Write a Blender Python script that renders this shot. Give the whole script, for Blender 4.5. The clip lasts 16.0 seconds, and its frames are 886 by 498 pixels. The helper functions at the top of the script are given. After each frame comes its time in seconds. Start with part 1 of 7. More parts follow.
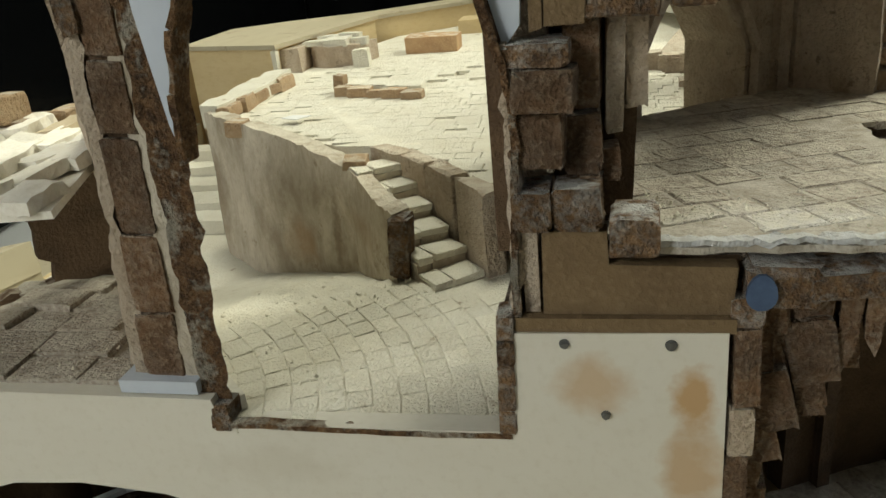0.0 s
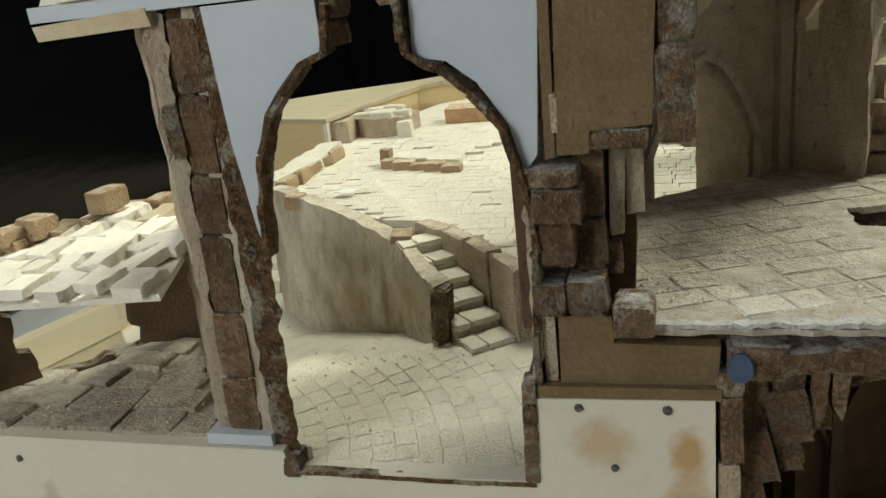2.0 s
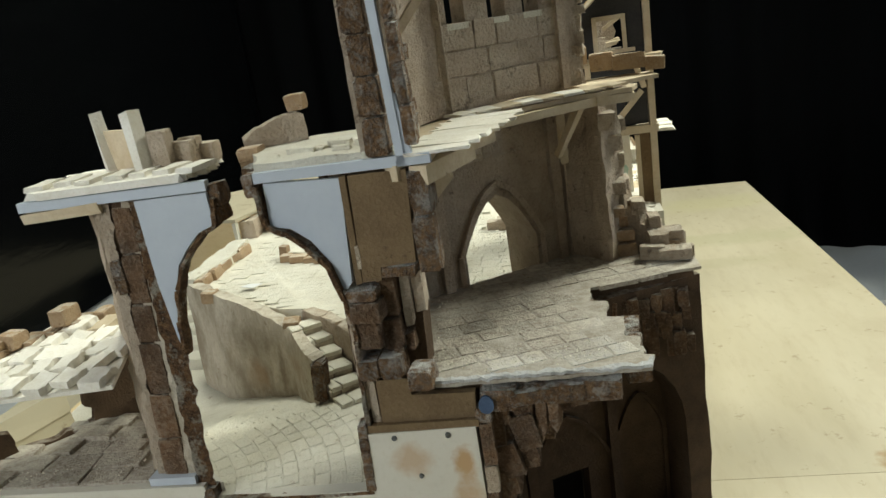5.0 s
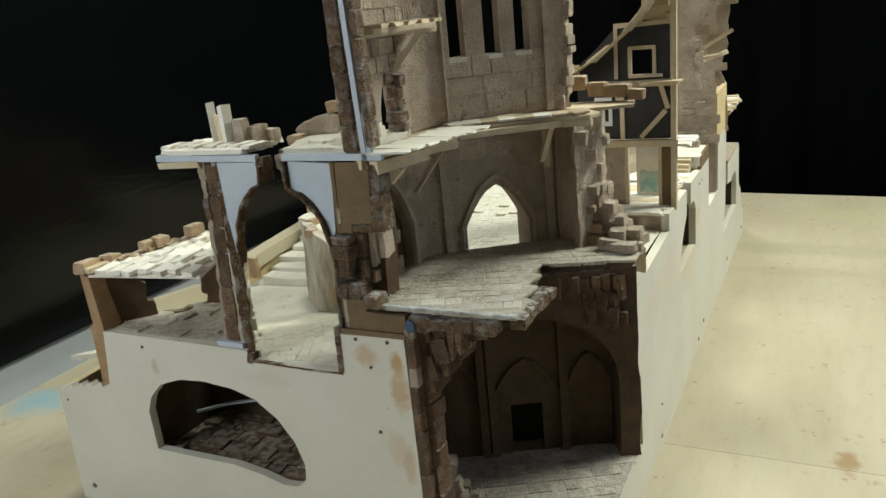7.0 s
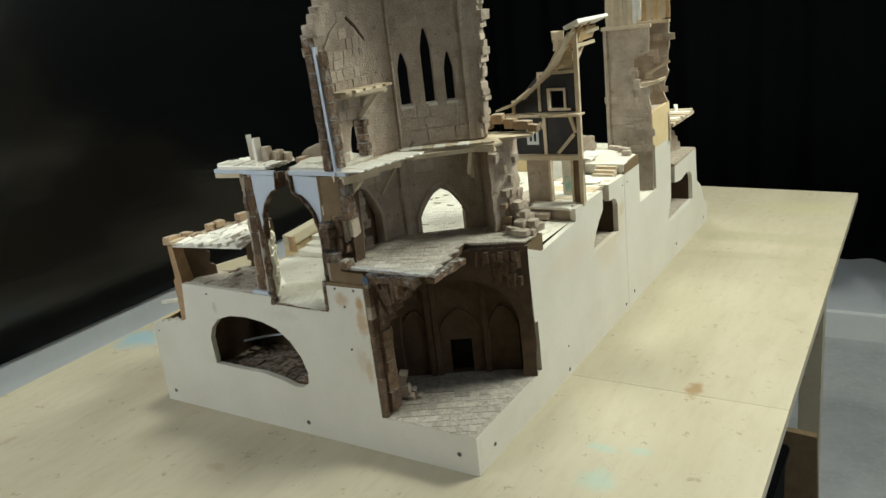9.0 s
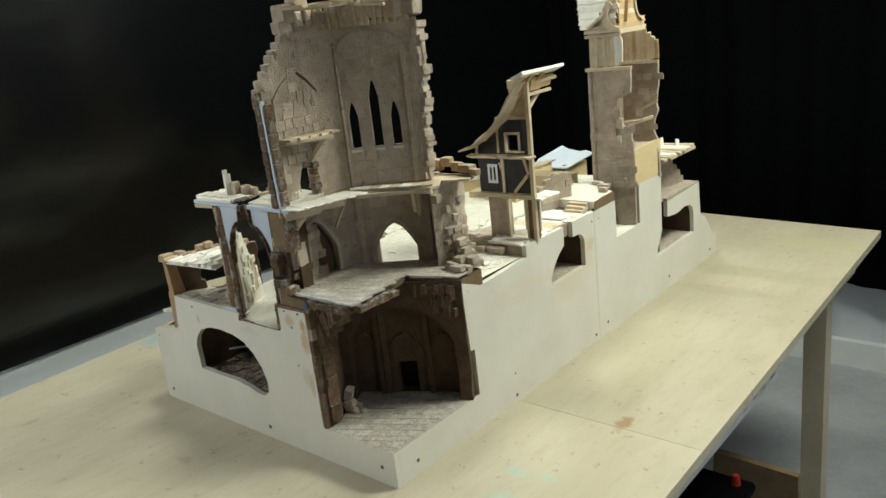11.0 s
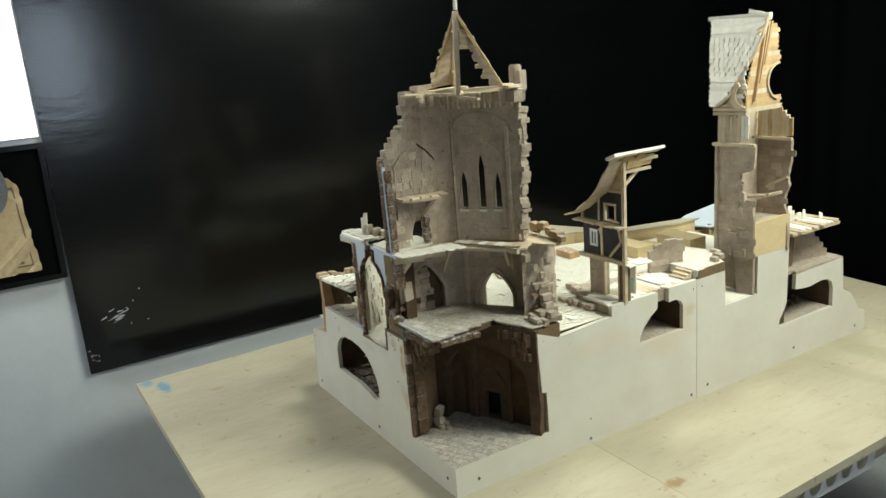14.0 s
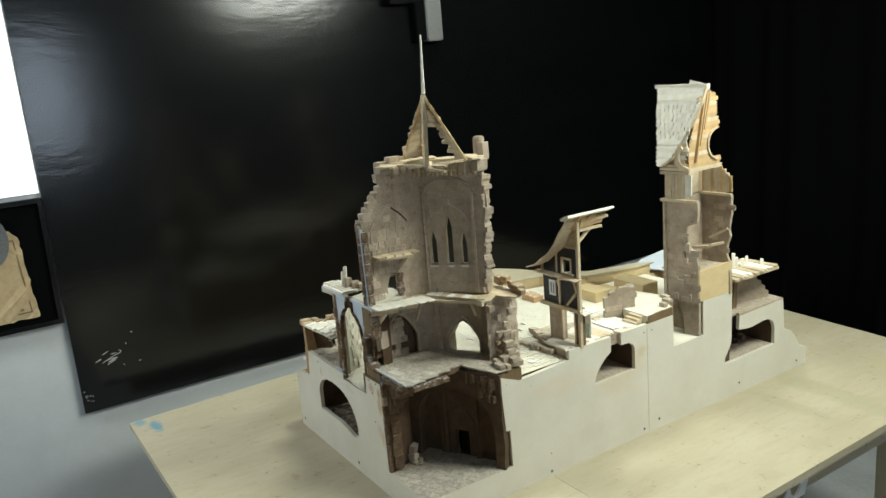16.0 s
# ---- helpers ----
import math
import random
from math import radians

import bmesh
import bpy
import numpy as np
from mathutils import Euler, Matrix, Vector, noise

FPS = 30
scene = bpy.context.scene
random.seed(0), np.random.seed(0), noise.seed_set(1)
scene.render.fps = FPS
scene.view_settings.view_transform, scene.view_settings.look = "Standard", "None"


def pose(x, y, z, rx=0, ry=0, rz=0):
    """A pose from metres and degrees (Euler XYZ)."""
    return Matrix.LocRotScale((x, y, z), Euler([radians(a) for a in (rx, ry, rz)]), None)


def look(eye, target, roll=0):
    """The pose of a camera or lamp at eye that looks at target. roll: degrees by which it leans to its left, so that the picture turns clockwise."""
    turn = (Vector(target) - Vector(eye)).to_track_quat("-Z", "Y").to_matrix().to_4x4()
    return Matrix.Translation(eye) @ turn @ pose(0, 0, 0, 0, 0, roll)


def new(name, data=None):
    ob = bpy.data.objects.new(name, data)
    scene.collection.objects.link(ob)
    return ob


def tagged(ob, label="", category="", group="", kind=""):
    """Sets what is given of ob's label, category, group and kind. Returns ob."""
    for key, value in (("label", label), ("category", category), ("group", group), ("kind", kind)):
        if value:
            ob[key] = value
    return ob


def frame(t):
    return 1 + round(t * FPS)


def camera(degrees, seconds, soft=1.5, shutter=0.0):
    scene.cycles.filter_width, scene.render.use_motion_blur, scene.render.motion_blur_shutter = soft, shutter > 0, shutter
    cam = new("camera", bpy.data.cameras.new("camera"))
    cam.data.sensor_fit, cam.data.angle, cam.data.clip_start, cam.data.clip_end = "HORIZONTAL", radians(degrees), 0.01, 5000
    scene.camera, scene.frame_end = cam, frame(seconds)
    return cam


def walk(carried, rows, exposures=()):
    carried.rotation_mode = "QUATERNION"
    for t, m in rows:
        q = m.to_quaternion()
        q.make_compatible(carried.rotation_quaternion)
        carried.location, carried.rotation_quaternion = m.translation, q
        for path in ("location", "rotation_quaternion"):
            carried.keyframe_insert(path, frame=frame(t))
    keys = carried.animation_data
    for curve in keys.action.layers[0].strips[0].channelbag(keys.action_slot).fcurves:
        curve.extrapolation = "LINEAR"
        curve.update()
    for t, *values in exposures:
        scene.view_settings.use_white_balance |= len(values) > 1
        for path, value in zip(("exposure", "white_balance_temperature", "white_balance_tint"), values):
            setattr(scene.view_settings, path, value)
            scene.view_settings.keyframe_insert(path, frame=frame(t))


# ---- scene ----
cam = camera(58.6, 16.0)
PATH = [
    (0, (-0.18, -0.209, 0.362), (-0.604, 1.587, -0.408), -5.8),
    (0.5, (-0.178, -0.212, 0.371), (-0.611, 1.59, -0.382), -6.0),
    (1, (-0.177, -0.221, 0.379), (-0.63, 1.589, -0.343), -6.3),
    (1.5, (-0.176, -0.24, 0.39), (-0.653, 1.577, -0.297), -6.5),
    (2, (-0.167, -0.251, 0.395), (-0.685, 1.564, -0.267), -6.8),
    (2.5, (-0.151, -0.255, 0.399), (-0.682, 1.566, -0.237), -7.0),
    (3, (-0.166, -0.261, 0.406), (-0.663, 1.578, -0.202), -7.4),
    (3.5, (-0.173, -0.294, 0.42), (-0.549, 1.576, -0.181), -8.0),
    (4, (-0.166, -0.332, 0.428), (-0.426, 1.557, -0.174), -8.2),
    (4.5, (-0.142, -0.356, 0.442), (-0.387, 1.542, -0.139), -8.5),
    (4.7, (-0.121, -0.369, 0.451), (-0.388, 1.53, -0.119), -8.7),
    (6.8, (0.151, -0.486, 0.502), (-0.714, 1.216, -0.094), -5.7),
    (7, (0.161, -0.514, 0.502), (-0.714, 1.187, -0.082), -5.7),
    (7.5, (0.227, -0.598, 0.53), (-0.685, 1.079, -0.066), -5.3),
    (8, (0.301, -0.678, 0.552), (-0.633, 0.977, -0.071), -5.0),
    (8.5, (0.372, -0.727, 0.581), (-0.596, 0.903, -0.055), -5.7),
    (9, (0.473, -0.744, 0.593), (-0.575, 0.848, -0.013), -6.6),
    (9.2, (0.521, -0.753, 0.599), (-0.559, 0.822, 0.006), -6.6),
    (11.3, (0.742, -0.649, 0.649), (-0.58, 0.741, 0.081), -6.3),
    (11.5, (0.752, -0.637, 0.653), (-0.609, 0.717, 0.093), -6.2),
    (12, (0.795, -0.616, 0.677), (-0.647, 0.659, 0.133), -6.3),
    (12.5, (0.87, -0.593, 0.698), (-0.648, 0.604, 0.185), -5.9),
    (13, (0.938, -0.572, 0.713), (-0.66, 0.523, 0.215), -5.0),
    (13.5, (0.984, -0.575, 0.731), (-0.667, 0.435, 0.226), -4.7),
    (14, (1.029, -0.591, 0.755), (-0.64, 0.386, 0.242), -4.7),
    (14.5, (1.067, -0.611, 0.778), (-0.601, 0.361, 0.255), -4.8),
    (15, (1.103, -0.625, 0.807), (-0.564, 0.349, 0.284), -4.9),
    (15.5, (1.136, -0.638, 0.831), (-0.527, 0.358, 0.339), -4.9),
    (16, (1.153, -0.638, 0.852), (-0.498, 0.39, 0.386), -4.8),
]
walk(cam, [(t, look(eye, target, roll)) for t, eye, target, roll in PATH], [(0, 0, 7100, 10), (4.5, 0, 6700, 10), (9, 0, 6450, 10), (12.5, 0, 6450, 9), (16, 0, 6450, 8)])

# ---- world and lights ----
world = bpy.data.worlds.new("workshop")
scene.world = world
world.use_nodes = True
world.node_tree.nodes["Background"].inputs[0].default_value = (0.75, 0.85, 1.0, 1)
world.node_tree.nodes["Background"].inputs[1].default_value = 0.03


def area(name, eye, target, size, watts, colour):
    data = bpy.data.lights.new(name, "AREA")
    data.shape, data.size, data.size_y, data.energy, data.color = "RECTANGLE", size[0], size[1], watts, colour
    lamp = new(name, data)
    lamp.matrix_world = look(eye, target)
    return lamp


area("softbox_light", (0.74, 0.98, 1.4), (-0.15, 0.3, 0.2), (0.55, 0.55), 28, (0.95, 1.0, 0.88))
area("overhead_lamp_light", (-0.36, 0.6, 2.1), (-0.33, 0.2, 0.0), (0.4, 0.4), 20, (0.95, 1.0, 0.88))
area("window_light", (-1.03, -1.0, 0.78), (-0.3, 0.0, 0.15), (0.5, 0.5), 11.0, (0.9, 0.98, 1.0))
scene.view_settings.exposure = 0.0


# ---- tools ----
OFF = {}
rnd = random.Random(7)


def root(name, base, label, category, group="", kind=""):
    ob = new(name)
    ob.empty_display_size = 0.02
    ob.location = base
    OFF[ob] = Vector(base)
    return tagged(ob, label, category, group, kind)


def part(name, bm, material, parent=None, label=""):
    """One mesh object out of a bmesh in world metres, under a thing or a part."""
    bmesh.ops.recalc_face_normals(bm, faces=bm.faces[:])
    me = bpy.data.meshes.new(name)
    bm.to_mesh(me)
    bm.free()
    me.materials.append(material)
    ob = new(name, me)
    if parent is not None:
        ob.parent = parent
        ob.location = -OFF.get(parent, Vector())
    if label:
        ob["label"] = label
    return ob


def thing(name, bm, material, label, category, group="", kind=""):
    return tagged(part(name, bm, material), label, category, group, kind)


def piece(name, me, m, parent):
    ob = new(name, me)
    ob.parent = parent
    ob.matrix_local = Matrix.Translation(-OFF.get(parent, Vector())) @ m
    return ob


def box(bm, lo, hi, m=None, jit=0.0, cuts=0):
    c = [(a + b) / 2 for a, b in zip(lo, hi)]
    s = [b - a for a, b in zip(lo, hi)]
    mat = Matrix.LocRotScale(c, None, s)
    out = bmesh.ops.create_cube(bm, size=1, matrix=(m @ mat) if m else mat)["verts"]
    if jit:
        for v in out:
            v.co += Vector([rnd.uniform(-jit, jit) for _ in range(3)])
    return out


def beam(bm, a, b, w, h, roll=0.0, jit=0.0):
    """A squared timber from a to b."""
    a, b = Vector(a), Vector(b)
    d = b - a
    q = d.to_track_quat("X", "Z").to_matrix().to_4x4()
    m = Matrix.Translation((a + b) / 2) @ q @ Matrix.Rotation(radians(roll), 4, "X")
    return box(bm, (-d.length / 2, -w / 2, -h / 2), (d.length / 2, w / 2, h / 2), m, jit)


def prism(bm, pts, vec, holes=()):
    """A plate: an outline of points, with holes, thickened by vec."""
    edges = []
    for loop in (pts, *holes):
        vs = [bm.verts.new(p) for p in loop]
        edges += [bm.edges.new((vs[i], vs[(i + 1) % len(vs)])) for i in range(len(vs))]
    geo = bmesh.ops.triangle_fill(bm, edges=edges, use_beauty=True, use_dissolve=False)["geom"]
    faces = [g for g in geo if isinstance(g, bmesh.types.BMFace)]
    ext = bmesh.ops.extrude_face_region(bm, geom=faces)["geom"]
    bmesh.ops.translate(bm, verts=[g for g in ext if isinstance(g, bmesh.types.BMVert)], vec=vec)


def rough(pts, step, amp, seed=1):
    """An outline with worn, uneven edges."""
    r = random.Random(seed)
    out = []
    n = len(pts)
    for i in range(n):
        a, b = Vector(pts[i]), Vector(pts[(i + 1) % n])
        k = max(1, int((b - a).length / step))
        for j in range(k):
            p = a.lerp(b, j / k)
            if j:
                p = p + Vector([r.uniform(-amp, amp) for _ in p])
            out.append(tuple(p))
    return out


def inside(p, poly):
    x, y = p
    c = False
    for i in range(len(poly)):
        (x1, y1), (x2, y2) = poly[i], poly[i - 1]
        if (y1 > y) != (y2 > y) and x < (x2 - x1) * (y - y1) / (y2 - y1) + x1:
            c = not c
    return c


class Plane:
    """A wall's own frame: o + u * right + v * up, with n out of the wall."""

    def __init__(self, o, right, up=(0, 0, 1)):
        self.o, self.r, self.u = Vector(o), Vector(right).normalized(), Vector(up).normalized()
        self.n = self.r.cross(self.u).normalized()

    def at(self, u, v, d=0.0):
        return self.o + self.r * u + self.u * v + self.n * d

    def many(self, pts, d=0.0):
        return [self.at(u, v, d) for u, v in pts]

    def m(self, u, v, d=0.0, spin=0.0):
        rot = Matrix((self.r, self.u, self.n)).transposed().to_4x4()
        return Matrix.Translation(self.at(u, v, d)) @ rot @ Matrix.Rotation(radians(spin), 4, "Z")


def stone_mesh(name, material, seed, bevel=0.07, jit=0.045):
    """A worn block one unit in size."""
    r = random.Random(seed)
    bm = bmesh.new()
    bmesh.ops.create_cube(bm, size=1)
    bmesh.ops.subdivide_edges(bm, edges=bm.edges[:], cuts=2, use_grid_fill=True)
    for v in bm.verts:
        on = sum(abs(c) > 0.49 for c in v.co)
        k = 1 - (0, r.uniform(-0.02, 0.03), r.uniform(0, bevel * 0.8), r.uniform(bevel * 0.3, bevel * 2.0))[on]
        v.co = Vector([c * k if abs(c) > 0.49 else c * r.uniform(1.5, 2.6) for c in v.co]) + Vector([r.uniform(-jit, jit) * 0.5 for _ in range(3)])
    bmesh.ops.recalc_face_normals(bm, faces=bm.faces[:])
    me = bpy.data.meshes.new(name)
    bm.to_mesh(me)
    bm.free()
    me.materials.append(material)
    return me


def plank_mesh(name, material, seed, jit=0.04, splinter=0.0):
    """A thin board along x, one unit in size, with uneven or splintered ends."""
    r = random.Random(seed)
    bm = bmesh.new()
    nx, ny = 4, 2
    grid = {}
    for k in (0, 1):
        for i in range(nx + 1):
            for j in range(ny + 1):
                x = i / nx - 0.5
                if i == nx:
                    x -= r.uniform(0, splinter)
                if i == 0:
                    x += r.uniform(0, splinter * 0.4)
                y = j / ny - 0.5 + r.uniform(-jit, jit) * (0.4 if j == 1 else 1)
                z = k - 0.5 + r.uniform(-jit, jit)
                grid[i, j, k] = bm.verts.new((x, y, z))
    for i in range(nx):
        for j in range(ny):
            bm.faces.new((grid[i, j, 1], grid[i + 1, j, 1], grid[i + 1, j + 1, 1], grid[i, j + 1, 1]))
            bm.faces.new((grid[i, j, 0], grid[i, j + 1, 0], grid[i + 1, j + 1, 0], grid[i + 1, j, 0]))
        for j in (0, ny):
            bm.faces.new((grid[i, j, 0], grid[i + 1, j, 0], grid[i + 1, j, 1], grid[i, j, 1]))
    for j in range(ny):
        for i in (0, nx):
            bm.faces.new((grid[i, j, 0], grid[i, j + 1, 0], grid[i, j + 1, 1], grid[i, j, 1]))
    bmesh.ops.recalc_face_normals(bm, faces=bm.faces[:])
    me = bpy.data.meshes.new(name)
    bm.to_mesh(me)
    bm.free()
    me.materials.append(material)
    return me


def crumble(bm, step, amp, seed=0):
    """Break a plain solid into a worn, lumpy one."""
    bmesh.ops.triangulate(bm, faces=bm.faces[:])
    for _ in range(4):
        long = [e for e in bm.edges if e.calc_length() > step]
        if not long:
            break
        bmesh.ops.subdivide_edges(bm, edges=long, cuts=1)
        bmesh.ops.triangulate(bm, faces=[f for f in bm.faces if len(f.verts) > 3])
    for v in bm.verts:
        p = v.co + Vector((seed * 3.7, 0, 0))
        v.co += noise.noise_vector(p * (0.35 / step)) * amp + noise.noise_vector(p * (1.3 / step)) * amp * 0.5
    return bm


def stones_on(parent, plane, poly, row, length, depth, meshes, chance=1.0, seed=1, gap=0.0008, holes=(), proud=0.0, lean=0.8, name="stone", vary=(0.6, 1.5), whole=False):
    """Courses of blocks on a wall, as parts of it."""
    r = random.Random(seed)
    us, vs = [p[0] for p in poly], [p[1] for p in poly]
    v = min(vs)
    while v < max(vs):
        h = row * r.uniform(0.85, 1.15)
        u = min(us) - r.uniform(0, length)
        while u < max(us):
            w = length * r.uniform(0.6, 1.4)
            c = (u + w / 2, v + h / 2)
            ok = inside(c, poly) and not any(inside(q, hole) for hole in holes for q in (c, (u + w * 0.1, c[1]), (u + w * 0.9, c[1])))
            if whole:
                ok = ok and all(inside(q, poly) for q in ((u + w * 0.1, v + h * 0.15), (u + w * 0.9, v + h * 0.15), (u + w * 0.1, v + h * 0.85), (u + w * 0.9, v + h * 0.85)))
            if ok and r.random() < chance:
                d = depth * r.uniform(*vary)
                m = plane.m(c[0], c[1], proud + d * 0.15, r.uniform(-lean, lean)) @ Matrix.Diagonal((w - gap, h - gap, d, 1))
                piece(name, r.choice(meshes), m, parent)
            u += w
        v += h


def heap(parent, spots, size, meshes, seed=1, name="stone", tilt=4.0, spin=8.0):
    """Loose or ragged blocks: spots of (x, y, z)."""
    r = random.Random(seed)
    for s in spots:
        k = [c * r.uniform(0.75, 1.25) for c in (s[3:] if len(s) > 3 else size)]
        m = pose(*s[:3], r.uniform(-tilt, tilt), r.uniform(-tilt, tilt), r.uniform(-spin, spin)) @ Matrix.Diagonal((*k, 1))
        piece(name, r.choice(meshes), m, parent)


def arch(cx, base, half, spring, top, n=7, point=1.25):
    """A pointed arch outline (u, v), anticlockwise from the lower right."""
    out = [(cx + half, base)]
    for i in range(n + 1):
        a = i / n
        x = half * math.cos(a * math.pi / 2) ** (1 / point)
        out.append((cx + x, spring + (top - spring) * math.sin(a * math.pi / 2) ** point if point < 1 else spring + (top - spring) * (1 - (x / half) ** 1.7)))
    left = [(2 * cx - x, z) for x, z in reversed(out[:-1])]
    return out + left


# ---- materials ----
def material(name, c1, c2, c3=None, coarse=40.0, fine=700.0, roughness=0.85, bump=0.4, rand=0.12, speck=0.35, metallic=0.0, stretch=(1, 1, 1), gloss=0.4, depth=0.0012, dust=0.0, stains=(), dust_colour=(0.66, 0.62, 0.52), wear=0.0, flecks=None, frost=0.0):
    m = bpy.data.materials.new(name)
    m.use_nodes = True
    nt = m.node_tree
    n, l = nt.nodes, nt.links
    bs = n["Principled BSDF"]
    geo = n.new("ShaderNodeNewGeometry")
    mp = n.new("ShaderNodeMapping")
    mp.inputs["Scale"].default_value = stretch
    l.new(geo.outputs["Position"], mp.inputs["Vector"])
    n1, n2 = n.new("ShaderNodeTexNoise"), n.new("ShaderNodeTexNoise")
    for node, s, d in ((n1, coarse, 4), (n2, fine, 3)):
        l.new(mp.outputs["Vector"], node.inputs["Vector"])
        node.inputs["Scale"].default_value = s
        node.inputs["Detail"].default_value = d
        node.inputs["Roughness"].default_value = 0.65
    r1 = n.new("ShaderNodeMapRange")
    r1.inputs["From Min"].default_value, r1.inputs["From Max"].default_value = 0.36, 0.64
    l.new(n1.outputs["Fac"], r1.inputs["Value"])
    mix = n.new("ShaderNodeMix")
    mix.data_type = "RGBA"
    mix.inputs["A"].default_value, mix.inputs["B"].default_value = (*c1, 1), (*c2, 1)
    l.new(r1.outputs["Result"], mix.inputs["Factor"])
    r2 = n.new("ShaderNodeMapRange")
    r2.inputs["From Min"].default_value, r2.inputs["From Max"].default_value = 0.5, 0.72
    r2.inputs["To Max"].default_value = speck
    l.new(n2.outputs["Fac"], r2.inputs["Value"])
    mix2 = n.new("ShaderNodeMix")
    mix2.data_type = "RGBA"
    mix2.inputs["B"].default_value = (*(c3 or [0.5 * a for a in c1]), 1)
    l.new(mix.outputs["Result"], mix2.inputs["A"])
    l.new(r2.outputs["Result"], mix2.inputs["Factor"])
    tone0 = mix2.outputs["Result"]
    for (cx, cy, cz), (sx, sy, sz), colour, strength in stains:
        # a soft stain with a ragged rim, at its place in the room
        off = n.new("ShaderNodeVectorMath")
        off.operation = "SUBTRACT"
        off.inputs[1].default_value = (cx, cy, cz)
        l.new(geo.outputs["Position"], off.inputs[0])
        div = n.new("ShaderNodeVectorMath")
        div.operation = "DIVIDE"
        div.inputs[1].default_value = (sx, sy, sz)
        l.new(off.outputs["Vector"], div.inputs[0])
        ln = n.new("ShaderNodeVectorMath")
        ln.operation = "LENGTH"
        l.new(div.outputs["Vector"], ln.inputs[0])
        rag = n.new("ShaderNodeTexNoise")
        rag.inputs["Scale"].default_value, rag.inputs["Detail"].default_value = 1.2 / min(sx, sy, sz) if min(sx, sy, sz) > 0.001 else 60, 5
        l.new(geo.outputs["Position"], rag.inputs["Vector"])
        ad = n.new("ShaderNodeMath")
        ad.operation = "MULTIPLY_ADD"
        ad.inputs[1].default_value = 1.3
        l.new(rag.outputs["Fac"], ad.inputs[0])
        l.new(ln.outputs["Value"], ad.inputs[2])
        fall = n.new("ShaderNodeMapRange")
        fall.inputs["From Min"].default_value, fall.inputs["From Max"].default_value = 1.65, 1.05
        fall.inputs["To Max"].default_value = strength
        l.new(ad.outputs["Value"], fall.inputs["Value"])
        mx = n.new("ShaderNodeMix")
        mx.data_type = "RGBA"
        mx.inputs["B"].default_value = (*colour, 1)
        l.new(tone0, mx.inputs["A"])
        l.new(fall.outputs["Result"], mx.inputs["Factor"])
        tone0 = mx.outputs["Result"]
    info = n.new("ShaderNodeObjectInfo")
    rr = n.new("ShaderNodeMapRange")
    rr.inputs["To Min"].default_value, rr.inputs["To Max"].default_value = 1 - rand, 1 + rand
    l.new(info.outputs["Random"], rr.inputs["Value"])
    hsv = n.new("ShaderNodeHueSaturation")
    l.new(rr.outputs["Result"], hsv.inputs["Value"])
    tone = tone0
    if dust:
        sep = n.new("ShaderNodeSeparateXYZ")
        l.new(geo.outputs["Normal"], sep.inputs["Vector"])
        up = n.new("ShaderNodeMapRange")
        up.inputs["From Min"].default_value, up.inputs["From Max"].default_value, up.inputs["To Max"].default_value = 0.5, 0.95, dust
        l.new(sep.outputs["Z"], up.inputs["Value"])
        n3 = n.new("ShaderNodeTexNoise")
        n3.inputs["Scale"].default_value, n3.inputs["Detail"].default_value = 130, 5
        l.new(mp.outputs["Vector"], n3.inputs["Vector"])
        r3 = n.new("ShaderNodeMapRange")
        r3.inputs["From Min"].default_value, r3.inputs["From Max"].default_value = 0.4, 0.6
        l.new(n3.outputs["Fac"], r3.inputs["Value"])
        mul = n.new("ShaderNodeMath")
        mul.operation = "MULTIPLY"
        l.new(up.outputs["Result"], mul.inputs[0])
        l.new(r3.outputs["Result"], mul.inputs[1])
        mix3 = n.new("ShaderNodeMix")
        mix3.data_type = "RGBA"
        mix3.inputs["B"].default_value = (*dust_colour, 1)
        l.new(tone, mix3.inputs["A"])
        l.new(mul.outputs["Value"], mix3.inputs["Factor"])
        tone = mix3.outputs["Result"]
    if flecks:
        # dark flecks and scratches
        fs, lim, fc = flecks
        fn = n.new("ShaderNodeTexNoise")
        fn.inputs["Scale"].default_value, fn.inputs["Detail"].default_value, fn.inputs["Roughness"].default_value = fs, 6, 0.75
        l.new(geo.outputs["Position"], fn.inputs["Vector"])
        fr_ = n.new("ShaderNodeMapRange")
        fr_.inputs["From Min"].default_value, fr_.inputs["From Max"].default_value, fr_.inputs["To Max"].default_value = lim, lim + 0.06, 0.7
        l.new(fn.outputs["Fac"], fr_.inputs["Value"])
        fx = n.new("ShaderNodeMix")
        fx.data_type = "RGBA"
        fx.inputs["B"].default_value = (*fc, 1)
        l.new(tone, fx.inputs["A"])
        l.new(fr_.outputs["Result"], fx.inputs["Factor"])
        tone = fx.outputs["Result"]
    if frost:
        # smears of pale dust, on faces of any slope
        f1, f2 = n.new("ShaderNodeTexNoise"), n.new("ShaderNodeTexNoise")
        for node, sc in ((f1, 75), (f2, 520)):
            node.inputs["Scale"].default_value, node.inputs["Detail"].default_value = sc, 5
            l.new(geo.outputs["Position"], node.inputs["Vector"])
        fa = n.new("ShaderNodeMath")
        fa.operation = "MULTIPLY_ADD"
        fa.inputs[1].default_value = 0.45
        l.new(f2.outputs["Fac"], fa.inputs[0])
        l.new(f1.outputs["Fac"], fa.inputs[2])
        fm = n.new("ShaderNodeMapRange")
        fm.inputs["From Min"].default_value, fm.inputs["From Max"].default_value, fm.inputs["To Max"].default_value = 0.74, 0.88, frost
        l.new(fa.outputs["Value"], fm.inputs["Value"])
        fq = n.new("ShaderNodeMix")
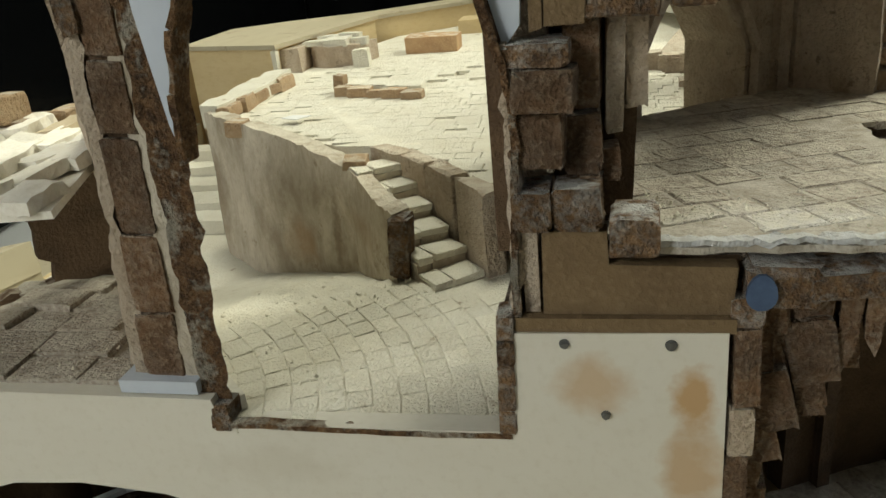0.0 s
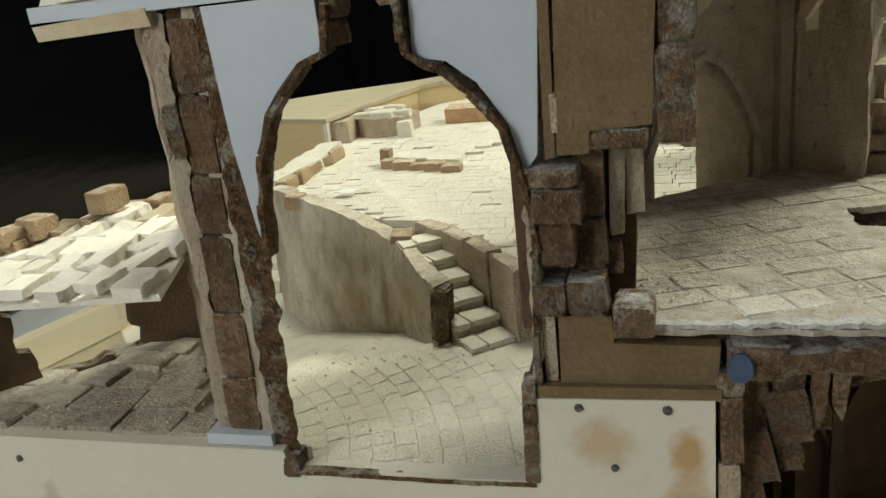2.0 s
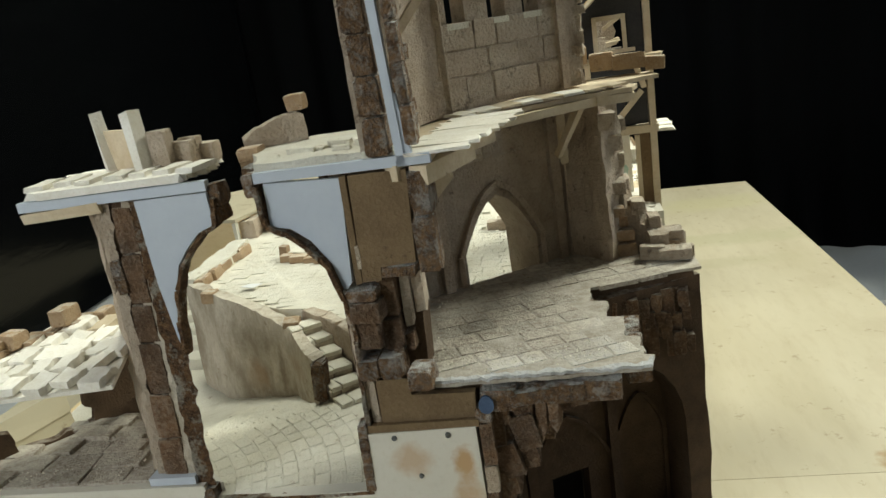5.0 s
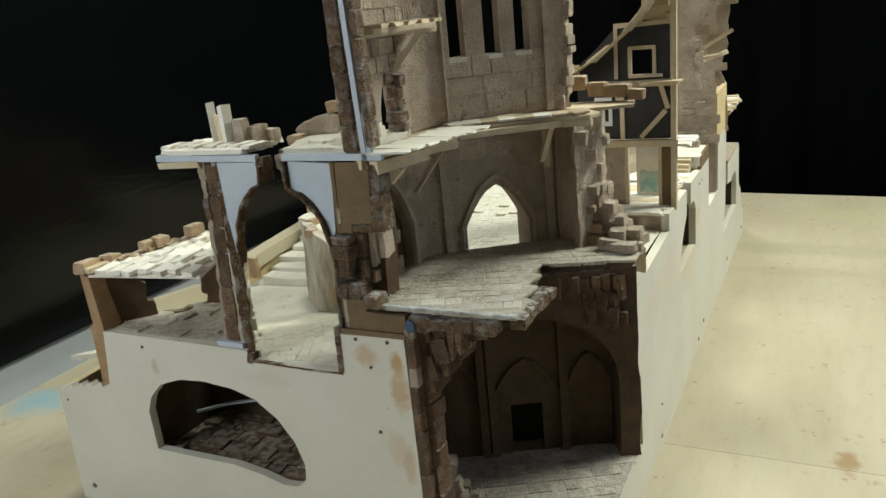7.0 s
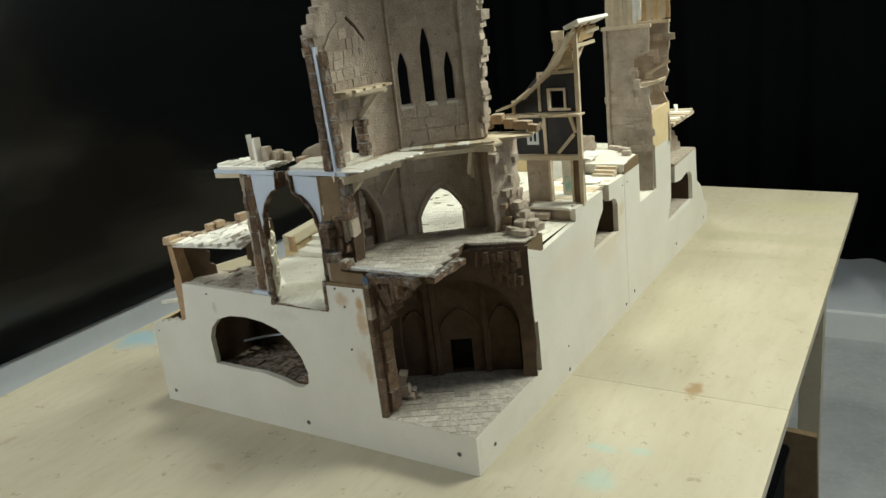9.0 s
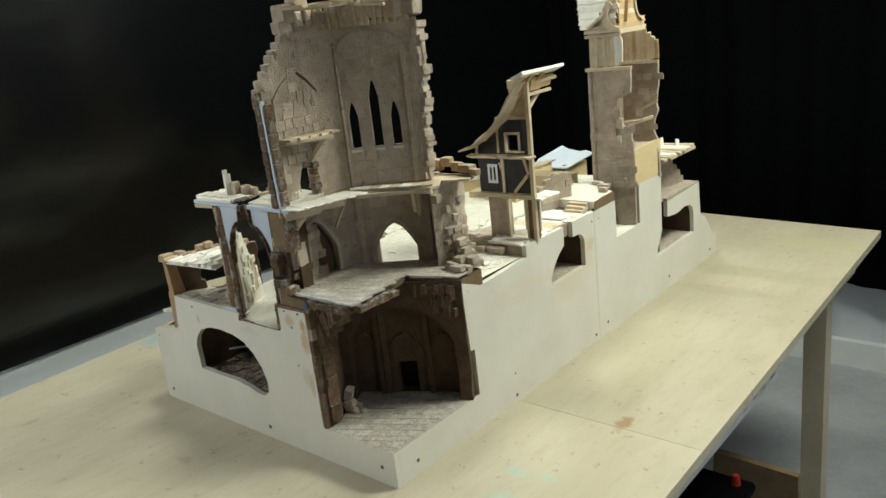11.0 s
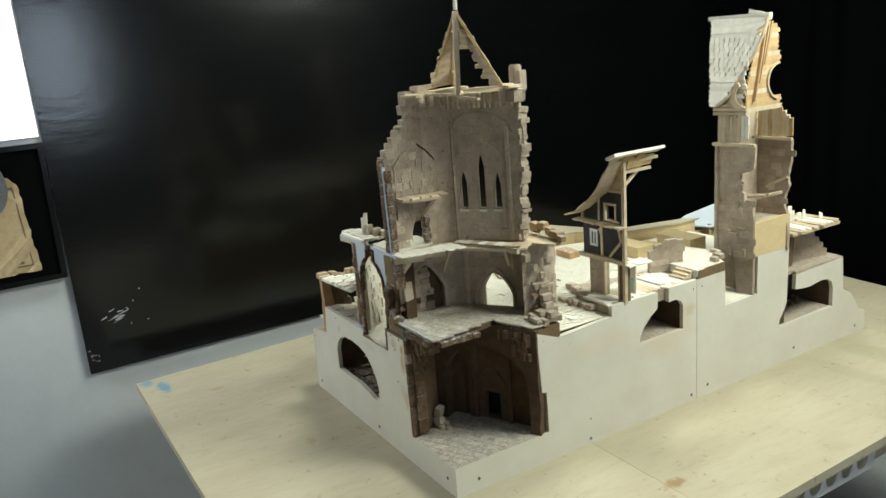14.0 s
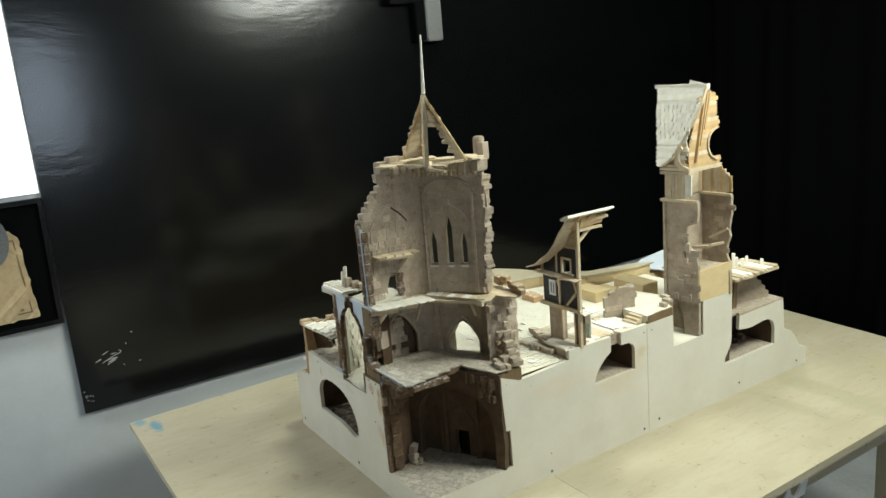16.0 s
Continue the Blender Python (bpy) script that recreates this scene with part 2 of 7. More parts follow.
        fq.data_type = "RGBA"
        fq.inputs["B"].default_value = (*dust_colour, 1)
        l.new(tone, fq.inputs["A"])
        l.new(fm.outputs["Result"], fq.inputs["Factor"])
        tone = fq.outputs["Result"]
    if wear:
        # chalky rubbed edges
        pr = n.new("ShaderNodeMapRange")
        pr.inputs["From Min"].default_value, pr.inputs["From Max"].default_value, pr.inputs["To Max"].default_value = 0.54, 0.66, wear
        l.new(geo.outputs["Pointiness"], pr.inputs["Value"])
        wn = n.new("ShaderNodeTexNoise")
        wn.inputs["Scale"].default_value, wn.inputs["Detail"].default_value = 420, 4
        l.new(geo.outputs["Position"], wn.inputs["Vector"])
        wr = n.new("ShaderNodeMapRange")
        wr.inputs["From Min"].default_value, wr.inputs["From Max"].default_value = 0.42, 0.6
        l.new(wn.outputs["Fac"], wr.inputs["Value"])
        wm = n.new("ShaderNodeMath")
        wm.operation = "MULTIPLY"
        l.new(pr.outputs["Result"], wm.inputs[0])
        l.new(wr.outputs["Result"], wm.inputs[1])
        wx = n.new("ShaderNodeMix")
        wx.data_type = "RGBA"
        wx.inputs["B"].default_value = (*dust_colour, 1)
        l.new(tone, wx.inputs["A"])
        l.new(wm.outputs["Value"], wx.inputs["Factor"])
        tone = wx.outputs["Result"]
    l.new(tone, hsv.inputs["Color"])
    l.new(hsv.outputs["Color"], bs.inputs["Base Color"])
    bs.inputs["Roughness"].default_value, bs.inputs["Metallic"].default_value = roughness, metallic
    bs.inputs["Specular IOR Level"].default_value = gloss
    if bump:
        add = n.new("ShaderNodeMath")
        add.operation = "ADD"
        l.new(n1.outputs["Fac"], add.inputs[0])
        l.new(n2.outputs["Fac"], add.inputs[1])
        bp = n.new("ShaderNodeBump")
        bp.inputs["Strength"].default_value, bp.inputs["Distance"].default_value = bump, depth
        l.new(add.outputs["Value"], bp.inputs["Height"])
        l.new(bp.outputs["Normal"], bs.inputs["Normal"])
    return m


RUST, SMUDGE, TEAL = (0.5, 0.3, 0.13), (0.42, 0.36, 0.25), (0.25, 0.55, 0.52)
BOARD_STAINS = [((-0.187, 0, 0.226), (0.014, 0.05, 0.012), RUST, 0.6), ((-0.157, 0, 0.222), (0.008, 0.05, 0.014), RUST, 0.9), ((-0.157, 0, 0.195), (0.012, 0.05, 0.022), RUST, 0.7), ((-0.156, 0, 0.125), (0.008, 0.05, 0.024), RUST, 0.5),
                ((-0.165, 0, 0.14), (0.014, 0.05, 0.02), RUST, 0.3), ((-0.44, 0, 0.185), (0.006, 0.05, 0.012), SMUDGE, 0.5), ((-0.3, 0, 0.19), (0.04, 0.05, 0.01), SMUDGE, 0.15), ((0, 0.42, 0.06), (0.05, 0.05, 0.03), SMUDGE, 0.15), ((0, 0.565, 0.2), (0.05, 0.02, 0.015), (0.6, 0.48, 0.28), 0.6), ((0, 0.5, 0.17), (0.05, 0.09, 0.07), (0.66, 0.53, 0.36), 0.4), ((0, 0.33, 0.19), (0.05, 0.12, 0.03), (0.68, 0.56, 0.4), 0.3)]
TABLE_STAINS = [((0.19, 0.315, 0), (0.016, 0.03, 0.05), (0.33, 0.21, 0.1), 0.85), ((0.22, 0.26, 0), (0.03, 0.05, 0.05), SMUDGE, 0.3), ((-0.85, -0.3, 0), (0.05, 0.018, 0.05), (0.12, 0.3, 0.45), 0.8), ((-0.9, -0.33, 0), (0.03, 0.02, 0.05), (0.12, 0.3, 0.45), 0.7), ((-0.88, 0.16, 0), (0.07, 0.05, 0.05), (0.2, 0.42, 0.55), 0.6),
                ((0.12, 0.12, 0), (0.03, 0.012, 0.05), TEAL, 0.3), ((0.17, 0.13, 0), (0.02, 0.012, 0.05), TEAL, 0.3), ((0.14, 0.05, 0), (0.03, 0.03, 0.05), TEAL, 0.3), ((0.28, 0.62, 0), (0.03, 0.04, 0.05), SMUDGE, 0.5), ((0.25, 0.5, 0), (0.02, 0.05, 0.05), SMUDGE, 0.4), ((0.27, 0.8, 0), (0.03, 0.05, 0.05), SMUDGE, 0.5),
                ((0.15, 1.05, 0), (0.3, 0.05, 0.05), (0.4, 0.37, 0.24), 0.6), ((0.12, 0.92, 0), (0.2, 0.03, 0.05), (0.42, 0.38, 0.25), 0.5), ((0.2, 1.3, 0), (0.2, 0.07, 0.05), (0.5, 0.46, 0.27), 0.5), ((0.02, 1.28, 0), (0.12, 0.12, 0.05), SMUDGE, 0.35), ((-0.75, -0.2, 0), (0.01, 0.02, 0.05), (0.4, 0.3, 0.18), 0.6), ((-0.36, -0.12, 0), (0.02, 0.012, 0.05), (0.4, 0.3, 0.18), 0.7), ((-0.7, 0.05, 0), (0.02, 0.03, 0.05), SMUDGE, 0.5)]
CREAM = material("cream_painted_board", (0.71, 0.68, 0.59), (0.66, 0.625, 0.53), (0.56, 0.51, 0.4), 9, 260, 0.55, 0.06, 0.0, 0.25, stains=BOARD_STAINS, flecks=(48, 0.66, (0.4, 0.34, 0.25)))
PLY = material("pale_plywood", (0.525, 0.47, 0.345), (0.45, 0.395, 0.275), (0.38, 0.31, 0.21), 7, 70, 0.55, 0.1, 0.03, 0.3, stretch=(1, 0.25, 1), stains=TABLE_STAINS, flecks=(34, 0.6, (0.3, 0.23, 0.15)))
PLYRAW = material("raw_plywood", (0.68, 0.545, 0.32), (0.62, 0.475, 0.255), (0.5, 0.34, 0.16), 30, 300, 0.7, 0.15, 0.04, 0.3, stretch=(0.4, 0.4, 1))
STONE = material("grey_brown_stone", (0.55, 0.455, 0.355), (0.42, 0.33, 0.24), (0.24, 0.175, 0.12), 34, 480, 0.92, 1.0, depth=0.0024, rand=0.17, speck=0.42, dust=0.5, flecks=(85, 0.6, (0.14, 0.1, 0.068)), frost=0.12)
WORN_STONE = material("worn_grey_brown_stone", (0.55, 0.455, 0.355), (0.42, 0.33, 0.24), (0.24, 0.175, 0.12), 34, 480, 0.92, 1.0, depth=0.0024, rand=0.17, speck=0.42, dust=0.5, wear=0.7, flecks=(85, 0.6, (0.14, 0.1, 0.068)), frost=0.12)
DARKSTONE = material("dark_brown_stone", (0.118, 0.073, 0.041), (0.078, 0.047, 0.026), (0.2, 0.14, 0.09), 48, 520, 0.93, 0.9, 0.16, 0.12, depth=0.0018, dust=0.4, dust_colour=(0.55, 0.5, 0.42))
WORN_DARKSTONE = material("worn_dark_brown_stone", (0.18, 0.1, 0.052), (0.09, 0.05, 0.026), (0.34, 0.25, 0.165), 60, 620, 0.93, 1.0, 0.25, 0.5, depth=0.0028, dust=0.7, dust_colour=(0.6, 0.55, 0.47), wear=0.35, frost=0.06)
SMEAR = material("smeared_plaster", (0.6, 0.54, 0.44), (0.36, 0.3, 0.225), (0.3, 0.23, 0.15), 40, 300, 0.92, 0.8, 0.06, 0.35, depth=0.002, stretch=(1, 1, 0.65), dust=0.5, stains=[((-0.37, 0.215, 0.185), (0.02, 0.05, 0.02), (0.38, 0.24, 0.13), 0.6), ((-0.46, 0.285, 0.2), (0.006, 0.05, 0.03), (0.3, 0.23, 0.16), 0.6), ((-0.31, 0.16, 0.215), (0.02, 0.05, 0.012), (0.36, 0.26, 0.16), 0.5), ((-0.335, 0.19, 0.2), (0.004, 0.05, 0.03), (0.25, 0.19, 0.13), 0.7)], flecks=(45, 0.6, (0.25, 0.18, 0.11)), frost=0.12)
MORTAR = material("dusty_mortar", (0.56, 0.52, 0.45), (0.38, 0.33, 0.26), (0.2, 0.16, 0.11), 90, 600, 0.95, 0.6, 0.0, 0.4, depth=0.002)
FLAG = material("worn_flagstone", (0.43, 0.365, 0.295), (0.35, 0.295, 0.235), (0.18, 0.145, 0.11), 30, 520, 0.92, 1.0, 0.15, 0.3, depth=0.0024, dust=0.6, wear=0.5, stains=[((-0.1, 0.012, 0.27), (0.11, 0.028, 0.08), (0.68, 0.66, 0.62), 0.85), ((-0.06, 0.05, 0.27), (0.03, 0.06, 0.08), (0.68, 0.66, 0.62), 0.75), ((-0.01, 0.19, 0.27), (0.03, 0.02, 0.08), (0.68, 0.66, 0.62), 0.6), ((-0.2, 0.02, 0.27), (0.02, 0.02, 0.05), (0.66, 0.64, 0.6), 0.6)], flecks=(75, 0.63, (0.17, 0.13, 0.095)))
SAND = material("pale_sandy_plaster", (0.83, 0.8, 0.69), (0.76, 0.72, 0.6), (0.6, 0.54, 0.42), 40, 700, 0.92, 0.9, 0.06, 0.35, depth=0.0022, flecks=(80, 0.62, (0.4, 0.31, 0.2)))
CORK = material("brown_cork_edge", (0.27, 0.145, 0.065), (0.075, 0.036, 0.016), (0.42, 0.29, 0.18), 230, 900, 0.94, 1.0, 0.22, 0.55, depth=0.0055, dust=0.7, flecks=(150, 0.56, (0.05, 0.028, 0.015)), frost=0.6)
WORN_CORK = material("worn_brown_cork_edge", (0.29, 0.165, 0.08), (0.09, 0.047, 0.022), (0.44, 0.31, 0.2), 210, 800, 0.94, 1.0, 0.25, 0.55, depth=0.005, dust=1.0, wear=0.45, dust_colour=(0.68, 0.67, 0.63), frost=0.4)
BRICK = material("tan_brick", (0.48, 0.31, 0.17), (0.38, 0.23, 0.12), (0.56, 0.42, 0.27), 70, 600, 0.92, 0.9, 0.2, 0.4, depth=0.002, dust=0.6)
WORN_BRICK = material("worn_tan_brick", (0.47, 0.33, 0.2), (0.36, 0.235, 0.135), (0.56, 0.42, 0.27), 70, 600, 0.92, 0.9, 0.2, 0.4, depth=0.002, dust=0.6, wear=0.4, flecks=(120, 0.58, (0.2, 0.12, 0.06)))
BOARD = material("brown_board", (0.2, 0.135, 0.07), (0.15, 0.098, 0.05), (0.27, 0.19, 0.11), 28, 420, 0.85, 0.6, 0.05, 0.4, depth=0.002, flecks=(70, 0.6, (0.09, 0.055, 0.03)))
PLASTIC = material("blue_white_foam_sheet", (0.55, 0.6, 0.66), (0.5, 0.55, 0.62), (0.44, 0.48, 0.54), 25, 300, 0.5, 0.05, 0.03, 0.15)
WOOD = material("bare_pale_timber", (0.64, 0.54, 0.39), (0.55, 0.44, 0.29), (0.42, 0.31, 0.19), 60, 500, 0.75, 0.3, 0.12, 0.35)
WHITEWOOD = material("chalk_white_timber", (0.86, 0.83, 0.75), (0.78, 0.74, 0.64), (0.55, 0.47, 0.35), 70, 500, 0.8, 0.35, 0.1, 0.3)
HONEY = material("honey_timber", (0.6, 0.42, 0.22), (0.5, 0.33, 0.16), (0.38, 0.24, 0.11), 60, 500, 0.75, 0.25, 0.15, 0.3)
BLACKPANEL = material("charcoal_wall_panel", (0.03, 0.03, 0.032), (0.045, 0.042, 0.04), (0.075, 0.07, 0.065), 60, 700, 0.85, 0.5, 0.1, 0.3)
SCREW = material("grey_steel", (0.22, 0.23, 0.23), (0.15, 0.15, 0.15), None, 200, 1500, 0.45, 0.1, 0.1, 0.3, 0.8)
WHITE = material("white_paint", (0.78, 0.78, 0.76), (0.72, 0.73, 0.72), None, 8, 200, 0.6, 0.05, 0.0, 0.1)
BLACK = material("black_backdrop", (0.0022, 0.0026, 0.003), (0.0032, 0.0036, 0.004), (0.005, 0.0055, 0.006), 4, 24, 0.17, 0.05, 0.0, 0.3, gloss=0.42, depth=0.012, stretch=(1, 0.3, 1))
CLOTH = material("black_curtain", (0.0003, 0.0005, 0.0007), (0.0006, 0.0009, 0.0013), None, 5, 400, 0.95, 0.15, 0.0, 0.2, gloss=0.1)
CEILPAINT = material("dull_grey_paint", (0.34, 0.34, 0.33), (0.29, 0.29, 0.28), None, 5, 120, 0.85, 0.2, 0.0, 0.2)
WALLPAINT = material("grey_white_wall", (0.62, 0.645, 0.665), (0.57, 0.59, 0.61), (0.5, 0.52, 0.54), 5, 120, 0.75, 0.3, 0.0, 0.2)
FLOORGREY = material("grey_concrete", (0.45, 0.46, 0.47), (0.37, 0.38, 0.39), (0.54, 0.55, 0.55), 5, 60, 0.8, 0.4, 0.0, 0.4)
BLUEPAINT = material("blue_paint", (0.07, 0.115, 0.2), (0.045, 0.075, 0.14), None, 100, 900, 0.6, 0.1, 0.0, 0.2)
REDCAP = material("red_plastic", (0.5, 0.03, 0.02), (0.4, 0.02, 0.015), None, 40, 300, 0.5, 0.05, 0.0, 0.1)
CHALK = material("blue_white_chalk", (0.66, 0.67, 0.67), (0.5, 0.5, 0.48), (0.34, 0.3, 0.25), 120, 700, 0.95, 0.9, 0.0, 0.5, depth=0.002)
PARCH = material("old_parchment", (0.5, 0.39, 0.24), (0.42, 0.31, 0.17), (0.28, 0.18, 0.09), 14, 90, 0.8, 0.1, 0.0, 0.4)
GREENPAINT = material("green_paint", (0.3, 0.55, 0.5), (0.62, 0.68, 0.6), None, 100, 900, 0.6, 0.1, 0.0, 0.2)
DARKHOLE = material("doorway_shade_black", (0.02, 0.018, 0.015), (0.03, 0.026, 0.02), None, 50, 700, 0.9, 0.2, 0.0, 0.2)

def tile_mesh(name, material, seed, inset=0.05, jit=0.03):
    """A flat paving stone one unit in size, its top a little smaller."""
    r = random.Random(seed)
    bm = bmesh.new()
    bmesh.ops.create_cube(bm, size=1)
    top = [f for f in bm.faces if f.normal.z > 0.5]
    bmesh.ops.inset_region(bm, faces=top, thickness=inset, depth=0.0)
    for v in bm.verts:
        edge = max(abs(v.co.x), abs(v.co.y)) > 0.499
        if v.co.z > 0 and edge:
            v.co.z -= 0.12
        v.co.x += r.uniform(-jit, jit)
        v.co.y += r.uniform(-jit, jit)
        v.co.z += r.uniform(-jit, jit)
    bmesh.ops.recalc_face_normals(bm, faces=bm.faces[:])
    me = bpy.data.meshes.new(name)
    bm.to_mesh(me)
    bm.free()
    me.materials.append(material)
    return me


TS = [tile_mesh("flag_tile", FLAG, s + 100, 0.04, 0.035) for s in range(8)]
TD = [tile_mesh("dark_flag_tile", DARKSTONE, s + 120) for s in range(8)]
TC = [tile_mesh("cobble_tile", SAND, s + 140, 0.06, 0.04) for s in range(8)]
ST = [stone_mesh("stone_block", WORN_STONE, s) for s in range(8)]
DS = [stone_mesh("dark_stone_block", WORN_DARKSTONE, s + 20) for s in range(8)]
SD = [stone_mesh("sandy_block", SAND, s + 40) for s in range(8)]
BR = [stone_mesh("brick_block", WORN_BRICK, s + 60) for s in range(8)]
CK = [stone_mesh("cork_block", WORN_CORK, s + 80, 0.1, 0.08) for s in range(8)]
PL = [plank_mesh("plank_board", WOOD, s, 0.06, 0.12) for s in range(6)]
WP = [plank_mesh("white_plank_board", WHITEWOOD, s + 10, 0.08, 0.15) for s in range(6)]
HP = [plank_mesh("honey_plank_board", HONEY, s + 30, 0.06, 0.1) for s in range(6)]


# ---- room ----
def slab(name, lo, hi, mat, label, category, kind="structure"):
    bm = bmesh.new()
    box(bm, lo, hi)
    return thing(name, bm, mat, label, category, kind=kind)


FLOOR_Z = -0.78
slab("floor", (-1.3, -2.6, -0.83), (3.1, 2.45, FLOOR_Z), FLOORGREY, "stained grey concrete workshop floor", "floor")
slab("ceiling", (-1.3, -2.6, 2.4), (3.1, 2.45, 2.5), CEILPAINT, "plain dull grey workshop ceiling", "ceiling")
slab("wall_west", (-1.3, -2.6, FLOOR_Z), (-1.12, 2.45, 2.4), WALLPAINT, "rough grey-white painted wall behind the table", "wall")
slab("wall_north", (-1.12, 2.3, FLOOR_Z), (2.95, 2.45, 2.4), WALLPAINT, "grey-white painted wall behind the curtain", "wall")
# opening for the unseen window that is added further down
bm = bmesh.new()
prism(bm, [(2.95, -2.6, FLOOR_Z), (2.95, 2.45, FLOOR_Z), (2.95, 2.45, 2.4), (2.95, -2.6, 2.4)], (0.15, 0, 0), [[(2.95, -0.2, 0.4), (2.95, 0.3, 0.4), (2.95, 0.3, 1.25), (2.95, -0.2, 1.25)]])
thing("wall_east", bm, CEILPAINT, "plain dull grey painted wall with an opening for the added window", "wall", kind="structure")
slab("wall_south", (-1.12, -2.6, FLOOR_Z), (2.95, -2.45, 2.4), CEILPAINT, "plain dull grey painted wall", "wall")
slab("baseboard", (-1.12, 2.27, FLOOR_Z), (2.95, 2.3, -0.68), WHITE, "white painted skirting along the wall", "baseboard")

bm = bmesh.new()
box(bm, (-1.119, -0.431, -0.013), (-1.102, 2.2, 1.9))
thing("backdrop", bm, BLACK, "matt black photo backdrop board hung on the wall", "backdrop", kind="structure")

r = random.Random(12)
splash = root("paint_splash", (-1.102, -0.36, 0.1), "dried grey-white paint splashes on the black backdrop", "paint splash")
for i in range(26):
    y, z = ((-0.345 + r.gauss(0, 0.02), 0.125 + r.gauss(0, 0.008)), (-0.413 + r.gauss(0, 0.008), 0.03 + r.gauss(0, 0.01)), (-0.31 + r.gauss(0, 0.02), 0.12 + r.gauss(0, 0.03)))[min(2, i // 10)]
    if y < -0.425 or z < 0.002:
        continue
    bm = bmesh.new()
    a, b, th = r.uniform(0.004, 0.022) if i < 10 else r.uniform(0.001, 0.004), r.uniform(0.0008, 0.0025), r.uniform(0.1, 0.5)
    pts = [(a * math.cos(k * math.pi / 5) * r.uniform(0.6, 1.2), b * math.sin(k * math.pi / 5) * r.uniform(0.6, 1.2)) for k in range(10)]
    prism(bm, [(-1.1015, y + u * math.cos(th) - v * math.sin(th), z + u * math.sin(th) + v * math.cos(th)) for u, v in pts], (0.0006, 0, 0))
    part("blot", bm, FLOORGREY, splash)
brk = root("wall_bracket", (-1.1, 0.76, 0.95), "black steel bracket with a grey drilled plate", "bracket")
for nm, lo, hi, mat in (("arm", (-1.102, 0.62, 1.03), (-1.06, 0.745, 1.06), BLACK), ("upright", (-1.102, 0.715, 0.915), (-1.066, 0.75, 1.35), BLACK), ("plate", (-1.102, 0.7505, 0.912), (-1.06, 0.81, 1.35), SCREW)):
    bm = bmesh.new()
    box(bm, lo, hi)
    bmesh.ops.bevel(bm, geom=bm.edges[:], offset=0.003, segments=2, affect="EDGES")
    part(nm, bm, mat, brk)
# black curtain with hanging folds
bm = bmesh.new()
rows = []
r = random.Random(3)
for i in range(260):
    x = -1.1 + i * 0.0125
    y = 2.19 + 0.022 * math.sin(x * 21 + 1.3 * math.sin(x * 5)) + 0.012 * math.sin(x * 47)
    rows.append([bm.verts.new((x, y + 0.02 * (1 - k) * math.sin(x * 9), -0.44 + 2.4 * k + 0.006 * math.sin(x * 13))) for k in (0, 0.3, 0.65, 1)])
for a, b in zip(rows, rows[1:]):
    for k in range(3):
        bm.faces.new((a[k], b[k], b[k + 1], a[k + 1]))
geo = bmesh.ops.extrude_face_region(bm, geom=bm.faces[:])["geom"]
bmesh.ops.translate(bm, verts=[g for g in geo if isinstance(g, bmesh.types.BMVert)], vec=(0, 0.004, 0))
cur = thing("curtain", bm, CLOTH, "black cloth curtain hanging in soft folds", "curtain")
for p in cur.data.polygons:
    p.use_smooth = True

# table
table = root("work_table", (-0.3, 0.56, FLOOR_Z), "plywood work table with square timber legs", "table")
for y0, y1, xl, yb in ((-0.352, 0.2997, (-0.917, -0.934), 0.2997), (0.3004, 1.46, (-0.934, -0.96), 1.55)):
    bm = bmesh.new()
    xr = [0.333 - 0.027 * (y + 0.352) / 1.814 for y in (y0, y1)]
    prism(bm, [(xl[0], y0, -0.018), (xr[0], y0, -0.018), (xr[1], y1, -0.018), (xl[1], yb, -0.018)], (0, 0, 0.018))
    TOP = part("tabletop", bm, PLY, table, "scuffed pale plywood sheet")
for x, y in ((0.25, 1.14), (-0.6, 1.3), (-0.6, 0.05), (0.05, 0.05)):
    bm = bmesh.new()
    box(bm, (x - 0.024, y - 0.024, FLOOR_Z), (x + 0.024, y + 0.024, -0.018))
    part("leg", bm, PLY, table)
for x in (0.262, -0.86):
    bm = bmesh.new()
    box(bm, (x - 0.01, -0.27, -0.085), (x + 0.01, 1.37, -0.018))
    part("apron", bm, PLY, table)
bm = bmesh.new()
loop = [(0.29, 0.05, -0.075), (0.29, 0.72, -0.075), (0.29, 0.74, -0.02), (0.29, 0.05, -0.02)]
holes = [[(0.29, y + 0.017 * math.cos(a * math.pi / 6), -0.047 + 0.019 * math.sin(a * math.pi / 6)) for a in range(12)] for y in [0.09 + 0.046 * i for i in range(14)]]
prism(bm, loop, (0.004, 0, 0), holes)
part("edge_rail", bm, WHITE, table, "white strip with a row of round holes")

case = root("black_case", (0.2, 0.6, FLOOR_Z), "black plastic storage case standing under the table", "case")
bm = bmesh.new()
box(bm, (0.1, 0.49, FLOOR_Z), (0.268, 0.66, -0.3))
bmesh.ops.bevel(bm, geom=bm.edges[:], offset=0.008, segments=2, affect="EDGES")
part("body", bm, CLOTH, case)
bm = bmesh.new()
box(bm, (0.094, 0.484, -0.2995), (0.274, 0.666, -0.28))
bmesh.ops.bevel(bm, geom=bm.edges[:], offset=0.004, segments=2, affect="EDGES")
part("lid", bm, CLOTH, case)
bm = bmesh.new()
bmesh.ops.create_cone(bm, cap_ends=True, segments=12, radius1=0.009, radius2=0.006, depth=0.02, matrix=Matrix.Translation((0.245, 0.64, -0.2695)))
part("knob", bm, REDCAP, case, "small red knob")
bm = bmesh.new()
prism(bm, [(0.12, 0.79, FLOOR_Z), (0.32, 0.82, FLOOR_Z), (0.3, 0.84, -0.36), (0.13, 0.82, -0.34)], (0, 0.018, 0))
